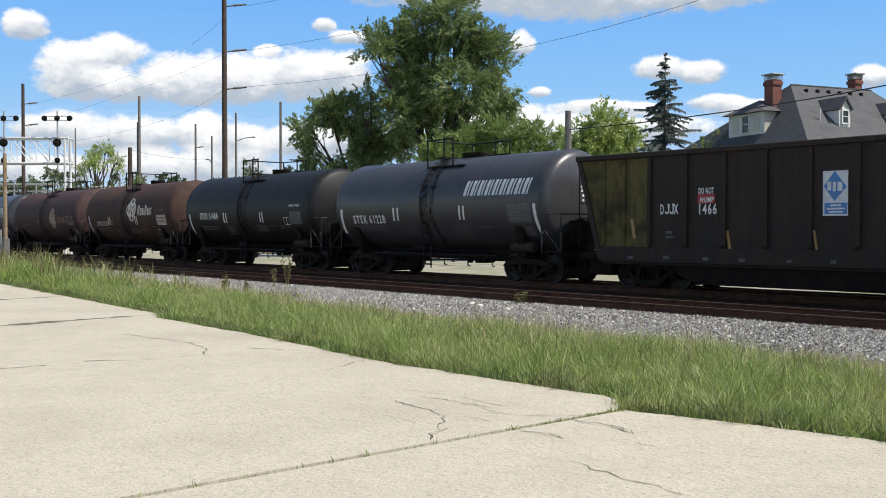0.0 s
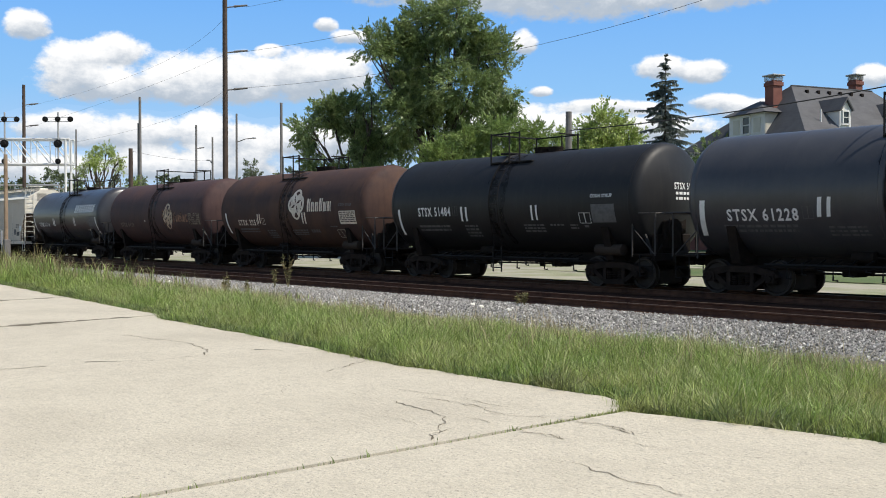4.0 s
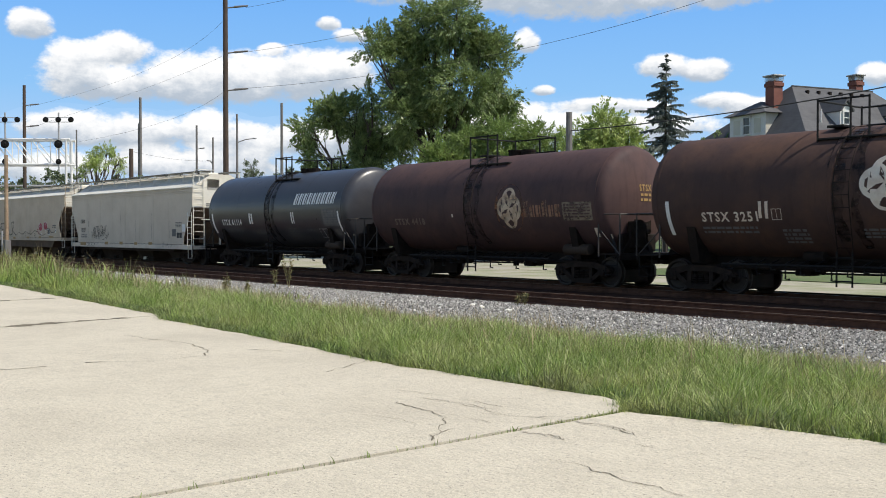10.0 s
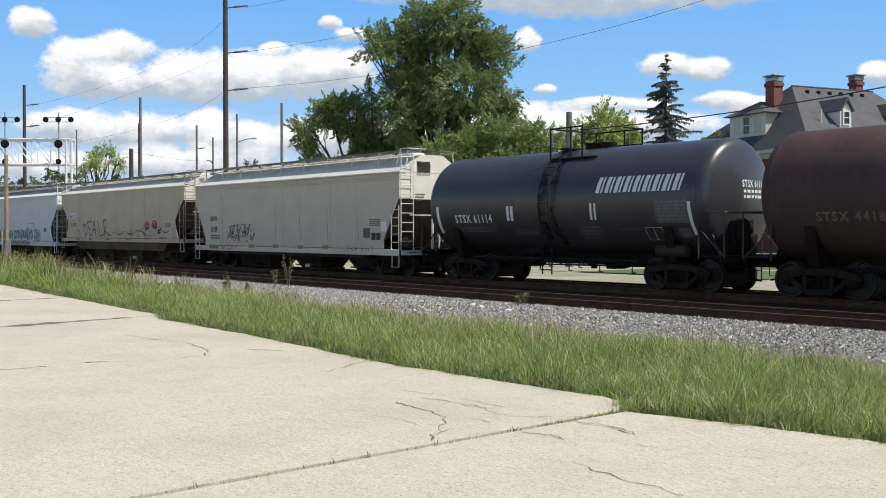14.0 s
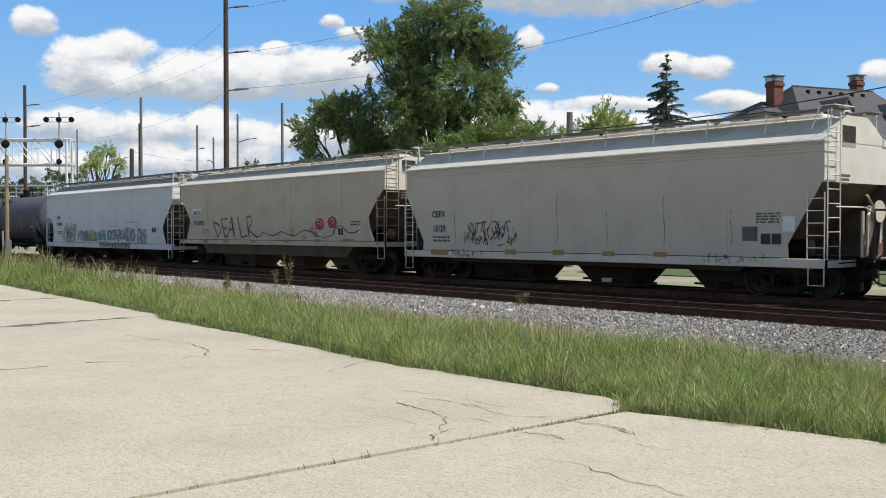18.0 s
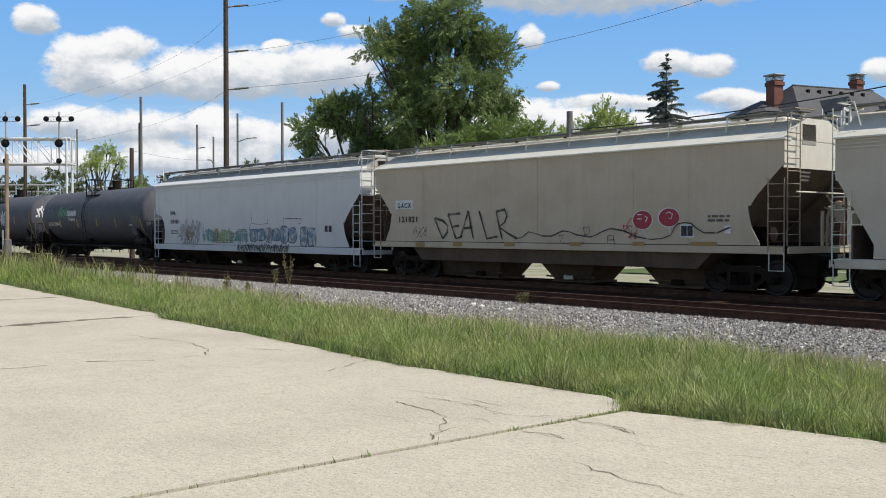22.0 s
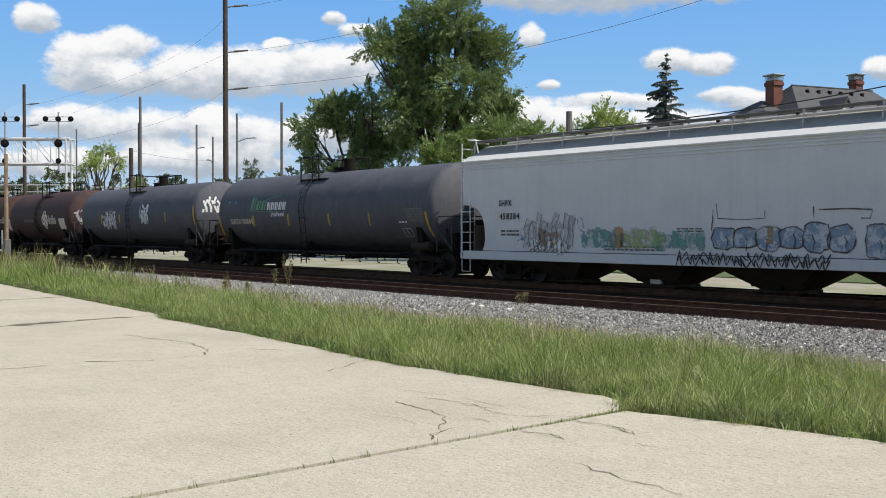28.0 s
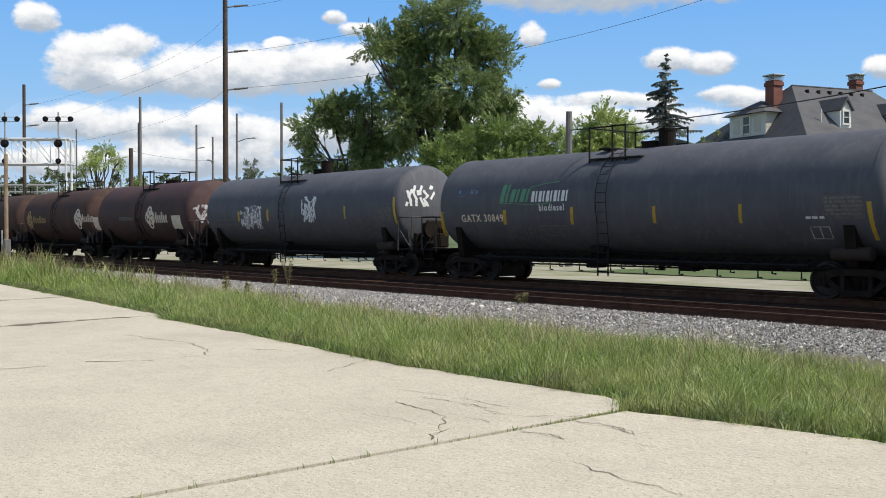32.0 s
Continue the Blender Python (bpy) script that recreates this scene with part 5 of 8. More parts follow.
for y in (6.45, 9.05):
    part("shutter_panel", box(B(), 0.4, 0.44, y - 0.42, y + 0.42, 10.75, 12.05), M["siding"], dm_, "pale boarded panel")
for x in (5.5, 12.6):
    d2 = part("dormer", box(B(), x - 0.65, x + 0.65, 1.3, 3.6, 10.2, 12.4), M["trim"], house, "small white gabled dormer")
    g2 = B()
    prism(g2, [(x - 0.86, 12.3), (x, 13.5), (x + 0.86, 12.3), (x + 0.72, 12.25), (x, 13.25), (x - 0.72, 12.25)], 1.05, 4.6)
    part("dormer_roof", g2, M["shingle"], d2)
    part("gable", prism(B(), [(x - 0.68, 12.35), (x + 0.68, 12.35), (x, 13.25)], 1.28, 1.6), M["trim"], d2)
    sash(d2, pose(x, 1.28, 11.2), 0.6, 1.0)
part("downpipe", rod(B(), (4.3, -0.12, 0), (4.3, -0.12, EZ - 0.4), 0.07, 8), M["trim"], house)
part("downpipe", rod(B(), (3.3, 1.9, 11.2), (3.3, 1.9, 12.4), 0.06, 8), M["trim"], house, "white roof pipe")
pr = part("porch_roof", box(B(), 4.6, 13.5, -2.9, 0, 4.0, 4.4, 0.03), M["trim"], house, "white flat porch roof")
part("porch_floor", box(B(), 4.6, 13.5, -2.9, 0, -0.1, 0.9), M["brick"], house)
for k in range(5):
    part("porch_column", rod(B(), (5.0 + k * 2.0, -2.6, 0.9), (5.0 + k * 2.0, -2.6, 4.0), 0.17, 12, 0.14), M["trim"], house)
for k in range(12):
    part("baluster", rod(B(), (5.2 + k * 0.7, -2.7, 4.4), (5.2 + k * 0.7, -2.7, 5.2), 0.05, 6), M["black_metal"], pr)
part("balcony_rail", rod(B(), (4.7, -2.7, 5.2), (13.4, -2.7, 5.2), 0.06, 6), M["black_metal"], pr)


# ---- parked cars before the house ----
def frustum(bm, lo, hi):
    """lo and hi: (x0, x1, y0, y1, z) rectangles."""
    v = []
    for x0, x1, y0, y1, z in (lo, hi):
        v += [bm.verts.new(p) for p in ((x0, y0, z), (x1, y0, z), (x1, y1, z), (x0, y1, z))]
    bm.faces.new(v[:4]), bm.faces.new(v[4:])
    for k in range(4):
        bm.faces.new((v[k], v[(k + 1) % 4], v[4 + (k + 1) % 4], v[4 + k]))


def parked_car(label, x, y, turn, paint, name="parked_car"):
    c = thing(name, label, "car", pose(x, y, -0.3, 0, 0, turn), "parked cars")
    bd = prism(B(), [(-2.2, 0.3), (2.2, 0.3), (2.28, 0.62), (2.1, 0.84), (1.0, 0.98), (-1.7, 1.0), (-2.25, 0.9), (-2.28, 0.5)], -0.86, 0.86)
    bmesh.ops.bevel(bd, geom=list(bd.edges), offset=0.06, segments=2, affect="EDGES")
    part("body", bd, paint, c, "", True)
    cb = B()
    frustum(cb, (-1.65, 1.05, -0.8, 0.8, 0.96), (-1.05, 0.3, -0.62, 0.62, 1.44))
    bmesh.ops.bevel(cb, geom=list(cb.edges), offset=0.05, segments=2, affect="EDGES")
    part("cabin", cb, paint, c, "", True)
    ws = B()
    for q in (((1.0, -0.72, 1.0), (1.0, 0.72, 1.0), (0.37, 0.58, 1.40), (0.37, -0.58, 1.40)), ((-1.62, -0.7, 1.02), (-1.62, 0.7, 1.02), (-1.14, 0.58, 1.40), (-1.14, -0.58, 1.40))):
        n_ = Vector(q[1]) - Vector(q[0])
        s_ = 0.035 if q[0][0] > 0 else -0.035
        ws.faces.new([ws.verts.new((p[0] + s_, p[1], p[2] + 0.02)) for p in q])
    part("windscreen", ws, M["dark_glass"], c)
    for s in (-1, 1):
        sw2 = B()
        sw2.faces.new([sw2.verts.new(p) for p in ((-1.4, s * 0.81, 1.02), (0.75, s * 0.81, 1.02), (0.3, s * 0.66, 1.38), (-1.02, s * 0.66, 1.38))])
        part("side_window", sw2, M["dark_glass"], c)
        part("headlight", box(B(), 2.12, 2.27, s * 0.62 - 0.16, s * 0.62 + 0.16, 0.6, 0.76, 0.03), M["lens"], c)
        for xw in (-1.35, 1.4):
            wh = part("wheel", disc_y(B(), [(s * 0.66, 0.2), (s * 0.66, 0.31), (s * 0.87, 0.31), (s * 0.88, 0.22)], 20, (xw, 0.31)), M["tyre"], c, "", True)
            part("rim", disc_y(B(), [(s * 0.87, 0.19), (s * 0.895, 0.17)], 14, (xw, 0.31)), M["alu"], wh)
    part("grille", box(B(), 2.2, 2.3, -0.4, 0.4, 0.52, 0.68, 0.02), M["grime"], c)
    part("bumper", box(B(), 2.18, 2.33, -0.8, 0.8, 0.34, 0.48, 0.03), paint, c)


parked_car("silver saloon car parked before the house", -36.6, 69.1, -66, M["car_white"])
parked_car("dark red saloon car parked before the house", -38.9, 67.8, -66, M["car_red"])
parked_car("white saloon car parked further along the street", -30.0, 69.3, -66, M["car_white"])


# ---- the train ----
PULLED = [(0.0, 0.00), (4.0, 17.02), (8.0, 34.02), (12.0, 50.95), (16.0, 67.87), (20.0, 84.70), (24.0, 101.35), (28.0, 117.91), (32.0, 134.40)]   # seconds, metres
WHEEL = 0.457
cars, wheelsets = [], []


def data_of(bm, name, material, smooth=False):
    ob = link_mesh(name, bm, material, None, "", smooth)
    me = ob.data
    bpy.data.objects.remove(ob)
    return me


def child(name, me, parent, m=None, label=""):
    ob = new(name, me)
    ob.parent = parent
    if m is not None:
        ob.matrix_basis = m
    if label:
        tagged(ob, label)
    return ob


def side_frame_mesh():
    bm = B()
    prism(bm, [(-1.16, 0.50), (-1.0, 0.66), (-0.45, 0.77), (0.45, 0.77), (1.0, 0.66), (1.16, 0.50), (0.97, 0.45), (0.42, 0.60), (-0.42, 0.60), (-0.97, 0.45)], -0.08, 0.08)
    prism(bm, [(-0.40, 0.12), (0.40, 0.12), (0.42, 0.26), (-0.42, 0.26)], -0.09, 0.09)
    for s in (-1, 1):
        prism(bm, [(s * 0.36, 0.13), (s * 0.40, 0.30), (s * 0.72, 0.54), (s * 0.90, 0.50)], -0.07, 0.07)
        prism(bm, [(s * 0.30, 0.26), (s * 0.42, 0.26), (s * 0.42, 0.6), (s * 0.30, 0.6)], -0.07, 0.07)
        box(bm, s * 0.915 - 0.13, s * 0.915 + 0.13, -0.12, 0.08, 0.33, 0.60, 0.02)
        disc_y(bm, [(-0.17, 0.075), (-0.12, 0.085)], 12, (s * 0.915, WHEEL))
    for k in range(3):
        disc_y(bm, [(-0.05, 0.0), (0.05, 0.0)], 3, (0, 0.3))
        x = -0.2 + 0.2 * k
        for j in range(5):
            rod(bm, (x, 0, 0.28 + j * 0.05), (x, 0, 0.305 + j * 0.05), 0.085, 8)
    return data_of(bm, "side_frame", M["truck"])


def bolster_mesh():
    bm = B()
    box(bm, -0.2, 0.2, -0.95, 0.95, 0.42, 0.62, 0.03)
    box(bm, -1.25, 1.25, -0.6, 0.6, 0.14, 0.56, 0.04)
    box(bm, -0.7, 0.7, -0.5, 0.5, 0.56, 0.74, 0.03)
    rod(bm, (0, 0, 0.6), (0, 0, 0.74), 0.2, 14)
    for s in (-1, 1):
        box(bm, s * 0.42 - 0.04, s * 0.42 + 0.04, -0.85, 0.85, 0.32, 0.42)
    return data_of(bm, "bolster", M["grime"])


def wheel_mesh():
    bm = disc_y(B(), [(-0.072, 0.09), (-0.066, 0.15), (-0.03, 0.18), (-0.022, 0.36), (-0.066, 0.395), (-0.066, 0.452), (0.045, 0.460), (0.05, 0.487), (0.075, 0.484), (0.075, 0.395), (0.02, 0.36), (0.0, 0.18), (0.06, 0.13), (0.07, 0.08)], 28)
    return data_of(bm, "wheel", M["wheel"], True)


def axle_mesh():
    bm = B()
    rod(bm, (0, -0.98, 0), (0, 0.98, 0), 0.082, 12)
    for a in (0.4, 2.5, 4.6):
        rod(bm, (0.055 * math.cos(a), -0.985, 0.055 * math.sin(a)), (0.055 * math.cos(a), -0.97, 0.055 * math.sin(a)), 0.014, 6)
    return data_of(bm, "wheelset", M["wheel"])


def coupler_mesh():
    bm = B()
    box(bm, -0.45, 0.12, -0.07, 0.07, 0.76, 0.92, 0.015)
    box(bm, 0.05, 0.34, -0.13, 0.02, 0.72, 0.97, 0.03)
    box(bm, 0.12, 0.30, -0.02, 0.14, 0.74, 0.95, 0.03)
    pipe(bm, [(-0.3, -0.35, 0.85), (-0.05, -0.36, 0.62), (0.15, -0.33, 0.42), (0.36, -0.3, 0.36)], 0.025)
    pipe(bm, [(-0.35, 0.1, 0.95), (-0.35, -1.25, 0.92)], 0.018)
    return data_of(bm, "coupler", M["grime"])


SIDE_FRAME, BOLSTER, WHEEL_ME, AXLE, COUPLER = side_frame_mesh(), bolster_mesh(), wheel_mesh(), axle_mesh(), coupler_mesh()


def running_gear(car, centres, length):
    """Two four-wheel trucks and a coupler at each end."""
    for s in (-1, 1):
        xc = s * centres / 2
        child("bolster", BOLSTER, car, pose(xc, 0, 0))
        for t in (-1, 1):
            child("side_frame", SIDE_FRAME, car, pose(xc, t * 1.02, 0, 0, 0, 0 if t < 0 else 180))
            w = child("wheelset", AXLE, car, pose(xc + t * 0.915, 0, WHEEL))
            wheelsets.append((w, xc + t * 0.915))
            for u in (-1, 1):
                child("wheel", WHEEL_ME, w, pose(0, u * 0.7525, 0, 0, 0, 0 if u < 0 else 180))
        child("coupler", COUPLER, car, pose(s * (length / 2 - 0.34), 0, 0, 0, 0, 0 if s > 0 else 180))


def new_car(name, label, category, at):
    car = thing(name, label, category, pose(at, FAR_TRACK, RAIL), "cars of the freight train")
    cars.append((car, at))
    return car


def rails_of(pts, r=0.02):
    return pipe(B(), pts, r)


def ladder_bm(p, q, u, rungs, r=0.018):
    """A ladder whose left rail runs from p to q; u: from rail to rail."""
    p, q, u = Vector(p), Vector(q), Vector(u)
    bm = B()
    rod(bm, p, q, r), rod(bm, p + u, q + u, r)
    for k in range(rungs):
        a = p.lerp(q, (k + 0.5) / rungs)
        rod(bm, a, a + u, r * 0.8)
    return bm


def head_bulge(q):
    """A dished tank head with a tight knuckle: how far it stands out at q of the radius, in radii."""
    crown, kn = 2.4, 0.2
    deep = crown - math.sqrt((crown - kn) ** 2 - (1 - kn) ** 2)
    turn = (1 - kn) * crown / (crown - kn)
    if q < turn:
        return deep - crown + math.sqrt(crown * crown - q * q)
    return math.sqrt(max(0.0, kn * kn - (q - 1 + kn) ** 2))


def spill(car, zc, r, u, h):
    """Dried product that ran down from the dome over the near side."""
    rnd = random.Random(int(u * 100) + int(h * 10))
    for w0, w1, seed, lift in ((-0.5, 0.1, 1, 0.004), (0.15, 0.5, 2, 0.005)):
        vs, fs, n = [], [], 22
        low = rnd.uniform(-1.1, -0.45)
        for k in range(n + 1):
            a = 1.25 + (low - 1.25) * k / n
            q = 1.0 - 0.45 * k / n
            mid_, hw = u + (w0 + w1) / 2, (w1 - w0) / 2
            x0 = mid_ - hw * q + 0.1 * noise.noise((k * 0.5, seed * 7.0, h))
            x1 = mid_ + hw * q + 0.1 * noise.noise((k * 0.5, seed * 13.0, h))
            vs += [(x, -(r + lift) * math.cos(a), zc + (r + lift) * math.sin(a)) for x in (x0, x1)]
        fs = [(2 * k, 2 * k + 1, 2 * k + 3, 2 * k + 2) for k in range(n)]
        bulk("spill_stain", vs, fs, M["spill_black"], car, "dark dried spill streak")


def tank_car(label, at, shell, paint, zc, r, length, centres, deck, dome, ladder=0.05, bend=0.0):
    """A tank car: shell length between head seams, its axis zc high, radius r; deck: from, to along the top platform."""
    car = new_car("tank_car", label, "tank car", at)
    h = shell / 2
    hd = 0.42 * r
    dish = [k / 7 * 0.86 for k in range(8)] + [0.9, 0.935, 0.96, 0.98, 0.993]
    prof = [(-h - head_bulge(q) * r, q * r, 0) for q in dish] + [(-h, r, 0)]
    prof += [(x * h / 6, r, -bend * (1 - abs(x) / 6)) for x in range(-5, 6)]
    prof += [(h, r, 0)] + [(h + head_bulge(q) * r, q * r, 0) for q in reversed(dish)]
    part("tank", lathe_x(B(), prof, 64, (0, zc)), paint, car, "", True)
    for s in (-1, 1):
        part("head_seam", lathe_x(B(), [(s * h - 0.03, r + 0.004, 0), (s * h, r + 0.012, 0), (s * h + 0.03, r + 0.004, 0)], 64, (0, zc)), paint, car, "welded seam band", True)
    for x in (-h * 0.52, h * 0.5):
        part("shell_seam", lathe_x(B(), [(x - 0.012, r + 0.001, -bend * 0.5), (x, r + 0.005, -bend * 0.5), (x + 0.012, r + 0.001, -bend * 0.5)], 64, (0, zc)), paint, car, "", True)
    band = lathe_x(B(), [(ladder - 0.42, r - bend + 0.01, 0), (ladder - 0.40, r - bend + 0.03, 0), (ladder - 0.30, r - bend + 0.03, 0), (ladder - 0.28, r - bend + 0.01, 0)], 64, (0, zc))
    part("belly_band", band, paint, car, "", True)
    # saddles and stub sills
    for s in (-1, 1):
        x = s * centres / 2
        sb = B()
        prism_x(sb, [(-1.25, 0.84), (-1.3, 0.98), (-r * 0.90, zc - r * 0.48), (-r * 0.5, zc - r * 0.9), (r * 0.5, zc - r * 0.9), (r * 0.90, zc - r * 0.48), (1.3, 0.98), (1.25, 0.84)], x - 0.14, x + 0.14)
        part("saddle", sb, M["grime"], car)
        st = B()
        box(st, min(x - s * 1.0, s * (length / 2 - 0.5)), max(x - s * 1.0, s * (length / 2 - 0.5)), -0.32, 0.32, 0.70, 1.08, 0.02)
        prism(st, [(x + s * 0.2, 1.05), (x + s * 0.2, zc - r * 0.8), (s * (h + hd * 0.55), zc - r * 0.62), (s * (h + hd * 0.9), 1.05)], -0.3, 0.3)
        part("stub_sill", st, M["grime"], car)
        e = s * (length / 2 - 0.3)
        pl = B()
        box(pl, min(e, e - s * 0.75), max(e, e - s * 0.75), -1.5, 1.5, 1.00, 1.045)
        box(pl, min(e, e - s * 0.06), max(e, e - s * 0.06), -1.5, 1.5, 0.86, 1.0)
        part("end_platform", pl, M["grime"], car, "open steel end platform")
        for y in (-1.5, 1.5):
            part("end_railing", rails_of([(e - s * 0.82, y, 0.95), (e - s * 0.82, y, 2.12), (e - s * 0.72, y, 2.2), (e, y, 2.2), (e, y, 1.0)], 0.026), M["rail_steel"], car)
        part("end_railing", rails_of([(e, -1.5, 2.2), (e, 1.5, 2.2)], 0.026), M["rail_steel"], car)
        for y in (-1.5, 1.5):
            lp = B()
            pipe(lp, [(e - s * 0.1, y, 1.0), (e - s * 0.1, y, 0.42), (e - s * 0.55, y, 0.42), (e - s * 0.55, y, 1.0)], 0.018)
            rod(lp, (e - s * 0.1, y, 0.7), (e - s * 0.55, y, 0.7), 0.016)
            part("sill_step", lp, M["black_metal"], car)
        for y in (-1.0, 1.0):
            part("head_brace", rod(B(), (e - s * 0.05, 1.47 * y, 1.04), (e - s * 0.78, 1.45 * y, 1.72), 0.018), M["rail_steel"], car)
    # brake gear at the leading end, air tank under the shell
    e = length / 2 - 0.3
    bw = B()
    lathe_x(bw, [(e - 0.06, 0.27, 0), (e - 0.06, 0.30, 0), (e - 0.02, 0.30, 0), (e - 0.02, 0.27, 0)], 20, (-0.55, 1.75))
    for a in range(3):
        rod(bw, (e - 0.04, -0.55, 1.75), (e - 0.04, -0.55 + 0.28 * math.cos(a * 2.1), 1.75 + 0.28 * math.sin(a * 2.1)), 0.018)
    rod(bw, (e - 0.04, -0.55, 1.75), (e - 0.3, -0.55, 1.75), 0.03)
    part("brake_wheel", bw, M["grime"], car)
    part("brake_housing", box(B(), e - 0.36, e - 0.12, -0.75, -0.3, 1.2, 2.0, 0.03), M["grime"], car)
    part("brake_step", box(B(), e - 0.5, e - 0.3, -1.05, 0.55, 1.08, 1.62, 0.04), M["grime"], car)
    part("valve_box", box(B(), e - 0.45, e - 0.3, -0.5, 0.35, 1.62, 2.1, 0.05), M["grime"], car)
    for k in range(5):
        part("brake_hose", pipe(B(), [(e - 0.25, -1.1 + 0.3 * k, 1.05), (e - 0.1 - 0.03 * k, -0.9 + 0.22 * k, 1.5 + 0.08 * k), (e - 0.35, -0.6 + 0.2 * k, 1.95)], 0.028), M["grime"], car)
    part("end_strut", rod(B(), (e - 0.1, -1.45, 0.95), (e - 0.75, -1.1, 1.75), 0.05), M["black_metal"], car)
    ar = B()
    lathe_x(ar, [(centres / 2 - 0.55, 0.02, 0), (centres / 2 - 0.5, 0.17, 0), (centres / 2 + 0.5, 0.17, 0), (centres / 2 + 0.55, 0.02, 0)], 18, (-1.22, 1.14))
    part("air_reservoir", ar, M["bay_dark"], car, "cylindrical air reservoir", True)
    cyl = B()
    lathe_x(cyl, [(-1.5, 0.02, 0), (-1.45, 0.14, 0), (-0.9, 0.14, 0), (-0.86, 0.02, 0)], 14, (-0.9, zc - r + 0.1))
    rod(cyl, (-0.9, -0.9, zc - r + 0.1), (1.9, -0.5, zc - r - 0.1), 0.03)
    part("brake_cylinder", cyl, M["grime"], car, "", True)
    # side handrail with hangers, outlet under the middle
    for y in (-1.5, 1.5):
        part("side_handrail", rails_of([(-centres / 2 + 1.0, y, 0.84), (centres / 2 - 1.0, y, 0.84)], 0.035), M["black_metal"], car)
    n = int(shell / 0.4)
    for k in range(n):
        x = -h + (k + 0.5) * shell / n
        if abs(abs(x) - centres / 2) > 1.0:
            part("rail_bracket", pipe(B(), [(x, -1.12, 0.97), (x, -1.5, 0.87), (x, -1.5, 0.5 + 0.22 * (k * 7 % 3) / 2), (x + 0.12, -1.5, 0.5 + 0.22 * (k * 7 % 3) / 2)], 0.026), M["black_metal"], car)
    part("centre_sill", box(B(), -shell / 2 + 0.6, shell / 2 - 0.6, -0.5, 0.5, 0.74, zc - r + 0.12), M["grime"], car)
    part("brake_pipe", rod(B(), (-shell / 2 + 0.6, -0.85, 0.74), (shell / 2 - 0.6, -0.85, 0.74), 0.06), M["grime"], car)
    ou = B()
    rod(ou, (0.5, 0, zc - r - bend + 0.1), (0.5, 0, 0.78), 0.26, 14)
    rod(ou, (0.5, 0, 0.78), (0.5, 0, 0.52), 0.1, 10)
    box(ou, 0.2, 0.8, -0.35, 0.35, 0.78, 0.95, 0.03)
    part("outlet_valve", ou, M["grime"], car)
    for xv in (-1.6, 1.9):
        vb = box(B(), xv - 0.22, xv + 0.22, -0.8, -0.3, 0.56, 0.9, 0.03)
        rod(vb, (xv, -0.55, 0.7), (xv + 0.5, -0.6, 0.66), 0.07, 10)
        part("brake_valve", vb, M["grime"], car)
    part("brake_rod", rod(B(), (-centres / 2 + 0.9, -0.4, 0.60), (centres / 2 - 0.9, -0.4, 0.66), 0.03), M["grime"], car)
    # top platform, manway, ladder
    zt = zc + r - bend
    a, b = deck
    yo = 1.08
    for y0 in (-yo - 0.04, yo - 0.42):
        part("platform", box(B(), a, b, y0, y0 + 0.46, zt - 0.36, zt - 0.31, 0.01), M["black_metal"], car, "steel walkway plate")
        for x in (a + 0.05, (a + b) / 2, b - 0.05):
            part("platform_bracket", box(B(), x - 0.03, x + 0.03, y0 + 0.1, y0 + 0.4, zt - 0.62, zt - 0.36), M["black_metal"], car)
    mid_ = a + (b - a) * 0.62
    for y in (-yo, yo):
        for x in (a, mid_, b) if y > 0 else (a, a + (b - a) * 0.45, mid_ + 0.15):
            part("guard_post", rod(B(), (x, y, zt - 0.45), (x, y, zt + 0.66), 0.03), M["black_metal"], car)
    for way in ([(mid_ + 0.15, -yo, zt + 0.62), (a, -yo, zt + 0.62), (a, yo, zt + 0.62), (b, yo, zt + 0.62), (b, 0.2, zt + 0.62)], [(a, yo, zt + 0.15), (b, yo, zt + 0.15)]):
        part("guard_rail", pipe(B(), way, 0.026), M["black_metal"], car)
    part("platform", box(B(), a, a + 0.45, -yo + 0.42, yo - 0.42, zt - 0.02, zt + 0.04, 0.01), M["black_metal"], car)
    dm = B()
    rod(dm, (dome, 0, zt - 0.1), (dome, 0, zt + 0.12), 0.3, 20)
    rod(dm, (dome, 0, zt + 0.12), (dome, 0, zt + 0.17), 0.33, 20)
    part("manway", dm, M["grime"], car)
    vl = B()
    vh = 0.46 if shell > 12 else 0.1
    rod(vl, (dome + 0.55, 0, zt - 0.1), (dome + 0.55, 0, zt + vh), 0.24, 16)
    rod(vl, (dome + 0.55, 0, zt + vh), (dome + 0.55, 0, zt + vh + 0.06), 0.26, 16)
    part("valve_housing", vl, M["grime"], car)
    ld = B()
    arc = [(-1.0 * math.sin(t) * (r + 0.09), zc + math.cos(t) * (r + 0.09)) for t in [0.42 + 0.17 * i for i in range(9)]]
    arc += [(-1.54, 1.3), (-1.54, 0.48)]
    for x in (ladder - 0.2, ladder + 0.2):
        pipe(ld, [(x, y, z) for y, z in arc], 0.012)
    for (y0, z0), (y1, z1) in zip(arc, arc[1:]):
        m = max(1, int(math.hypot(y1 - y0, z1 - z0) / 0.3))
        for k in range(m):
            t = k / m
            rod(ld, (ladder - 0.2, y0 + (y1 - y0) * t, z0 + (z1 - z0) * t), (ladder + 0.2, y0 + (y1 - y0) * t, z0 + (z1 - z0) * t), 0.009)
    part("ladder", ld, M["grime"], car)
    if h < 6.5:
        spill(car, zc, r, ladder, h)
    part("ladder_foot", ladder_bm((ladder - 0.2, -1.56, 0.36), (ladder - 0.2, -1.56, 1.2), (0.4, 0, 0), 3, 0.026), M["black_metal"], car)
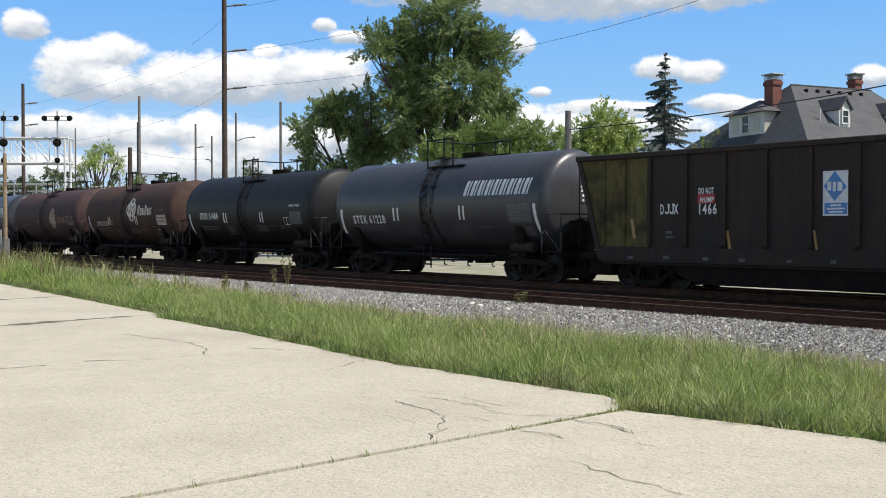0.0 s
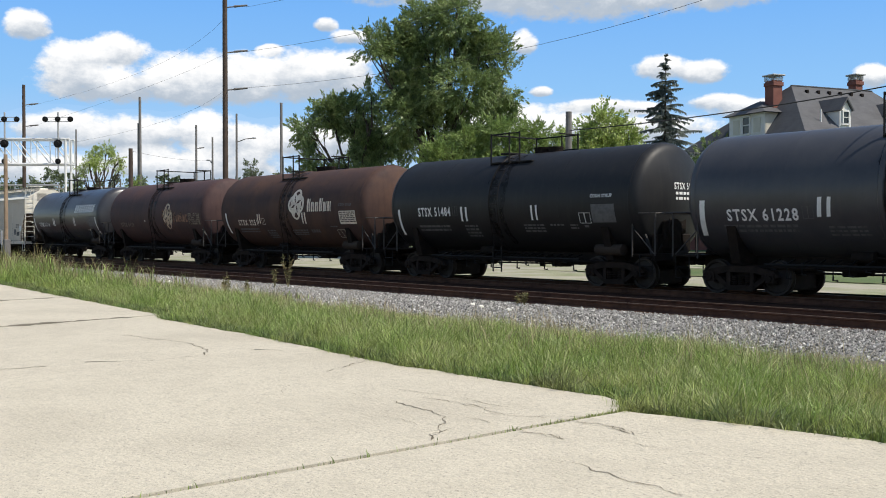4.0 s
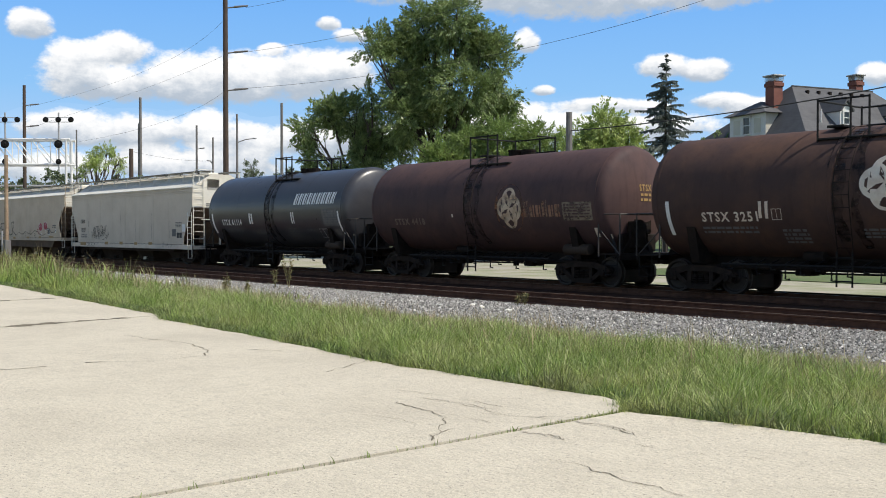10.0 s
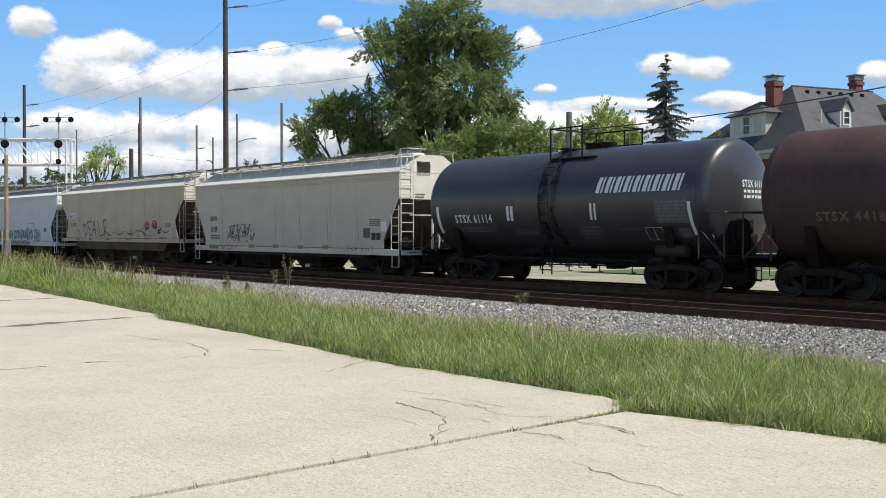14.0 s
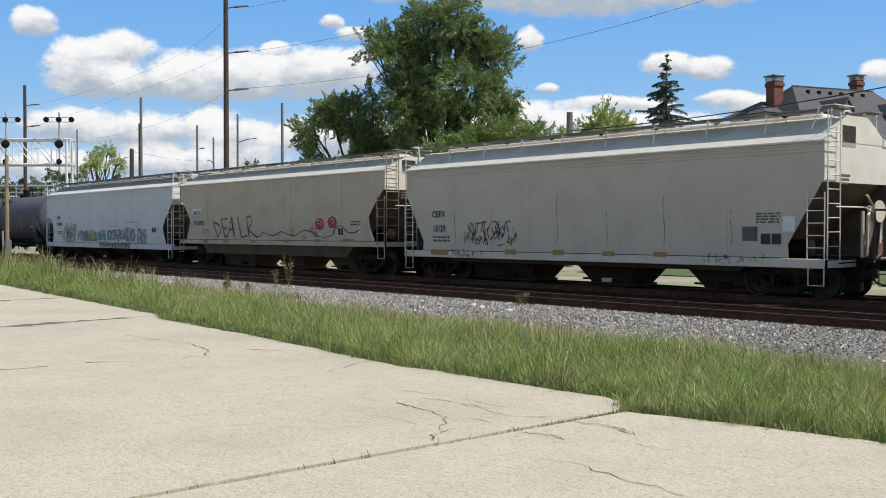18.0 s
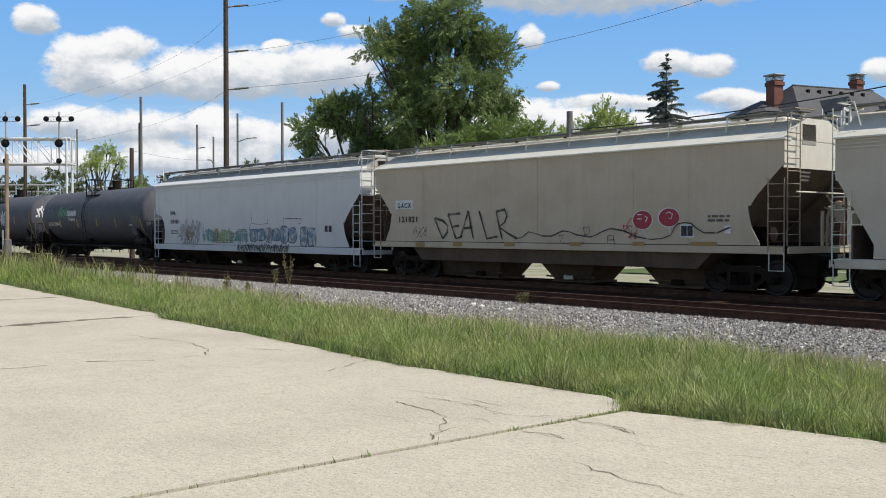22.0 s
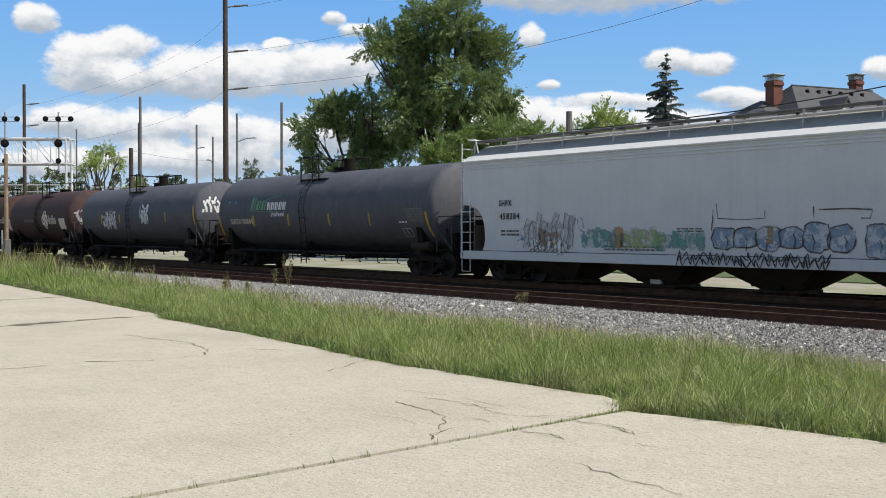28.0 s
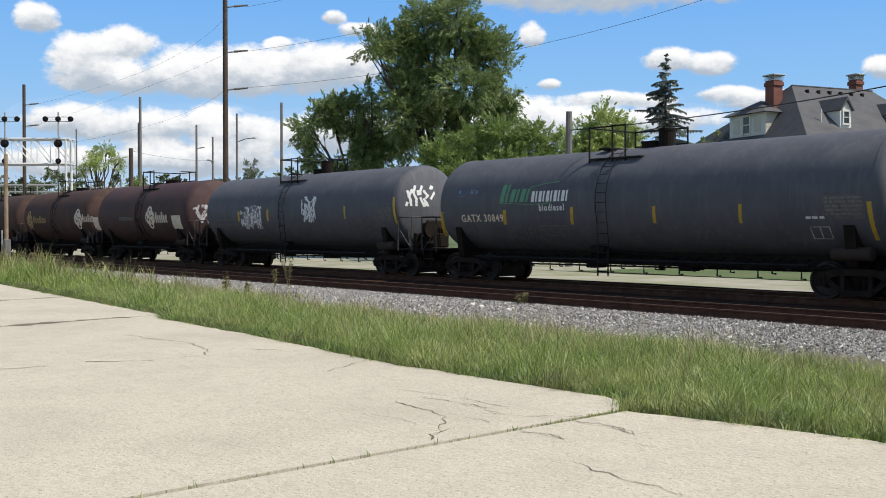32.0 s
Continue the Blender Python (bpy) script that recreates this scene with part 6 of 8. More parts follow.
    running_gear(car, centres, length)
    return car, Side(car, None, zc, r)


def rounded(pts, n=4):
    """The same corners joined by a smooth curve."""
    out = []
    for k in range(len(pts) - 1):
        p0, p1, p2, p3 = (Vector(pts[min(max(k + j, 0), len(pts) - 1)]) for j in (-1, 0, 1, 2))
        for i in range(n):
            t = i / n
            q = 0.5 * (2 * p1 + (p2 - p0) * t + (2 * p0 - 5 * p1 + 4 * p2 - p3) * t * t + (3 * p1 - p0 - 3 * p2 + p3) * t ** 3)
            out.append((q.x, q.y))
    return out + [tuple(pts[-1])]


def hopper_car(label, at, body, paint, cap, length, centres, sill, eave, top, knee, cut, bays, shift, sill_paint, roof_paint, bulge=False, flutes=True):
    """A covered hopper: body length, sill (bottom, top), eave and roof height; its side sheet is cut back by cut below knee; bays along the bottom."""
    car = new_car("hopper_car", label, "hopper car", at)
    h, w = body / 2, 1.58
    rung = cap if flutes else M["ladder_tan"]
    z0, z1 = sill
    zl = z1 + 0.02
    for s in (-1, 1):
        edge = [(0.0, knee), (cut, zl + 0.32), (cut * 0.98, zl)] if not bulge else [(0.0, knee), (cut * 0.72, knee - 0.72 * cut), (cut * 0.93, knee - cut), (cut, zl + 1.0), (cut * 0.9, zl + 0.5), (cut * 0.7, zl + 0.12), (cut * 0.66, zl)]
        if bulge:
            edge = rounded(edge)
        tail = [(0.0, 2.6), (cut * 0.55, 2.45), (cut * 0.85, 2.1), (cut * 0.95, zl + 0.4), (cut * 0.85, zl)] if bays[1] == 4 else edge
        tail = rounded(tail) if bays[1] == 4 else tail
        out = [(-h, eave), (h, eave)] + [(h - d, z) for d, z in edge] + [(-h + d, z) for d, z in reversed(tail)]
        sd = prism(B(), out, s * w - 0.02 if s > 0 else -w, s * w if s > 0 else -w + 0.02)
        part("side_sheet", sd, paint, car)
        sb = box(B(), -h, h, min(s * w, s * (w + 0.02)) - (0.16 if s > 0 else 0), max(s * w, s * (w + 0.02)) + (0.16 if s < 0 else 0), z0, z1, 0.01)
        part("side_sill", sb, sill_paint, car)
        fa = prism_x(B(), [(s * (w + 0.06), eave - 0.04), (s * (w + 0.06), eave + 0.0), (s * (w - 0.3), eave + 0.19), (s * (w - 0.3), eave - 0.04)], -h - 0.02, h + 0.02)
        part("roof_edge", fa, cap, car, "white eave band")
    if flutes:
        for z in (eave - 0.09, eave - 0.18, eave - 0.27):
            part("side_flute", box(B(), -h + 0.01, h - 0.01, -w - 0.022, -w + 0.01, z - 0.022, z + 0.022, 0.008), paint, car)
    for k in range(9):
        x = -h + body * (k + 0.5) / 9
        if abs(x) < h - cut:
            part("side_seam", box(B(), x - 0.012, x + 0.012, -w - 0.006, -w + 0.01, zl, eave - 0.03), paint, car)
    arc = [(w - 0.02, eave - 0.02)] + [((w - 0.28) * q, eave + 0.16 + (top - eave - 0.16) * min(1.0, (1 - abs(q)) / 0.6)) for q in [1.0 - k * 0.2 for k in range(11)]] + [(-w + 0.02, eave - 0.02)]
    part("roof", prism_x(B(), arc, -h, h), roof_paint, car)
    for k in range(1, 10):
        x = -h + body * k / 10
        part("roof_seam", prism_x(B(), [(y, z + 0.014) for y, z in arc[1:-1]], x - 0.02, x + 0.02), roof_paint, car)
    ht = box(B(), -h + 0.8, h - 0.8, -0.3, 0.3, top - 0.05, top + 0.13, 0.04)
    part("hatch_cover", ht, roof_paint, car, "long trough hatch cover")
    for k in range(7):
        x = -h + 0.8 + (body - 1.6) * (k + 0.5) / 7
        part("hatch_strap", box(B(), x - 0.04, x + 0.04, -0.34, 0.34, top + 0.10, top + 0.16), M["grime"], car)
    for s in (-1, 1):
        rw = box(B(), -h - 0.1, h + 0.1, min(s * 0.52, s * 1.08), max(s * 0.52, s * 1.08), top + 0.13, top + 0.165, 0.008)
        part("running_board", rw, M["walk_grey"], car, "roof walkway grating")
        n = 9
        for k in range(n + 1):
            x = -h + 0.1 + (body - 0.2) * k / n
            br = B()
            rod(br, (x, s * 1.16, eave + 0.28), (x, s * 1.08, top + 0.13), 0.02)
            box(br, x - 0.03, x + 0.03, min(s * 0.5, s * 1.1), max(s * 0.5, s * 1.1), top + 0.07, top + 0.12)
            part("walk_bracket", br, roof_paint, car)
    for s in (-1, 1):
        X = s * h
        cap_out = [(y * 0.985, z) for y, z in arc] + [(-w, knee - 0.1), (w, knee - 0.1)]
        part("end_panel", prism_x(B(), cap_out, min(X - s * 0.04, X - s * 0.01), max(X - s * 0.04, X - s * 0.01)), cap, car, "white upper end panel")
        sl = B()
        t = 0.03
        bot = X - s * 2.3
        pts = [(X - s * 0.05, knee - 0.05), (X - s * 0.05 - s * t, knee - 0.05 + t), (bot - s * t, z1), (bot, z1 - t)]
        prism(sl, pts, -w + 0.02, w - 0.02)
        part("slope_sheet", sl, M["rust_shade"], car, "rusty sloping end sheet")
        part("end_gusset", prism(B(), [(X - s * 0.06, knee), (X - s * 2.2, z1), (X - s * 0.25, z1)], w - 0.05, w - 0.03), M["rust_shade"], car)
        if s < 0:
            part("end_plate", box(B(), X + 0.3, X + 0.34, -1.36, 1.36, z0 + 0.2, z1 + (knee - z1) * 0.4), M["rust_shade"], car, "rusty lower end plate")
        pf = B()
        box(pf, min(X - s * 2.2, X + s * 0.1), max(X - s * 2.2, X + s * 0.1), -0.35, 0.35, z0 - 0.02, z0 + 0.3, 0.02)
        box(pf, min(X - s * 0.5, X + s * 0.12), max(X - s * 0.5, X + s * 0.12), -w, w, z0 + 0.16, z0 + 0.21)
        box(pf, min(X, X + s * 0.1), max(X, X + s * 0.1), -w, w, z0 - 0.04, z0 + 0.16)
        part("end_platform", pf, M["grime"], car)
        part("end_sill", box(B(), min(X + s * 0.1, X + s * 0.14), max(X + s * 0.1, X + s * 0.14), -w, w, z0 + 0.02, z0 + 0.2), sill_paint, car)
        part("end_stencil", box(B(), min(X - s * 0.01, X), max(X - s * 0.01, X), -0.75, -0.1, eave - 0.12, eave + 0.4), M["screen"], car, "dark mesh plate on the end")
        for row in range(3):
            part("end_stencil", box(B(), min(X - s * 0.01, X), max(X - s * 0.01, X), -0.82, -0.35 - 0.05 * row, eave - 0.86 - row * 0.1, eave - 0.81 - row * 0.1), M["faded_ink"], car)
        part("corner_post", box(B(), X - s * 0.04 - 0.04, X - s * 0.04 + 0.04, w - 0.09, w - 0.01, z0, knee), M["rust_shade"], car)
        part("end_ladder", ladder_bm((X + s * 0.08, -w + 0.02, z0 + 0.02), (X + s * 0.08, -w + 0.02, top + 0.05), (0, 0.58, 0), 11), rung, car)
        part("side_ladder", ladder_bm((X + s * 0.04, -w - 0.05, z0 + 0.05), (X + s * 0.04, -w - 0.05, knee - 0.35), (-s * 0.46, 0, 0), 6), rung, car)
        part("sill_step", rails_of([(X + s * 0.02, -w - 0.03, z0 + 0.1), (X + s * 0.02, -w - 0.03, z0 - 0.42), (X - s * 0.4, -w - 0.03, z0 - 0.42), (X - s * 0.4, -w - 0.03, z0 + 0.1)], 0.018), cap, car)
        part("roof_grab", rails_of([(X - s * 0.5, -w + 0.25, eave + 0.28), (X - s * 0.3, -w + 0.3, top + 0.2), (X + s * 0.1, -w + 0.3, top + 0.2), (X + s * 0.1, -0.4, top + 0.2)], 0.017), rung, car)
        hr = rails_of([(X + s * 0.08, -w + 0.44, knee - 0.7), (X + s * 0.08, w - 0.44, knee - 0.7)])
        part("end_handrail", hr, cap, car)
        part("draft_sill", box(B(), min(X - s * 1.9, X + s * 0.3), max(X - s * 1.9, X + s * 0.3), -0.5, 0.5, 0.5, z0 - 0.03, 0.02), M["grime"], car)
    bx = h - 0.05
    bh = B()
    box(bh, bx + 0.06, bx + 0.25, 0.45, 0.75, 2.05, 2.35, 0.03)
    for k in range(4):
        pipe(bh, [(bx + 0.1, 0.1 + 0.12 * k, 1.3), (bx + 0.2 + 0.03 * k, 0.2 + 0.1 * k, 1.7 + 0.15 * k), (bx + 0.22, 0.5 - 0.15 * k, 2.0 + 0.1 * k)], 0.022)
    lathe_x(bh, [(bx + 0.3, 0.24, 0), (bx + 0.3, 0.28, 0), (bx + 0.34, 0.28, 0), (bx + 0.34, 0.24, 0)], 18, (0.6, 2.2))
    for a in range(3):
        rod(bh, (bx + 0.32, 0.6, 2.2), (bx + 0.32, 0.6 + 0.26 * math.cos(a * 2.1), 2.2 + 0.26 * math.sin(a * 2.1)), 0.018)
    pipe(bh, [(bx + 0.2, 0.2, z0 + 0.2), (bx + 0.25, 0.15, 2.1), (bx + 0.2, 0.5, 2.35), (bx + 0.25, 0.1, 2.6)], 0.035)
    rod(bh, (bx + 0.3, -0.2, z0 + 0.2), (bx + 0.3, -0.2, 2.2), 0.05)
    part("brake_wheel", bh, sill_paint, car, "pale brake wheel and rigging")
    ar = B()
    lathe_x(ar, [(h - 1.9, 0.02, 0), (h - 1.85, 0.2, 0), (h - 0.9, 0.2, 0), (h - 0.85, 0.02, 0)], 16, (-0.6, z0 + 0.5))
    part("air_reservoir", ar, M["grime"], car, "", True)
    # hopper bays and centre sill
    p0, n = bays
    deep = 0.68 if n == 3 else 0.79
    end = centres / 2 - 1.3
    for k in range(n):
        x = shift + (k - (n - 1) / 2) * p0
        a0, a1 = (0.72, 1.18) if n == 3 else (0.46, 1.58)
        lo0, lo1, hi0, hi1 = x - a0, x + a0, x - a1, x + a1
        if n == 3 and k == 0:
            lo0, hi0 = -end - 0.5, -end - 0.9
        if n == 3 and k == n - 1:
            lo1, hi1 = end + 0.5, end + 0.9
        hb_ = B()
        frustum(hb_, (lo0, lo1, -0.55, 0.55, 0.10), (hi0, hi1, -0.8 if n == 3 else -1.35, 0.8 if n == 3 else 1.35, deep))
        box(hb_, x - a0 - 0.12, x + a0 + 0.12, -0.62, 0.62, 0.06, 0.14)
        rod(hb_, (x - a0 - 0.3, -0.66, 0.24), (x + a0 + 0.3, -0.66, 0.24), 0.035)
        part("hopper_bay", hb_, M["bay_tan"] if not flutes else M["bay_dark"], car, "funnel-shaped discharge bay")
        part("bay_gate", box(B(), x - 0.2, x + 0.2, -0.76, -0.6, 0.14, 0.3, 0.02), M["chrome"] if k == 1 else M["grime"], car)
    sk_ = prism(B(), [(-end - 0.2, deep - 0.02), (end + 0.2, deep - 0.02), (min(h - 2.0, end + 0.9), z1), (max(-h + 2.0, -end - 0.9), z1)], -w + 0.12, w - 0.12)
    part("hopper_skirt", sk_, M["bay_tan"] if not flutes else M["bay_dark"], car, "dark sloping hopper underside")
    part("floor_sheet", box(B(), -h + 2.2, h - 2.2, -w + 0.03, w - 0.03, z1 - 0.06, z1), M["rust_shade"], car)
    part("centre_sill", box(B(), -length / 2 + 0.6, length / 2 - 0.6, -0.3, 0.3, 0.74, 1.05, 0.02), M["grime"], car)
    running_gear(car, centres, length)
    return car, Side(car, -w - 0.008)


def gondola_car(label, at, body, length, centres):
    car = new_car("gondola_car", label, "gondola", at)
    h, w, z0, z1, zt = body / 2, 1.55, 0.83, 1.20, 3.80
    for s in (-1, 1):
        y0, y1 = (s * w - 0.03, s * w) if s > 0 else (-w, -w + 0.03)
        part("side_sheet", prism(B(), [(-h + 0.9, z0), (h - 0.9, z0), (h, zt), (-h, zt)], y0, y1), M["gondola"], car)
        part("side_sill", box(B(), -h + 0.85, h - 0.85, min(s * w, s * (w + 0.06)), max(s * w, s * (w + 0.06)), z0 - 0.05, z1, 0.02), M["gondola"], car)
        part("top_chord", box(B(), -h - 0.05, h + 0.05, s * w - 0.1, s * w + 0.08, zt - 0.05, zt + 0.1, 0.02), M["gondola"], car)
        for k in range(11):
            x = -5.87 + k * 1.232
            part("stake", prism_x(B(), [(s * w, z1 - 0.02), (s * w, zt), (s * (w + 0.07), zt - 0.06), (s * (w + 0.09), z1 + 0.1)], x - 0.05 - 0.02 * (k % 3), x + 0.06), M["gondola"], car)
    part("end_stripe", prism(B(), [(-h + 0.80, z1 + 0.02), (-5.93, z1 + 0.02), (-5.93, zt - 0.07), (-h + 0.06, zt - 0.07)], -w - 0.008, -w + 0.002), M["olive"], car, "worn olive-yellow end panel")
    for x in (-7.55, -6.78):
        part("end_rib", prism_x(B(), [(-w, z1 + 0.02), (-w, zt - 0.06), (-w - 0.045, zt - 0.1), (-w - 0.055, z1 + 0.08)], x - 0.035, x + 0.035), M["olive"], car)
    part("corner_post", prism(B(), [(-h + 0.82, z0), (-h + 0.98, z0), (-h + 0.12, zt), (-h - 0.04, zt)], -w - 0.05, -w + 0.01), M["gondola"], car)
    for s in (-1, 1):
        part("slope_end", prism(B(), [(s * h, zt), (s * (h - 0.03), zt), (s * (h - 0.93), z0), (s * (h - 0.9), z0)], -w, w), M["gondola"], car)
        pf = B()
        box(pf, min(s * (h - 0.9), s * h), max(s * (h - 0.9), s * h), -w, w, z0 + 0.02, z0 + 0.2)
        part("end_platform", pf, M["grime"], car)
        part("end_ladder", ladder_bm((s * (h - 0.05), -w - 0.02, z0 - 0.3), (s * (h - 0.05), -w - 0.02, zt - 0.2), (0, 0.4, 0), 7), M["grime"], car)
        part("side_step", ladder_bm((s * (h - 0.3), -w - 0.08, 0.42), (s * (h - 0.3), -w - 0.08, 1.0), (-s * 0.4, 0, 0), 2), M["grime"], car)
    for s in (-1, 1):
        part("end_gear", box(B(), min(s * (h - 0.25), s * (h - 1.1)), max(s * (h - 0.25), s * (h - 1.1)), -1.35, 1.35, 0.36, 0.86, 0.05), M["grime"], car)
    part("floor_pan", box(B(), -h + 0.9, h - 0.9, -w + 0.03, w - 0.03, 0.72, 0.85), M["gondola"], car)
    part("centre_sill", box(B(), -length / 2 + 0.6, length / 2 - 0.6, -0.5, 0.5, 0.42, 0.9), M["grime"], car)
    part("side_skirt", prism(B(), [(-h + 4.4, 0.22), (h - 4.4, 0.22), (h - 3.6, 0.45), (h - 3.4, 0.80), (-h + 3.4, 0.80), (-h + 3.6, 0.45)], -w + 0.12, -w + 0.2), M["grime"], car)
    running_gear(car, centres, length)
    return car, Side(car, -w - 0.012)


S_BLACK = dict(shell=11.12, zc=2.63, r=1.68, length=13.39, centres=9.05, dome=0.55, ladder=-0.05)
c1, s1 = gondola_car("dark rusty gondola car with worn yellow end panel", -12.41, 17.17, 18.10, 12.65)
c2, s2 = tank_car("black corn syrup tank car with white emblem lettering", -28.18, paint=M["black_tank"], deck=(-0.62, 1.42), **S_BLACK)
c3, s3 = tank_car("plain black tank car with white stencils", -41.58, paint=M["plain_black"], deck=(-0.87, 1.09), **S_BLACK)
c4, s4 = tank_car("rusty brown tank car with round cream flower emblem", -54.94, paint=M["brown_tank"], deck=(-1.04, 0.87), **S_BLACK)
c5, s5 = tank_car("dull maroon tank car with faded cream emblem", -68.35, paint=M["maroon_tank"], deck=(-0.65, 1.31), **S_BLACK)
c6, s6 = tank_car("glossy black tank car with white emblem lettering", -81.71, paint=M["gloss_black"], deck=(-0.37, 1.55), **S_BLACK)
c7, s7 = hopper_car("pale grey covered hopper car with faint scribbles", -97.57, 16.46, M["hopper_grey"], M["white_cap"], 18.26, 13.74, (0.79, 1.02), 3.92, 4.58, 3.0, 0.98, (4.20, 3), 0.62, M["sill_pale"], M["roof_dust"])
c8, s8 = hopper_car("dusty beige covered hopper car with black graffiti", -115.83, 17.34, M["hopper_tan"], M["white_cap"], 18.43, 14.17, (1.1, 1.3), 4.02, 4.58, 3.38, 1.04, (4.20, 3), 0.55, M["hopper_tan"], M["roof_dust"], True, False)
c9, s9 = hopper_car("light blue-grey covered hopper car with faded graffiti", -134.86, 18.75, M["hopper_blue"], M["white_clean"], 19.52, 14.94, (0.74, 1.02), 4.05, 4.62, 3.2, 1.18, (3.89, 4), 0.14, M["hopper_blue"], M["roof_grey"], True)
S_GREY = dict(zc=2.60, r=1.60, ladder=-0.45)
c10, s10 = tank_car("dark slate biodiesel tank car with yellow reflectors", -154.00, 15.59, M["grey_tank"], length=18.75, centres=14.28, deck=(-1.42, 0.60), dome=0.1, **S_GREY)
c11, s11 = tank_car("dark slate tank car covered in white graffiti", -172.15, 14.72, M["grey_tank"], length=17.56, centres=13.30, deck=(-1.42, 0.60), dome=0.1, **S_GREY)
c12, s12 = tank_car("rusty brown tank car with small round emblem", -187.53, paint=M["maroon_tank"], deck=(-0.65, 1.31), **S_BLACK)
c13, s13 = tank_car("faded brown tank car with round cream emblem", -200.94, paint=M["brown_tank"], deck=(-0.65, 1.31), **S_BLACK)
c14, s14 = tank_car("brown tank car with cream emblem", -214.35, paint=M["brown_tank"], deck=(-0.65, 1.31), **S_BLACK)


# ---- lettering, emblems and graffiti on the cars ----
M["lime_spray"] = mat("faded_lime_spray_paint", (0.34, 0.46, 0.18), 0.7, 0, (0.42, 0.48, 0.25), 3, 0.8, 50, 0.0, worn=0.4)


def flower(s, u, v, ru, rv, ink, ground_paint):
    """A round emblem of four overlapping rings with a dark cross of petals in it."""
    for a, b in ((0, 0.42), (0, -0.42), (-0.42, 0), (0.42, 0)):
        s.disc(u + a * ru, v + b * rv, ru * 0.58, rv * 0.58, ink, 0.006 + 0.0008 * (a + b), "emblem")
    for k in range(4):
        a = k * math.pi / 2 + 0.35
        c, d = math.cos(a), math.sin(a)
        pts = [(0.05, 0), (0.34, 0.13), (0.62, 0.02), (0.34, -0.05)]
        s.poly([(u + (x * c - y * d) * ru, v + (x * d + y * c) * rv) for x, y in pts], ground_paint, "emblem_petal", 0.012)
        e = k * math.pi / 2
        c, d = math.cos(e), math.sin(e)
        pts = [(0.66, -0.2), (0.78, -0.12), (0.8, 0.12), (0.68, 0.2)]
        s.poly([(u + (x * c - y * d) * ru, v + (x * d + y * c) * rv) for x, y in pts], ground_paint, "emblem_petal", 0.012)


def emblem_row(s, u0, u1, v0, v1, n, ink, lean, style):
    """A company mark as a row of plain slanted bars in its colour, broad and thin by turns."""
    w, h = (u1 - u0) / n, v1 - v0
    for k in range(n):
        a, tall = u0 + k * w, (1.0, 0.72, 0.72, 1.0, 0.72, 0.74)[k % 6] if style else 1.0
        up = lambda x, y: (a + x * w + y * lean * h * 0.8, v0 + y * h * tall)
        for x0, x1, y0, y1 in ((0.08, 0.48, 0.0, 1.0), (0.64, 0.84, 0.0, 1.0)):
            (ua, va), (ub, _), (uc, vc) = up(x0, y0), up(x1, y0), up(x0, y1)
            s.rect(ua, ub, va, vc, ink, "emblem_block", 0.007, uc - ua)


def scrawl(s, u0, u1, v0, v1, n, width, ink, seed, label="", lift=0.0):
    """Sprayed scribble that spells nothing: short bent strokes from side to side."""
    r = random.Random(seed)
    lines = []
    for k in range(n):
        u = u0 + (u1 - u0) * (k + r.random()) / n
        v = r.uniform(v0, v0 + (v1 - v0) * 0.6)
        pts = [(u, v)]
        for _ in range(r.randint(2, 4)):
            u += r.uniform(-0.7, 0.9) * (v1 - v0) * 0.28
            v += r.uniform(-0.35, 0.75) * (v1 - v0) * 0.6
            pts.append((min(max(u, u0), u1), min(max(v, v0), v1)))
        lines.append(pts)
    s.stroke(lines, width, ink, "graffiti", 0.007 + 0.0006 * (seed % 5) + lift, label)


def ring(u0, u1, v0, v1, r, n=18):
    """A lumpy rounded outline in a rectangle."""
    out = []
    for k in range(n):
        c, d = math.cos(k * math.tau / n), math.sin(k * math.tau / n)
        q = r.uniform(0.88, 1.06)
        out.append(((u0 + u1) / 2 + (u1 - u0) / 2 * q * abs(c) ** 0.6 * math.copysign(1, c), (v0 + v1) / 2 + (v1 - v0) / 2 * q * abs(d) ** 0.6 * math.copysign(1, d)))
    return out


def bubbles(s, u0, u1, v0, v1, n, fill, line, seed, width, lift=0.0):
    """Sprayed balloon shapes that spell nothing, overlapping in a row: a soft fill, a dark outline and a notch or two."""
    r = random.Random(seed)
    w = (u1 - u0) / n
    lines = []
    for k in range(n):
        a = u0 + k * w
        pts = ring(a - 0.06 * w, a + 1.04 * w, v0 + r.uniform(0.0, 0.12) * (v1 - v0), v1 - r.uniform(0.0, 0.22) * (v1 - v0), r)
        if fill:
            s.poly(pts, fill, "graffiti", 0.0065 + 0.0006 * (k % 3) + lift)
        lines.append(pts[2:] + pts[:1] if k % 2 else pts + pts[:1])
        m_ = a + w * r.uniform(0.35, 0.65)
        lines.append([(m_, v0 + (v1 - v0) * r.uniform(0.0, 0.2)), (m_ + 0.06 * w, v0 + (v1 - v0) * 0.35), (m_ - 0.04 * w, v0 + (v1 - v0) * r.uniform(0.45, 0.6))])
    for k, way in enumerate(lines):
        s.stroke([way], width * (1.0 if k % 2 == 0 else 0.8), line, "graffiti", 0.010 + 0.0006 * (k % 4) + lift)


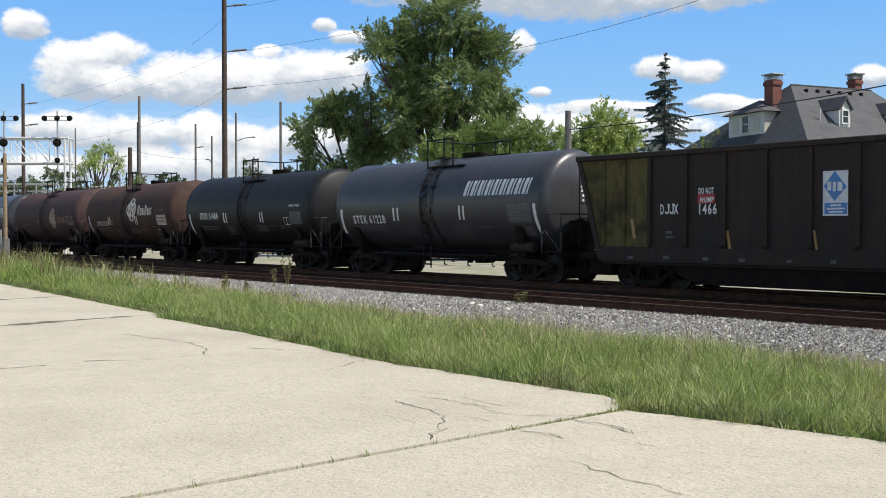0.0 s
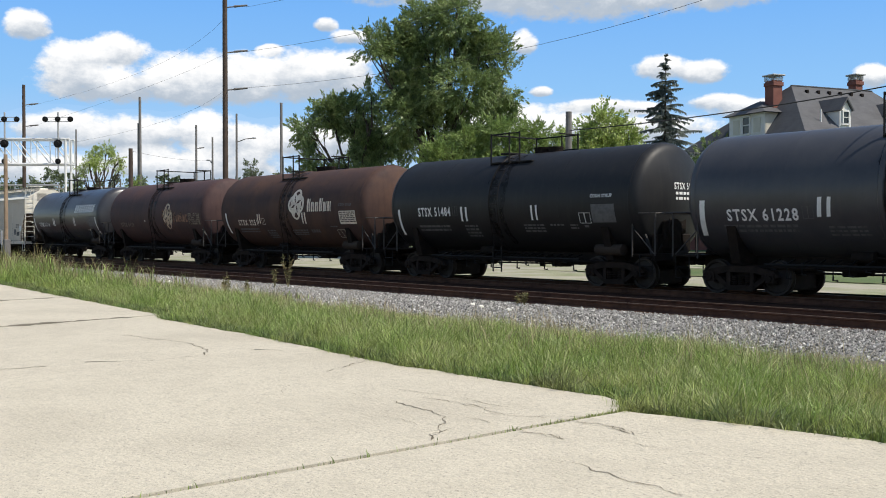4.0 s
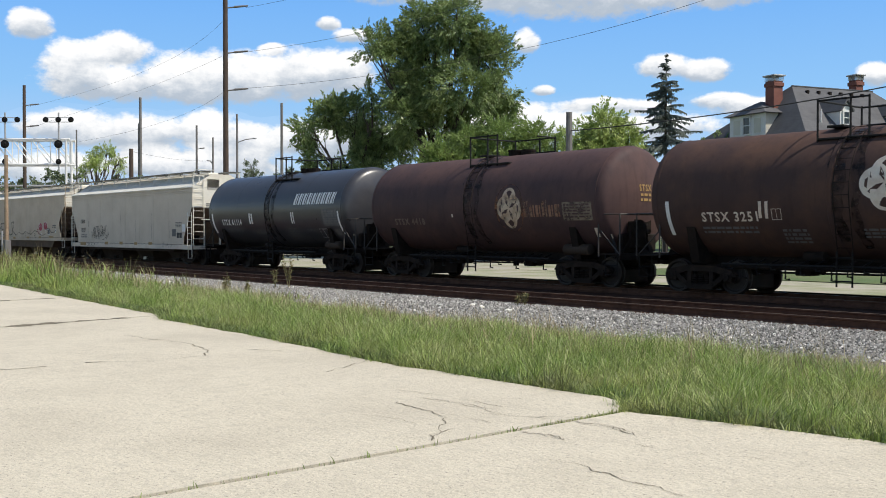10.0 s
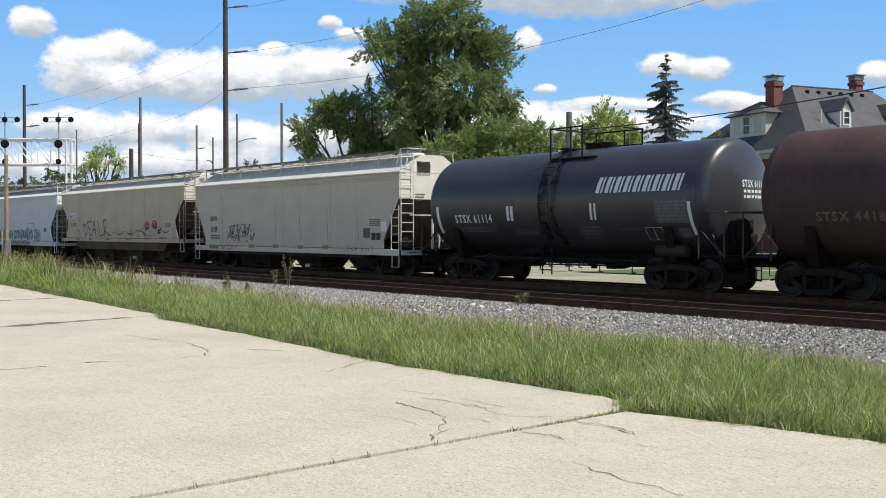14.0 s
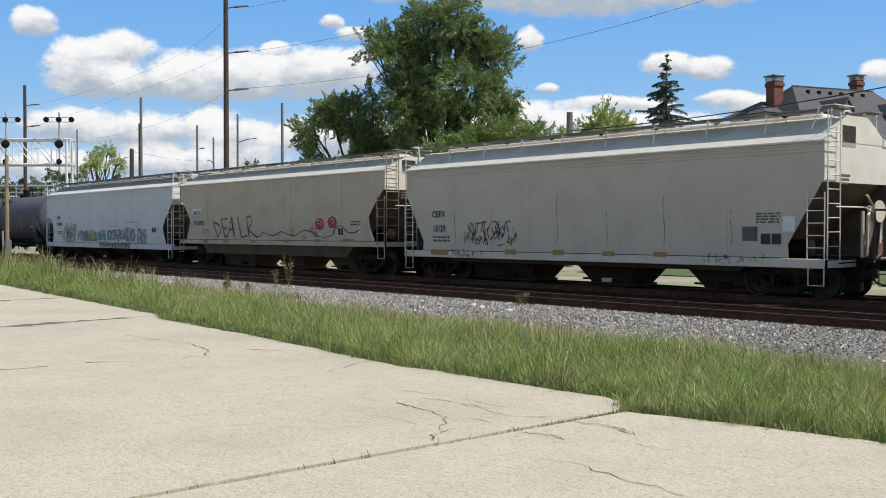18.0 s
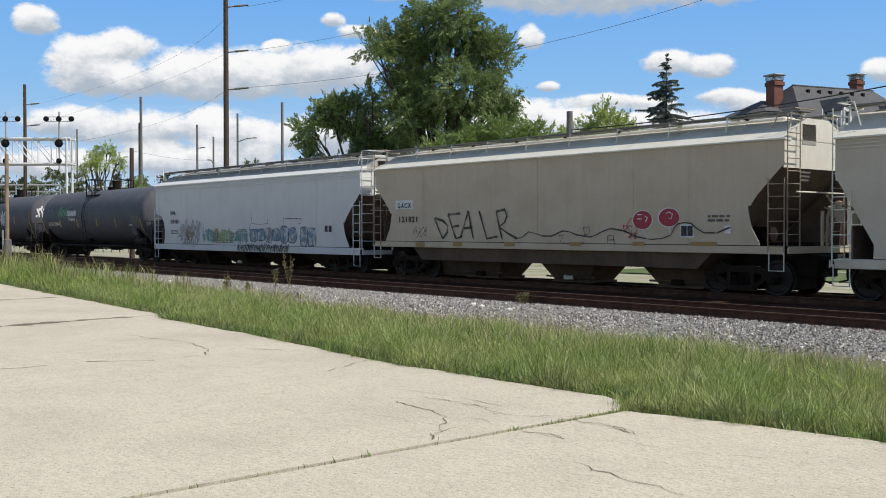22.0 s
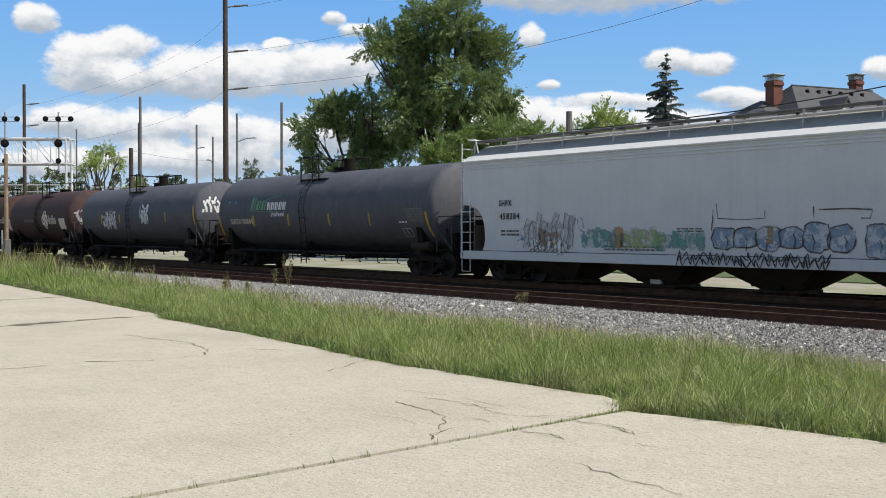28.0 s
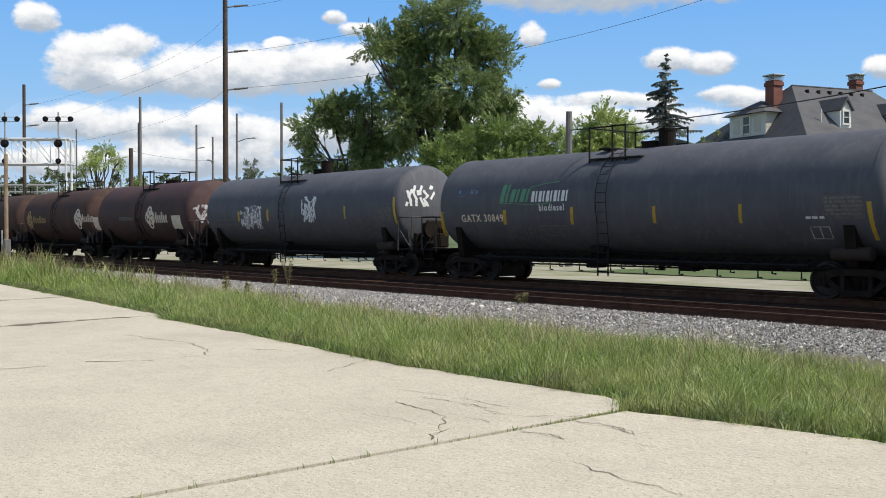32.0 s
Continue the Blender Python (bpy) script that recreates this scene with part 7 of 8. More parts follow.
def wild_piece(s, u0, u1, v0, v1, n, fill, line, seed, label="", lift=0.0):
    """Sprayed shards that spell nothing: bent upright bands with pointed ends and thin edges."""
    r = random.Random(seed)
    w = (u1 - u0) / n
    for k in range(n):
        a, b, c = u0 + (k + r.uniform(0.0, 0.3)) * w, v0 + r.uniform(0.0, 0.2) * (v1 - v0), v1 - r.uniform(0.0, 0.25) * (v1 - v0)
        m_, bow = (b + c) / 2, r.uniform(-0.35, 0.35) * w
        pts = [(a, b), (a + 0.9 * w, b + 0.12), (a + 1.1 * w + bow, m_ - 0.08), (a + 0.9 * w + bow, m_ + 0.1), (a + 1.5 * w, c - 0.12), (a + 0.7 * w, c), (a + 0.1 * w + bow, m_ + 0.15), (a + 0.4 * w + bow, m_ - 0.12)]
        s.poly(pts, fill, "graffiti", 0.0065 + 0.0005 * (k % 3) + lift, label)
        s.stroke([pts + pts[:1]], 0.022, line, "graffiti", 0.0095 + 0.0005 * (k % 3) + lift)


def fade(s, u0, u1, v0, v1, ink, seed):
    """A half-buffed band of spray paint: upright wisps of uneven length."""
    r = random.Random(seed)
    u = u0
    k = 0
    while u < u1:
        w = r.uniform(0.1, 0.24)
        t = 0.5 + 0.5 * math.sin((u - u0) / (u1 - u0) * math.pi)
        s.poly(ring(u, u + w * 1.3, v0 - r.uniform(0.0, 0.08), v0 + (v1 - v0) * (0.55 + 0.45 * t) * r.uniform(0.75, 1.05), r, 10), ink, "graffiti", 0.0062 + 0.0004 * (k % 4))
        u += w
        k += 1


def head_tag(car, zc, r, h, y0, y1, z0, z1, ink, seed):
    """A sprayed tag on the leading tank head."""
    q = random.Random(seed)
    vs, fs = [], []
    for k in range(22):
        y, z = y0 + (y1 - y0) * (k + q.random()) / 22, q.uniform(z0, z1)
        y2, z2 = y + q.uniform(-0.22, 0.22), min(z1 + 0.1, max(z0 - 0.1, z + q.uniform(-0.5, 0.5)))
        d = Vector((y2 - y, z2 - z)).normalized() * 0.05
        i = len(vs)
        for a, b in ((y - d.y, z + d.x), (y + d.y, z - d.x), (y2 + d.y, z2 - d.x), (y2 - d.y, z2 + d.x)):
            vs.append((h + head_bulge(min(0.99, math.hypot(a, b - zc) / r)) * r + 0.014, a, b))
        fs.append((i, i + 1, i + 2, i + 3))
    tagged(bulk("graffiti", vs, fs, ink, car, "white sprayed tag"), kind="stuff")


def head_text(car, zc, r, h, text, ink, y0=-0.3, z0=2.92):
    """Car number on the leading tank head."""

    def on(y, z):
        return (h + head_bulge(min(0.99, math.hypot(y, z - zc) / r)) * r + 0.012, y, z)

    vs, fs = letters(text, 0.27)
    k = 1.15 / max(a for a, _ in vs)
    for piece in islands(len(vs), fs):
        ids = sorted({i for f in piece for i in f})
        at = {i: j for j, i in enumerate(ids)}
        bulk("letter", [on(y0 + vs[i][0] * k, z0 + vs[i][1]) for i in ids], [tuple(at[i] for i in f) for f in piece], ink, car)
    rr = random.Random(3)
    vs, fs = [], []
    for row in range(2):
        y = y0 + 0.05
        while y < y0 + 1.05:
            w = rr.uniform(0.08, 0.2)
            i = len(vs)
            z = z0 - 0.16 - row * 0.15
            vs += [on(y, z), on(y + w, z), on(y + w, z + 0.08), on(y, z + 0.08)]
            fs.append((i, i + 1, i + 2, i + 3))
            y += w + 0.05
    bulk("stencil", vs, fs, ink, car)


s1.text("D", -5.05, 2.14, 0.39, M["white_ink"], 0.12)
for u_ in (-4.885, -4.745):
    s1.stroke([[(u_ + 0.1, 2.425), (u_ + 0.1, 2.31), (u_ + 0.1, 2.21), (u_ + 0.065, 2.16), (u_ + 0.015, 2.17), (u_, 2.215)]], 0.062, M["white_ink"], "letter", 0.008)
s1.text("X", -4.62, 2.14, 0.39, M["white_ink"], 0.14)
s1.text("1466", -3.90, 2.13, 0.38, M["white_ink"], 0.56)
s1.rect(-3.91, -3.40, 2.41, 2.67, M["red_ink"], "stencil", label="red warning panel")
s1.text("DO NOT", -3.88, 2.67, 0.23, M["white_ink"], 0.45)
s1.text("HUMP", -3.83, 2.44, 0.2, M["white_ink"], 0.40)
s1.rect(-0.57, 0.02, 2.04, 3.12, M["pale_ink"], "placard", label="white placard with blue diamond")
s1.poly([(-0.29, 3.11), (-0.01, 2.73), (-0.29, 2.39), (-0.55, 2.75)], M["blue_ink"], "placard_diamond", 0.012)
s1.rect(-0.53, 0.00, 2.08, 2.35, M["blue_ink"], "placard_band", lift=0.012)
s1.rect(-0.46, -0.37, 2.65, 2.86, M["pale_ink"], "placard_mark", lift=0.018)
s1.rect(-0.33, -0.26, 2.62, 2.85, M["pale_ink"], "placard_mark", lift=0.018)
s1.rect(-0.22, -0.11, 2.63, 2.85, M["pale_ink"], "placard_mark", lift=0.018)
s1.rect(-0.39, -0.13, 2.27, 2.31, M["pale_ink"], "placard_mark", lift=0.018)
s1.rect(-0.47, -0.05, 2.19, 2.23, M["pale_ink"], "placard_mark", lift=0.018)
s1.rect(-0.42, -0.09, 2.11, 2.15, M["pale_ink"], "placard_mark", lift=0.018)
s1.rect(-5.94, -5.84, 1.46, 2.01, M["orange_tape"], "reflector", skew=-0.09)
s1.rect(-3.01, -2.93, 1.19, 1.69, M["orange_tape"], "reflector", skew=-0.08)
s1.rect(-0.74, -0.68, 1.22, 1.69, M["orange_tape"], "reflector", skew=-0.07)
s1.rect(-6.07, -5.88, 0.87, 0.96, M["faded_ink"], "reflector", lift=0.07)
s1.rect(-4.91, -4.73, 0.89, 0.99, M["faded_ink"], "reflector", lift=0.07)
s1.rect(-3.71, -3.54, 0.88, 0.97, M["faded_ink"], "reflector", lift=0.07)
s1.rect(-2.67, -2.51, 0.87, 0.96, M["faded_ink"], "reflector", lift=0.07)
s1.rect(-1.43, -1.29, 0.88, 0.96, M["faded_ink"], "reflector", lift=0.07)
s1.rect(-0.35, -0.22, 0.89, 0.97, M["faded_ink"], "reflector", lift=0.07)
s1.bars(-4.88, -4.61, 1.41, 1.67, 2, M["faded_ink"], 23)
s1.bars(-5.51, -5.05, 0.93, 1.06, 1, M["faded_ink"], 24)
s2.text("STSX 61228", -4.20, 1.95, 0.44, M["white_ink"], 1.89)
s2.rect(-1.86, -1.76, 2.03, 2.52, M["white_ink"], "reflector", skew=0.05)
s2.rect(-1.63, -1.54, 2.03, 2.52, M["white_ink"], "reflector", skew=0.05)
s2.rect(1.57, 1.65, 2.05, 2.54, M["white_ink"], "reflector", skew=0.04)
s2.rect(1.76, 1.84, 2.04, 2.53, M["white_ink"], "reflector", skew=0.04)
emblem_row(s2, 1.80, 4.73, 2.85, 3.39, 9, M["white_ink"], 0.25, 0)
s2.rect(-5.05, -4.90, 1.49, 2.51, M["white_ink"], "reflector", skew=0.11)
s2.rect(4.92, 5.04, 1.52, 2.54, M["white_ink"], "reflector", skew=-0.03)
s2.bars(-4.35, -2.38, 1.55, 1.83, 2, M["faded_ink"], 33)
s2.bars(-1.63, -0.70, 1.45, 1.78, 3, M["faded_ink"], 34)
s2.bars(1.06, 1.94, 1.24, 1.83, 5, M["faded_ink"], 35)
s2.bars(2.40, 3.22, 1.66, 1.79, 1, M["faded_ink"], 36)
s2.rect(3.79, 4.79, 1.92, 2.59, M["faded_ink"], "stencil")
s2.bars(3.87, 4.72, 1.98, 2.54, 5, M["grey_pole"], 38)
s2.stroke([[(3.39, 1.37), (3.86, 1.37), (3.86, 1.76), (3.39, 1.76), (3.39, 1.37)], [(3.63, 1.37), (3.63, 1.76)]], 0.025, M["faded_ink"], "stencil")
s2.rect(4.42, 4.73, 1.43, 1.76, M["faded_ink"], "stencil")
s2.stroke([[(-2.20, 1.99), (-1.94, 1.99), (-1.94, 2.30), (-2.20, 2.30), (-2.20, 1.99)], [(-2.07, 1.99), (-2.07, 2.30)]], 0.015, M["faded_ink"], "stencil")
s3.text("STSX 51484", -3.77, 2.22, 0.43, M["white_ink"], 1.64)
s3.stroke([[(-2.03, 2.24), (-1.81, 2.24), (-1.81, 2.53), (-2.03, 2.53), (-2.03, 2.24)], [(-1.92, 2.24), (-1.92, 2.53)]], 0.015, M["faded_ink"], "stencil")
s3.rect(-1.67, -1.58, 2.02, 2.52, M["white_ink"], "reflector", skew=0.03)
s3.rect(-1.45, -1.37, 2.02, 2.51, M["white_ink"], "reflector", skew=0.03)
s3.rect(1.44, 1.51, 2.03, 2.51, M["white_ink"], "reflector", skew=0.02)
s3.rect(1.63, 1.70, 2.03, 2.51, M["white_ink"], "reflector", skew=0.02)
s3.bars(-3.85, -2.27, 1.59, 1.88, 2, M["faded_ink"], 48)
s3.bars(-1.58, -0.93, 1.35, 1.88, 4, M["faded_ink"], 49)
s3.bars(1.05, 1.93, 1.56, 1.89, 3, M["faded_ink"], 50)
s3.bars(2.13, 2.67, 1.79, 1.89, 1, M["faded_ink"], 51)
s3.bars(2.90, 3.19, 1.68, 1.88, 2, M["faded_ink"], 52)
s3.bars(3.43, 3.65, 1.71, 1.85, 1, M["faded_ink"], 53)
s3.stroke([[(3.32, 1.92), (3.72, 1.92), (3.72, 2.24), (3.32, 2.24), (3.32, 1.92)], [(3.52, 1.92), (3.52, 2.24)]], 0.03, M["white_ink"], "stencil")
s3.text("CORN SYRUP", 3.77, 2.69, 0.14, M["white_ink"], 0.78)
s3.rect(3.78, 4.61, 1.93, 2.49, M["faded_ink"], "stencil")
s3.rect(-4.90, -4.79, 1.48, 2.48, M["white_ink"], "reflector", skew=0.05)
s4.text("STSX 3251", -3.76, 1.95, 0.36, M["cream_ink"], 1.57)
s4.rect(-2.17, -2.09, 2.02, 2.46, M["cream_ink"], "reflector", skew=0.03)
s4.rect(-2.00, -1.92, 2.01, 2.46, M["cream_ink"], "reflector", skew=0.03)
s4.stroke([[(-1.81, 1.98), (-1.57, 1.98), (-1.57, 2.26), (-1.81, 2.26), (-1.81, 1.98)], [(-1.69, 1.98), (-1.69, 2.26)]], 0.02, M["cream_ink"], "stencil")
s4.rect(1.25, 1.34, 2.00, 2.47, M["cream_ink"], "reflector", skew=0.03)
s4.rect(1.44, 1.53, 1.99, 2.47, M["cream_ink"], "reflector", skew=0.02)
flower(s4, 0.90, 2.83, 0.57, 0.66, M["cream_ink"], M["brown_tank"])
emblem_row(s4, 1.67, 3.36, 2.50, 3.04, 6, M["cream_ink"], 0.0, 1)
s4.text("CORN SYRUP", 3.83, 2.69, 0.15, M["faded_ink"], 0.84)
s4.rect(3.82, 4.85, 1.96, 2.50, M["cream_ink"], "stencil")
s4.bars(3.87, 4.80, 2.01, 2.46, 6, M["brown_tank"], 68)
s4.stroke([[(3.43, 1.33), (3.91, 1.33), (3.91, 1.71), (3.43, 1.71), (3.43, 1.33)], [(3.67, 1.33), (3.67, 1.71)]], 0.03, M["cream_ink"], "stencil")
s4.bars(-3.80, -2.26, 1.53, 1.79, 2, M["faded_ink"], 70)
s4.bars(-1.63, -0.99, 1.20, 1.71, 4, M["faded_ink"], 71)
s4.bars(0.33, 1.41, 1.40, 1.72, 3, M["faded_ink"], 72)
s4.bars(1.66, 2.25, 1.54, 1.72, 2, M["faded_ink"], 73)
s4.bars(3.08, 3.55, 1.79, 1.88, 1, M["faded_ink"], 74)
s4.rect(-4.81, -4.70, 1.52, 2.52, M["white_ink"], "reflector", skew=-0.01)
s5.disc(1.73, 2.44, 0.62, 0.8, M["rust_bloom"], 0.003, "rust_bloom")
flower(s5, 1.73, 2.44, 0.51, 0.68, M["worn_cream"], M["maroon_tank"])
emblem_row(s5, 2.32, 3.83, 2.15, 2.66, 6, M["rust_ink"], 0.0, 1)
s5.rect(3.89, 4.99, 2.02, 2.59, M["tan_plate"], "stencil")
s5.bars(3.95, 4.93, 2.07, 2.53, 5, M["maroon_tank"], 79)
s5.text("STSX 4418", -3.94, 1.93, 0.33, M["rust_shade"], 1.61)
s5.rect(-0.93, -0.86, 2.18, 2.29, M["cream_ink"], "reflector")
s5.rect(4.91, 5.03, 1.45, 1.77, M["cream_ink"], "reflector", skew=0.02)
s6.text("STSX 61114", -4.04, 1.98, 0.39, M["white_ink"], 1.70)
s6.stroke([[(-2.06, 2.03), (-1.81, 2.03), (-1.81, 2.30), (-2.06, 2.30), (-2.06, 2.03)], [(-1.94, 2.03), (-1.94, 2.30)]], 0.015, M["faded_ink"], "stencil")
s6.rect(-1.69, -1.58, 2.03, 2.51, M["white_ink"], "reflector", skew=0.04)
s6.rect(-1.52, -1.41, 2.02, 2.50, M["white_ink"], "reflector", skew=0.04)
s6.rect(1.62, 1.70, 2.03, 2.53, M["white_ink"], "reflector", skew=0.03)
s6.rect(1.77, 1.84, 2.03, 2.53, M["white_ink"], "reflector", skew=0.03)
emblem_row(s6, 1.83, 4.70, 2.82, 3.30, 9, M["white_ink"], 0.25, 0)
s6.rect(3.85, 4.88, 1.90, 2.59, M["faded_ink"], "stencil")
s6.bars(3.92, 4.82, 1.95, 2.54, 6, M["grey_pole"], 91)
s6.rect(4.91, 5.01, 1.51, 2.52, M["white_ink"], "reflector", skew=-0.04)
s6.rect(-4.94, -4.81, 1.56, 2.54, M["white_ink"], "reflector", skew=0.02)
s6.stroke([[(3.42, 1.34), (3.96, 1.34), (3.96, 1.77), (3.42, 1.77), (3.42, 1.34)], [(3.69, 1.34), (3.69, 1.77)]], 0.022, M["white_ink"], "stencil")
s6.rect(4.47, 4.83, 1.43, 1.75, M["faded_ink"], "stencil")
s6.bars(-3.93, -2.28, 1.57, 1.82, 2, M["faded_ink"], 96)
s6.bars(-1.54, -0.57, 1.46, 1.73, 3, M["faded_ink"], 97)
s6.bars(1.13, 1.97, 1.20, 1.82, 5, M["faded_ink"], 98)
s6.bars(2.56, 3.29, 1.63, 1.76, 2, M["faded_ink"], 99)
for u_, v_, d_ in ((-5.05, 1.3, 1.0), (-3.7, 1.25, 0.75), (-2.35, 1.3, 0.55), (-0.6, 1.35, 1.5), (1.25, 1.25, 1.05), (3.15, 1.3, 1.35), (5.15, 1.35, 0.9)):
    s7.stroke([[(u_ + 0.03 * math.sin(q), v_ + d_ * q / 6) for q in range(7)]], 0.03, M["dirt_run"], "dirt_run", 0.004)
s7.text("CEFX", -6.19, 2.20, 0.30, M["black_ink"], 0.67)
s7.text("13129", -6.14, 1.69, 0.33, M["black_ink"], 0.62)
s7.bars(-6.14, -5.29, 1.29, 1.53, 2, M["faded_ink"], 102)
scrawl(s7, -4.60, -2.26, 1.24, 2.02, 40, 0.045, M["spray_black"], 7, "faint dark scribble")
scrawl(s2, -0.52, 0.66, 1.23, 1.79, 16, 0.035, M["faded_ink"], 3, "faint white scribble")
scrawl(s7, -5.39, -4.11, 0.81, 1.09, 18, 0.035, M["black_ink"], 8, "", 0.03)
scrawl(s7, -4.02, -3.66, 0.91, 1.09, 5, 0.04, M["black_ink"], 8, "", 0.03)
s7.rect(-6.24, -5.39, 0.88, 1.06, M["orange_tape"], "reflector", lift=0.03)
s7.rect(-2.71, -2.26, 0.95, 1.11, M["orange_tape"], "reflector", lift=0.03)
s7.rect(-0.74, -0.32, 0.97, 1.13, M["orange_tape"], "reflector", lift=0.03)
s7.rect(1.11, 1.50, 0.97, 1.11, M["orange_tape"], "reflector", lift=0.03)
s7.rect(2.85, 3.27, 0.99, 1.13, M["orange_tape"], "reflector", lift=0.03)
s7.bars(1.55, 2.11, 0.82, 1.04, 3, M["faded_ink"], 112)
scrawl(s7, 4.38, 5.16, 0.84, 1.10, 9, 0.03, M["spray_black"], 9, "", 0.03)
s7.rect(5.96, 6.21, 1.37, 1.64, M["black_ink"], "stencil")
s7.rect(6.25, 6.49, 1.37, 1.64, M["black_ink"], "stencil")
s7.rect(6.53, 6.84, 1.69, 2.07, M["white_ink"], "stencil")
s7.rect(5.46, 5.87, 1.45, 1.82, M["faded_ink"], "stencil")
s7.bars(5.83, 6.47, 1.88, 2.17, 4, M["faded_ink"], 118)
scrawl(s7, 4.46, 6.14, 0.85, 1.11, 10, 0.03, M["spray_black"], 10, "", 0.03)
s8.rect(-6.76, -5.82, 2.49, 2.81, M["pale_ink"], "stencil")
s8.text("GACX", -6.65, 2.53, 0.26, M["black_ink"], 0.76)
s8.text("121821", -6.60, 2.01, 0.29, M["black_ink"], 1.03)
s8.stroke([[(-4.66, 2.14), (-4.47, 1.78), (-4.25, 1.42)], [(-4.66, 2.14), (-4.25, 2.05), (-4.00, 1.87), (-4.02, 1.64), (-4.25, 1.42)]], 0.09, M["spray_black"], "graffiti_letter", label="big black sprayed letter")
s8.stroke([[(-3.97, 2.26), (-3.79, 1.83), (-3.60, 1.42)], [(-3.97, 2.26), (-3.38, 2.29)], [(-3.79, 1.83), (-3.45, 1.87)], [(-3.60, 1.42), (-3.29, 1.51)]], 0.09, M["spray_black"], "graffiti_letter", label="big black sprayed letter")
s8.stroke([[(-3.38, 1.43), (-3.18, 1.95), (-3.00, 2.37)], [(-3.00, 2.37), (-2.89, 1.86), (-2.76, 1.43)], [(-3.22, 1.78), (-2.82, 1.81)]], 0.09, M["spray_black"], "graffiti_letter", label="big black sprayed letter")
s8.stroke([[(-2.50, 2.36), (-2.31, 1.86), (-2.14, 1.43), (-1.66, 1.51)]], 0.09, M["spray_black"], "graffiti_letter", label="big black sprayed letter")
s8.stroke([[(-1.72, 2.33), (-1.60, 1.86), (-1.46, 1.42)], [(-1.72, 2.33), (-1.36, 2.39), (-1.25, 2.19), (-1.36, 1.97), (-1.60, 1.82)], [(-1.60, 1.82), (-1.21, 1.61), (-0.82, 1.44)]], 0.09, M["spray_black"], "graffiti_letter", label="big black sprayed letter")
s8.stroke([[(-0.82, 1.44), (-0.59, 1.49), (-0.34, 1.66), (-0.05, 1.61), (0.23, 1.53), (0.59, 1.53), (1.03, 1.69), (1.30, 1.66), (1.55, 1.57), (2.06, 1.51), (2.27, 1.57), (2.46, 1.66), (2.78, 1.76), (3.25, 1.69), (3.70, 1.52), (4.14, 1.45), (4.50, 1.48), (4.78, 1.58), (4.87, 1.76), (4.98, 1.88), (5.19, 1.92), (5.39, 1.89), (5.59, 1.74), (5.78, 1.64), (6.16, 1.64), (6.54, 1.79)]], 0.05, M["spray_black"], "graffiti", label="long wavy black line")
s8.stroke([[(0.88, 1.53), (1.09, 1.58), (0.91, 1.32), (1.12, 1.32)], [(1.81, 1.80), (2.02, 1.81), (2.04, 1.60), (1.86, 1.57), (1.81, 1.80)], [(2.69, 1.31), (2.69, 1.54), (2.89, 1.57), (2.92, 1.28)], [(2.69, 1.42), (2.91, 1.43)]], 0.035, M["spray_black"], "graffiti")
s8.disc(3.86, 2.00, 0.34, 0.28, M["pale_ink"], 0.007, "balloon_outline")
s8.disc(3.86, 2.00, 0.31, 0.26, M["pink_ink"], 0.012, "balloon", label="crimson sprayed balloon")
s8.disc(4.70, 2.06, 0.35, 0.28, M["pale_ink"], 0.007, "balloon_outline")
s8.disc(4.71, 2.06, 0.32, 0.25, M["pink_ink"], 0.012, "balloon", label="crimson sprayed balloon")
s8.stroke([[(3.85, 1.75), (3.97, 1.58), (4.08, 1.49)], [(4.71, 1.81), (4.76, 1.61)], [(4.62, 2.16), (4.71, 2.22), (4.82, 2.16), (4.79, 2.02), (4.71, 2.05)], [(3.70, 2.15), (3.85, 2.15)], [(3.70, 2.03), (3.85, 2.03)], [(3.94, 2.12), (4.03, 2.06), (3.97, 1.95)]], 0.035, M["pale_ink"], "graffiti")
scrawl(s8, 3.22, 3.70, 1.47, 2.05, 12, 0.03, M["pink_ink"], 12)
s8.rect(-5.64, -5.14, 1.13, 1.28, M["orange_tape"], "reflector", lift=0.03)
s8.rect(-3.72, -3.27, 1.16, 1.30, M["orange_tape"], "reflector", lift=0.03)
s8.rect(-1.36, -0.90, 1.19, 1.33, M["orange_tape"], "reflector", lift=0.03)
s8.rect(1.30, 1.74, 1.23, 1.35, M["orange_tape"], "reflector", lift=0.03)
s8.rect(3.55, 3.94, 1.26, 1.38, M["orange_tape"], "reflector", lift=0.03)
s8.rect(5.39, 6.16, 1.29, 1.40, M["orange_tape"], "reflector", lift=0.03)
s8.rect(5.07, 5.47, 1.51, 1.87, M["pale_ink"], "stencil")
s8.rect(5.09, 5.26, 1.55, 1.83, M["black_ink"], "stencil", lift=0.012)
s8.rect(5.28, 5.44, 1.55, 1.83, M["black_ink"], "stencil", lift=0.012)
s8.rect(6.36, 6.54, 1.62, 1.83, M["white_ink"], "stencil")
s8.bars(5.88, 6.54, 1.89, 2.11, 2, M["faded_ink"], 146)
scrawl(s8, -5.80, -5.05, 1.41, 1.84, 8, 0.03, M["spray_black"], 13)
s9.text("SHPX", -6.94, 2.50, 0.28, M["black_ink"], 0.56)
s9.text("458384", -6.90, 2.07, 0.28, M["black_ink"], 0.84)
s9.bars(-6.85, -6.06, 1.49, 1.72, 2, M["faded_ink"], 150)
wild_piece(s9, -5.9, -3.95, 0.98, 2.3, 9, M["lilac_spray"], M["faded_ink"], 21, "washed-out pale graffiti letters")
wild_piece(s9, -5.75, -4.2, 0.9, 1.5, 8, M["pale_ink"], M["faded_ink"], 24, "", 0.003)
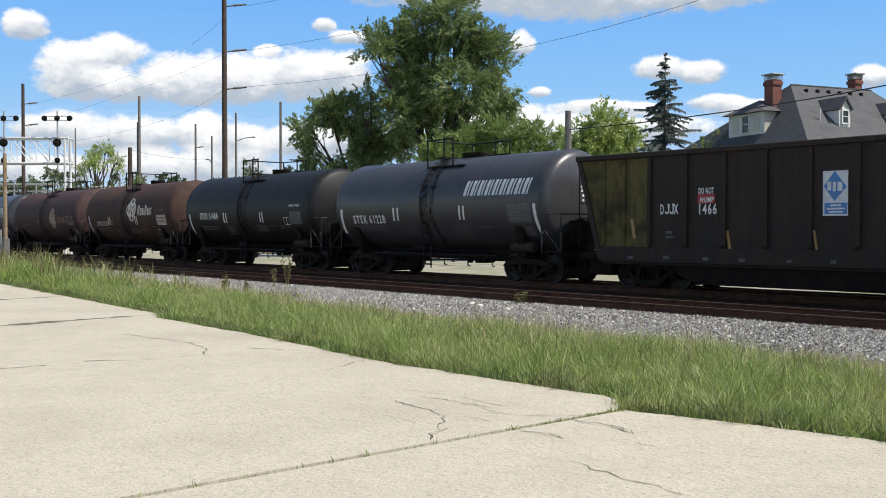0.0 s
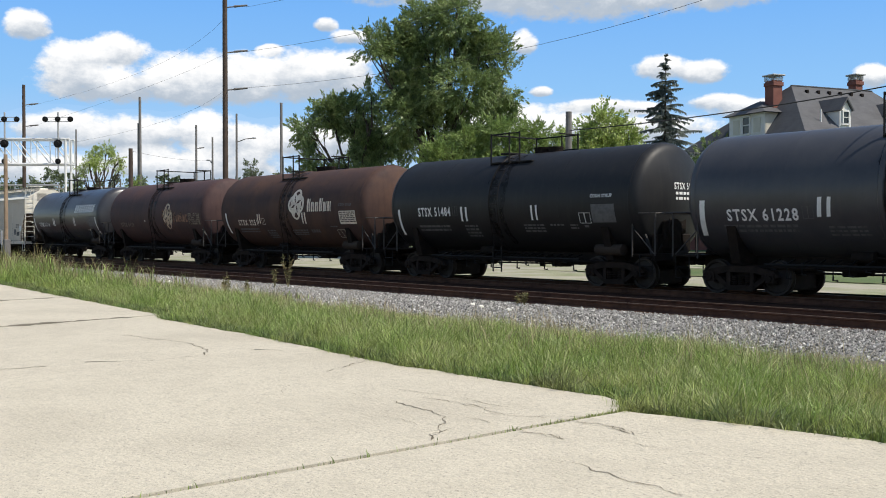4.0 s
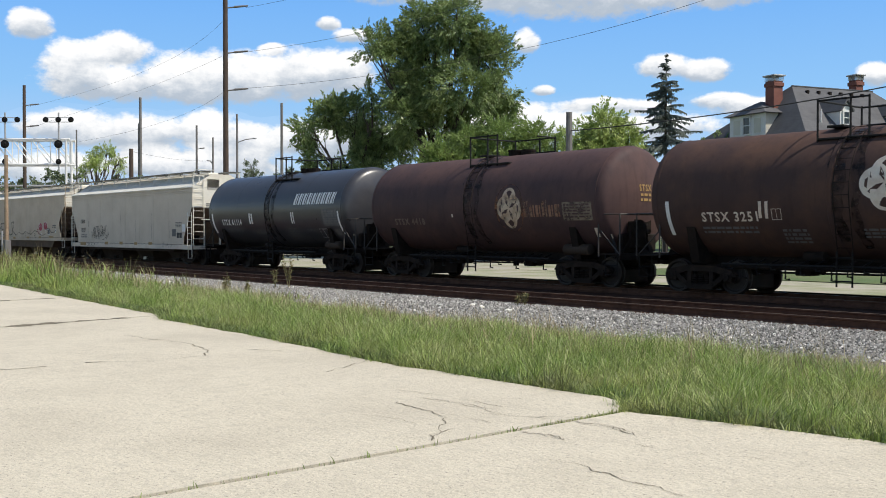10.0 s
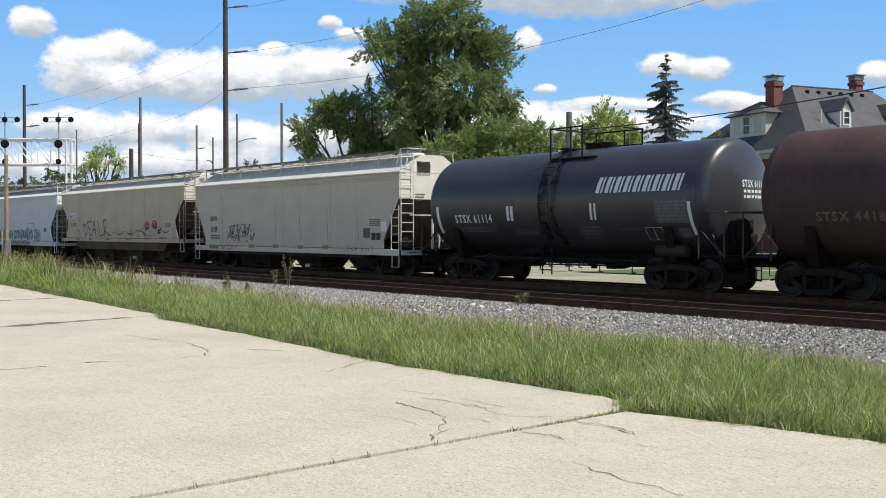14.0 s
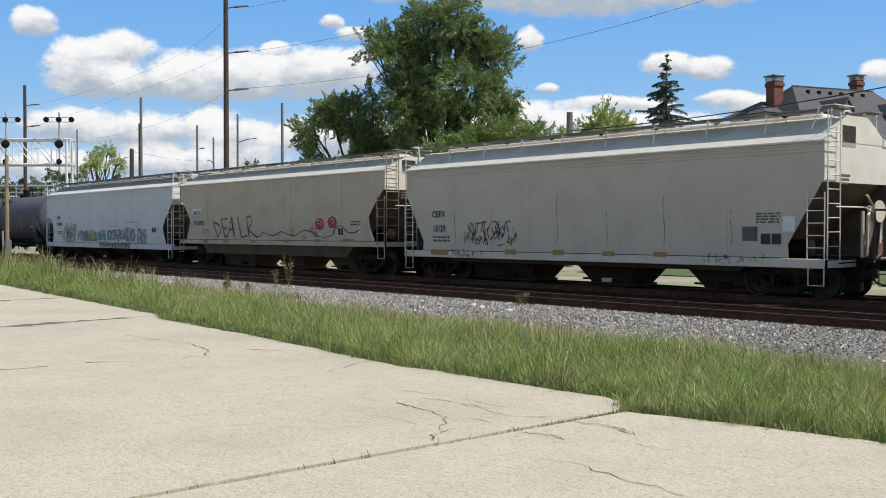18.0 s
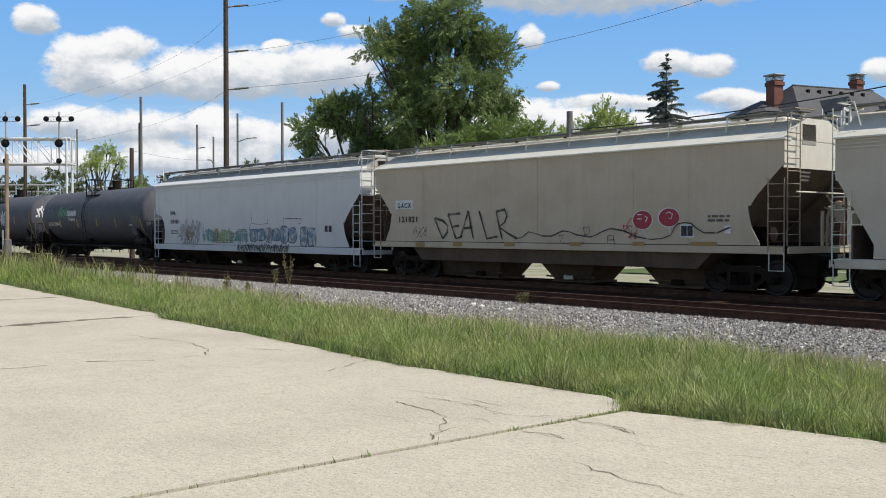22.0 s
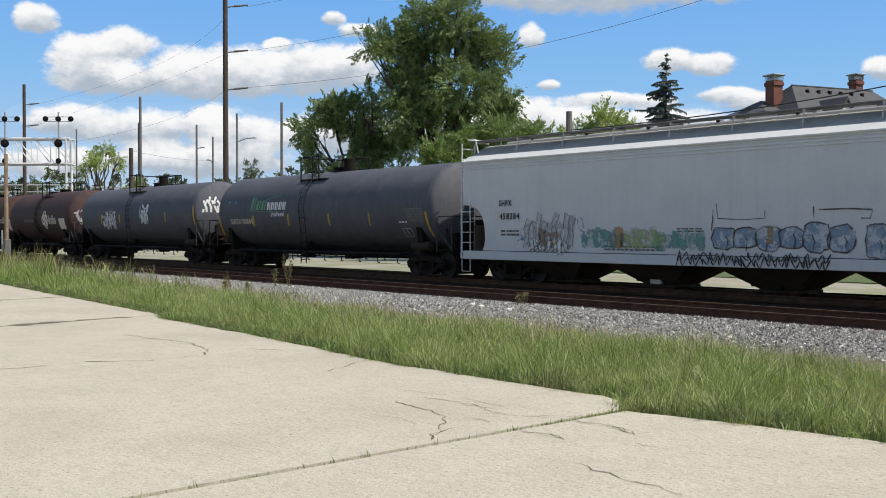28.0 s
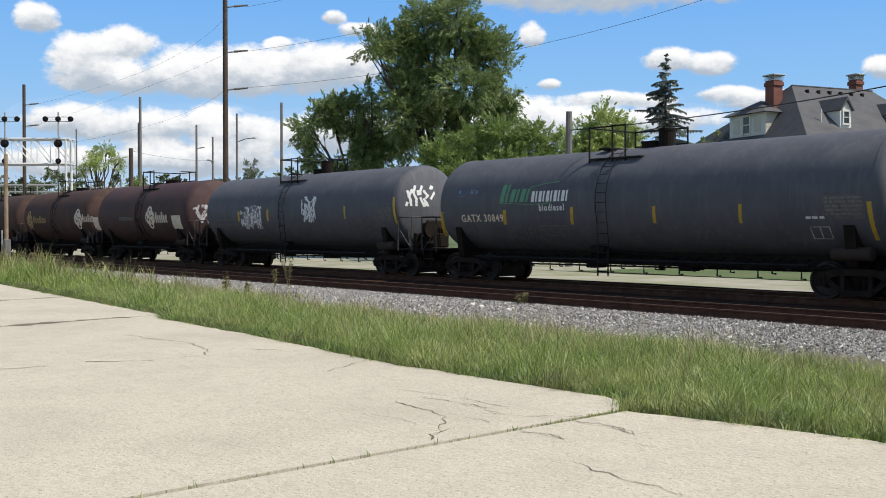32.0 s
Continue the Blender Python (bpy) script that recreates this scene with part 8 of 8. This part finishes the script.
wild_piece(s9, -5.5, -4.6, 1.15, 1.8, 3, M["tan_spray"], M["faded_ink"], 22, "", 0.004)
scrawl(s9, -6.15, -5.85, 1.3, 1.75, 6, 0.05, M["sky_spray"], 23)
scrawl(s9, -3.75, -3.45, 1.5, 2.1, 6, 0.06, M["sky_spray"], 25)
fade(s9, -3.6, -2.5, 1.2, 1.85, M["teal_spray"], 30)
fade(s9, -2.6, -2.2, 1.24, 1.82, M["tan_spray"], 31)
fade(s9, -2.45, -0.9, 1.22, 1.86, M["lime_spray"], 32)
fade(s9, -1.1, 0.4, 1.2, 1.8, M["teal_spray"], 33)
bubbles(s9, 0.7, 4.35, 1.16, 1.94, 6, M["sky_spray"], M["spray_black"], 40, 0.05)
bubbles(s9, 4.6, 5.7, 1.0, 2.0, 2, M["sky_spray"], M["faded_ink"], 45, 0.04)
s9.rect(2.19, 2.36, 1.36, 1.84, M["tan_spray"], "graffiti", 0.012)
s9.stroke([[(0.66, 1.69), (0.71, 2.26)], [(0.79, 2.41), (0.84, 2.02), (1.54, 1.98), (2.14, 2.02), (2.12, 2.21)], [(3.49, 2.21), (4.22, 2.22), (4.73, 2.19), (4.68, 1.99), (4.48, 1.99)], [(3.37, 1.99), (3.36, 2.29)]], 0.04, M["spray_black"], "graffiti", label="black graffiti outlines")
loops = random.Random(51)
for k, (base, tall) in enumerate(((0.72, 0.36), (0.86, 0.3))):
    way = []
    for i in range(46):
        u_ = -0.35 + 4.1 * i / 45 + loops.uniform(-0.05, 0.05)
        way.append((u_, base + (tall * loops.uniform(0.5, 1.0) if i % 2 else loops.uniform(0.0, 0.08))))
    s9.stroke([rounded(way, 3)], 0.045, M["black_ink"], "graffiti", 0.04 + 0.003 * k, "black looping graffiti line")
s9.bars(-2.77, -0.79, 1.09, 1.26, 2, M["faded_ink"], 172)
s9.bars(-0.38, 0.42, 1.63, 1.77, 2, M["faded_ink"], 173)
s9.rect(6.32, 6.51, 1.65, 1.90, M["black_ink"], "stencil")
s9.rect(6.58, 6.77, 1.65, 1.90, M["black_ink"], "stencil")
s10.text("GATX 30849", -6.28, 2.00, 0.35, M["cream_ink"], 1.91)
emblem_row(s10, -4.50, -3.23, 2.62, 3.21, 3, M["green_ink"], 0.2, 1)
emblem_row(s10, -3.16, -1.67, 2.61, 2.95, 5, M["white_ink"], 0.1, 0)
s10.text("biodiesel", -2.82, 2.33, 0.29, M["white_ink"], 0.99)
s10.stroke([[(-3.22, 3.08), (-2.67, 3.18), (-2.08, 3.24)], [(-4.47, 2.60), (-3.10, 2.53), (-2.32, 2.57)]], 0.03, M["green_ink"], "emblem")
s10.disc(-6.23, 2.99, 0.15, 0.17, M["sky_spray"], 0.006, "emblem")
s10.bars(-6.01, -5.47, 2.83, 3.10, 1, M["sky_spray"], 182)
s10.rect(-4.43, -4.29, 1.88, 2.38, M["yellow_tape"], "reflector", skew=0.09)
s10.rect(-1.69, -1.57, 1.87, 2.42, M["yellow_tape"], "reflector", skew=0.09)
s10.rect(1.21, 1.31, 1.89, 2.39, M["yellow_tape"], "reflector", skew=0.06)
s10.rect(3.78, 3.87, 1.87, 2.39, M["yellow_tape"], "reflector", skew=0.06)
s10.rect(-7.47, -7.31, 1.41, 2.36, M["yellow_tape"], "reflector", skew=0.21)
s10.rect(7.03, 7.14, 1.35, 2.38, M["yellow_tape"], "reflector", skew=-0.01)
s10.rect(5.97, 6.95, 1.97, 2.57, M["faded_ink"], "stencil")
s10.bars(6.04, 6.91, 2.02, 2.52, 5, M["grey_pole"], 190)
s10.stroke([[(5.61, 1.40), (6.07, 1.40), (6.07, 1.76), (5.61, 1.76), (5.61, 1.40)], [(5.84, 1.40), (5.84, 1.76)]], 0.022, M["pale_ink"], "stencil")
s10.bars(5.55, 6.01, 1.93, 2.04, 1, M["pale_ink"], 192)
scrawl(s10, -4.57, -2.61, 1.07, 1.81, 22, 0.06, M["faded_ink"], 61, "washed-off graffiti")
scrawl(s10, 2.22, 3.74, 0.60, 1.63, 24, 0.06, M["faded_ink"], 62)
s10.bars(-2.97, -1.82, 1.39, 1.85, 4, M["faded_ink"], 195)
s10.bars(-0.14, 0.58, 1.14, 1.45, 2, M["faded_ink"], 196)
scrawl(s11, -3.72, -2.11, 1.78, 2.81, 34, 0.11, M["lilac_spray"], 71, "white graffiti tag")
scrawl(s11, 1.04, 1.88, 2.03, 3.11, 14, 0.1, M["pale_ink"], 72)
scrawl(s11, 4.37, 5.74, 1.68, 2.16, 14, 0.06, M["faded_ink"], 73)
scrawl(s11, -4.02, -2.12, 0.82, 1.92, 12, 0.1, M["faded_ink"], 74)
s11.rect(-4.09, -3.94, 2.13, 2.60, M["yellow_tape"], "reflector", skew=0.07)
s11.rect(-1.68, -1.54, 2.13, 2.64, M["yellow_tape"], "reflector", skew=0.06)
s11.rect(3.86, 3.96, 2.18, 2.67, M["yellow_tape"], "reflector", skew=0.03)
s11.rect(6.89, 7.01, 1.92, 2.95, M["yellow_tape"], "reflector", skew=-0.07)
s11.rect(5.95, 6.80, 2.06, 2.58, M["faded_ink"], "stencil")
scrawl(s11, -3.82, -2.15, 1.74, 2.78, 26, 0.1, M["pale_ink"], 75)
scrawl(s11, 0.99, 1.95, 2.07, 3.09, 9, 0.09, M["pale_ink"], 76)
scrawl(s11, 4.25, 5.37, 1.64, 2.15, 14, 0.07, M["faded_ink"], 77)
s11.bars(-5.99, -4.20, 1.84, 2.24, 2, M["faded_ink"], 209)
flower(s12, 1.37, 2.40, 0.53, 0.62, M["cream_ink"], M["maroon_tank"])
emblem_row(s12, 1.96, 3.29, 2.13, 2.69, 6, M["cream_ink"], 0, 1)
s12.rect(3.74, 4.69, 1.77, 2.49, M["cream_ink"], "stencil")
s12.bars(-2.43, -0.71, 2.12, 2.47, 1, M["faded_ink"], 213)
flower(s13, 4.06, 2.40, 0.61, 0.64, M["cream_ink"], M["brown_tank"])
emblem_row(s13, 4.69, 6.36, 2.23, 2.70, 6, M["cream_ink"], 0, 1)
s13.rect(6.28, 7.01, 1.71, 2.52, M["cream_ink"], "stencil")
flower(s14, 8.15, 2.36, 0.53, 0.68, M["orange_tape"], M["brown_tank"])
emblem_row(s14, 8.82, 11.07, 2.21, 2.66, 6, M["orange_tape"], 0, 1)

for car_, z_, r_, h_, t_, i_ in ((c3, 2.63, 1.68, 5.56, "STSX 51484", "white_ink"), (c2, 2.63, 1.68, 5.56, "STSX 61228", "white_ink"), (c4, 2.63, 1.68, 5.56, "STSX 3251", "cream_ink"), (c5, 2.63, 1.68, 5.56, "STSX 4418", "orange_tape"),
                                 (c6, 2.63, 1.68, 5.56, "STSX 61114", "white_ink"), (c10, 2.60, 1.60, 7.80, "GATX 30849", "white_ink")):
    head_text(car_, z_, r_, h_, t_, M[i_])
head_tag(c11, 2.60, 1.60, 7.36, -1.15, -0.05, 2.72, 3.3, M["white_ink"], 4)
head_tag(c12, 2.63, 1.68, 5.56, -1.2, -0.5, 2.2, 2.9, M["lilac_spray"], 5)


# ---- what moves ----
def pulled(t):
    """How far the train has come at t seconds."""
    return float(np.interp(t, [a for a, _ in PULLED], [b for _, b in PULLED]))


def motions():
    for car, at in cars:
        walk(car, [(t, pose(at + s, FAR_TRACK, RAIL)) for t, s in PULLED])
    step = 4 / 30
    times = [k * step for k in range(241)]
    turns = [math.degrees(pulled(t) / WHEEL) for t in times]
    for w, x in wheelsets:
        walk(w, [(t, pose(x, 0, WHEEL, 0, a, 0)) for t, a in zip(times, turns)])
    walk(clouds, [(0.0, pose(0, 0, 0)), (9.0, pose(0, 0, 6, 0, 0, -0.16)), (19.0, pose(0, 0, 12, 0, 0, -0.36)), (32.0, pose(0, 0, 20, 0, 0, -0.5))])


motions()
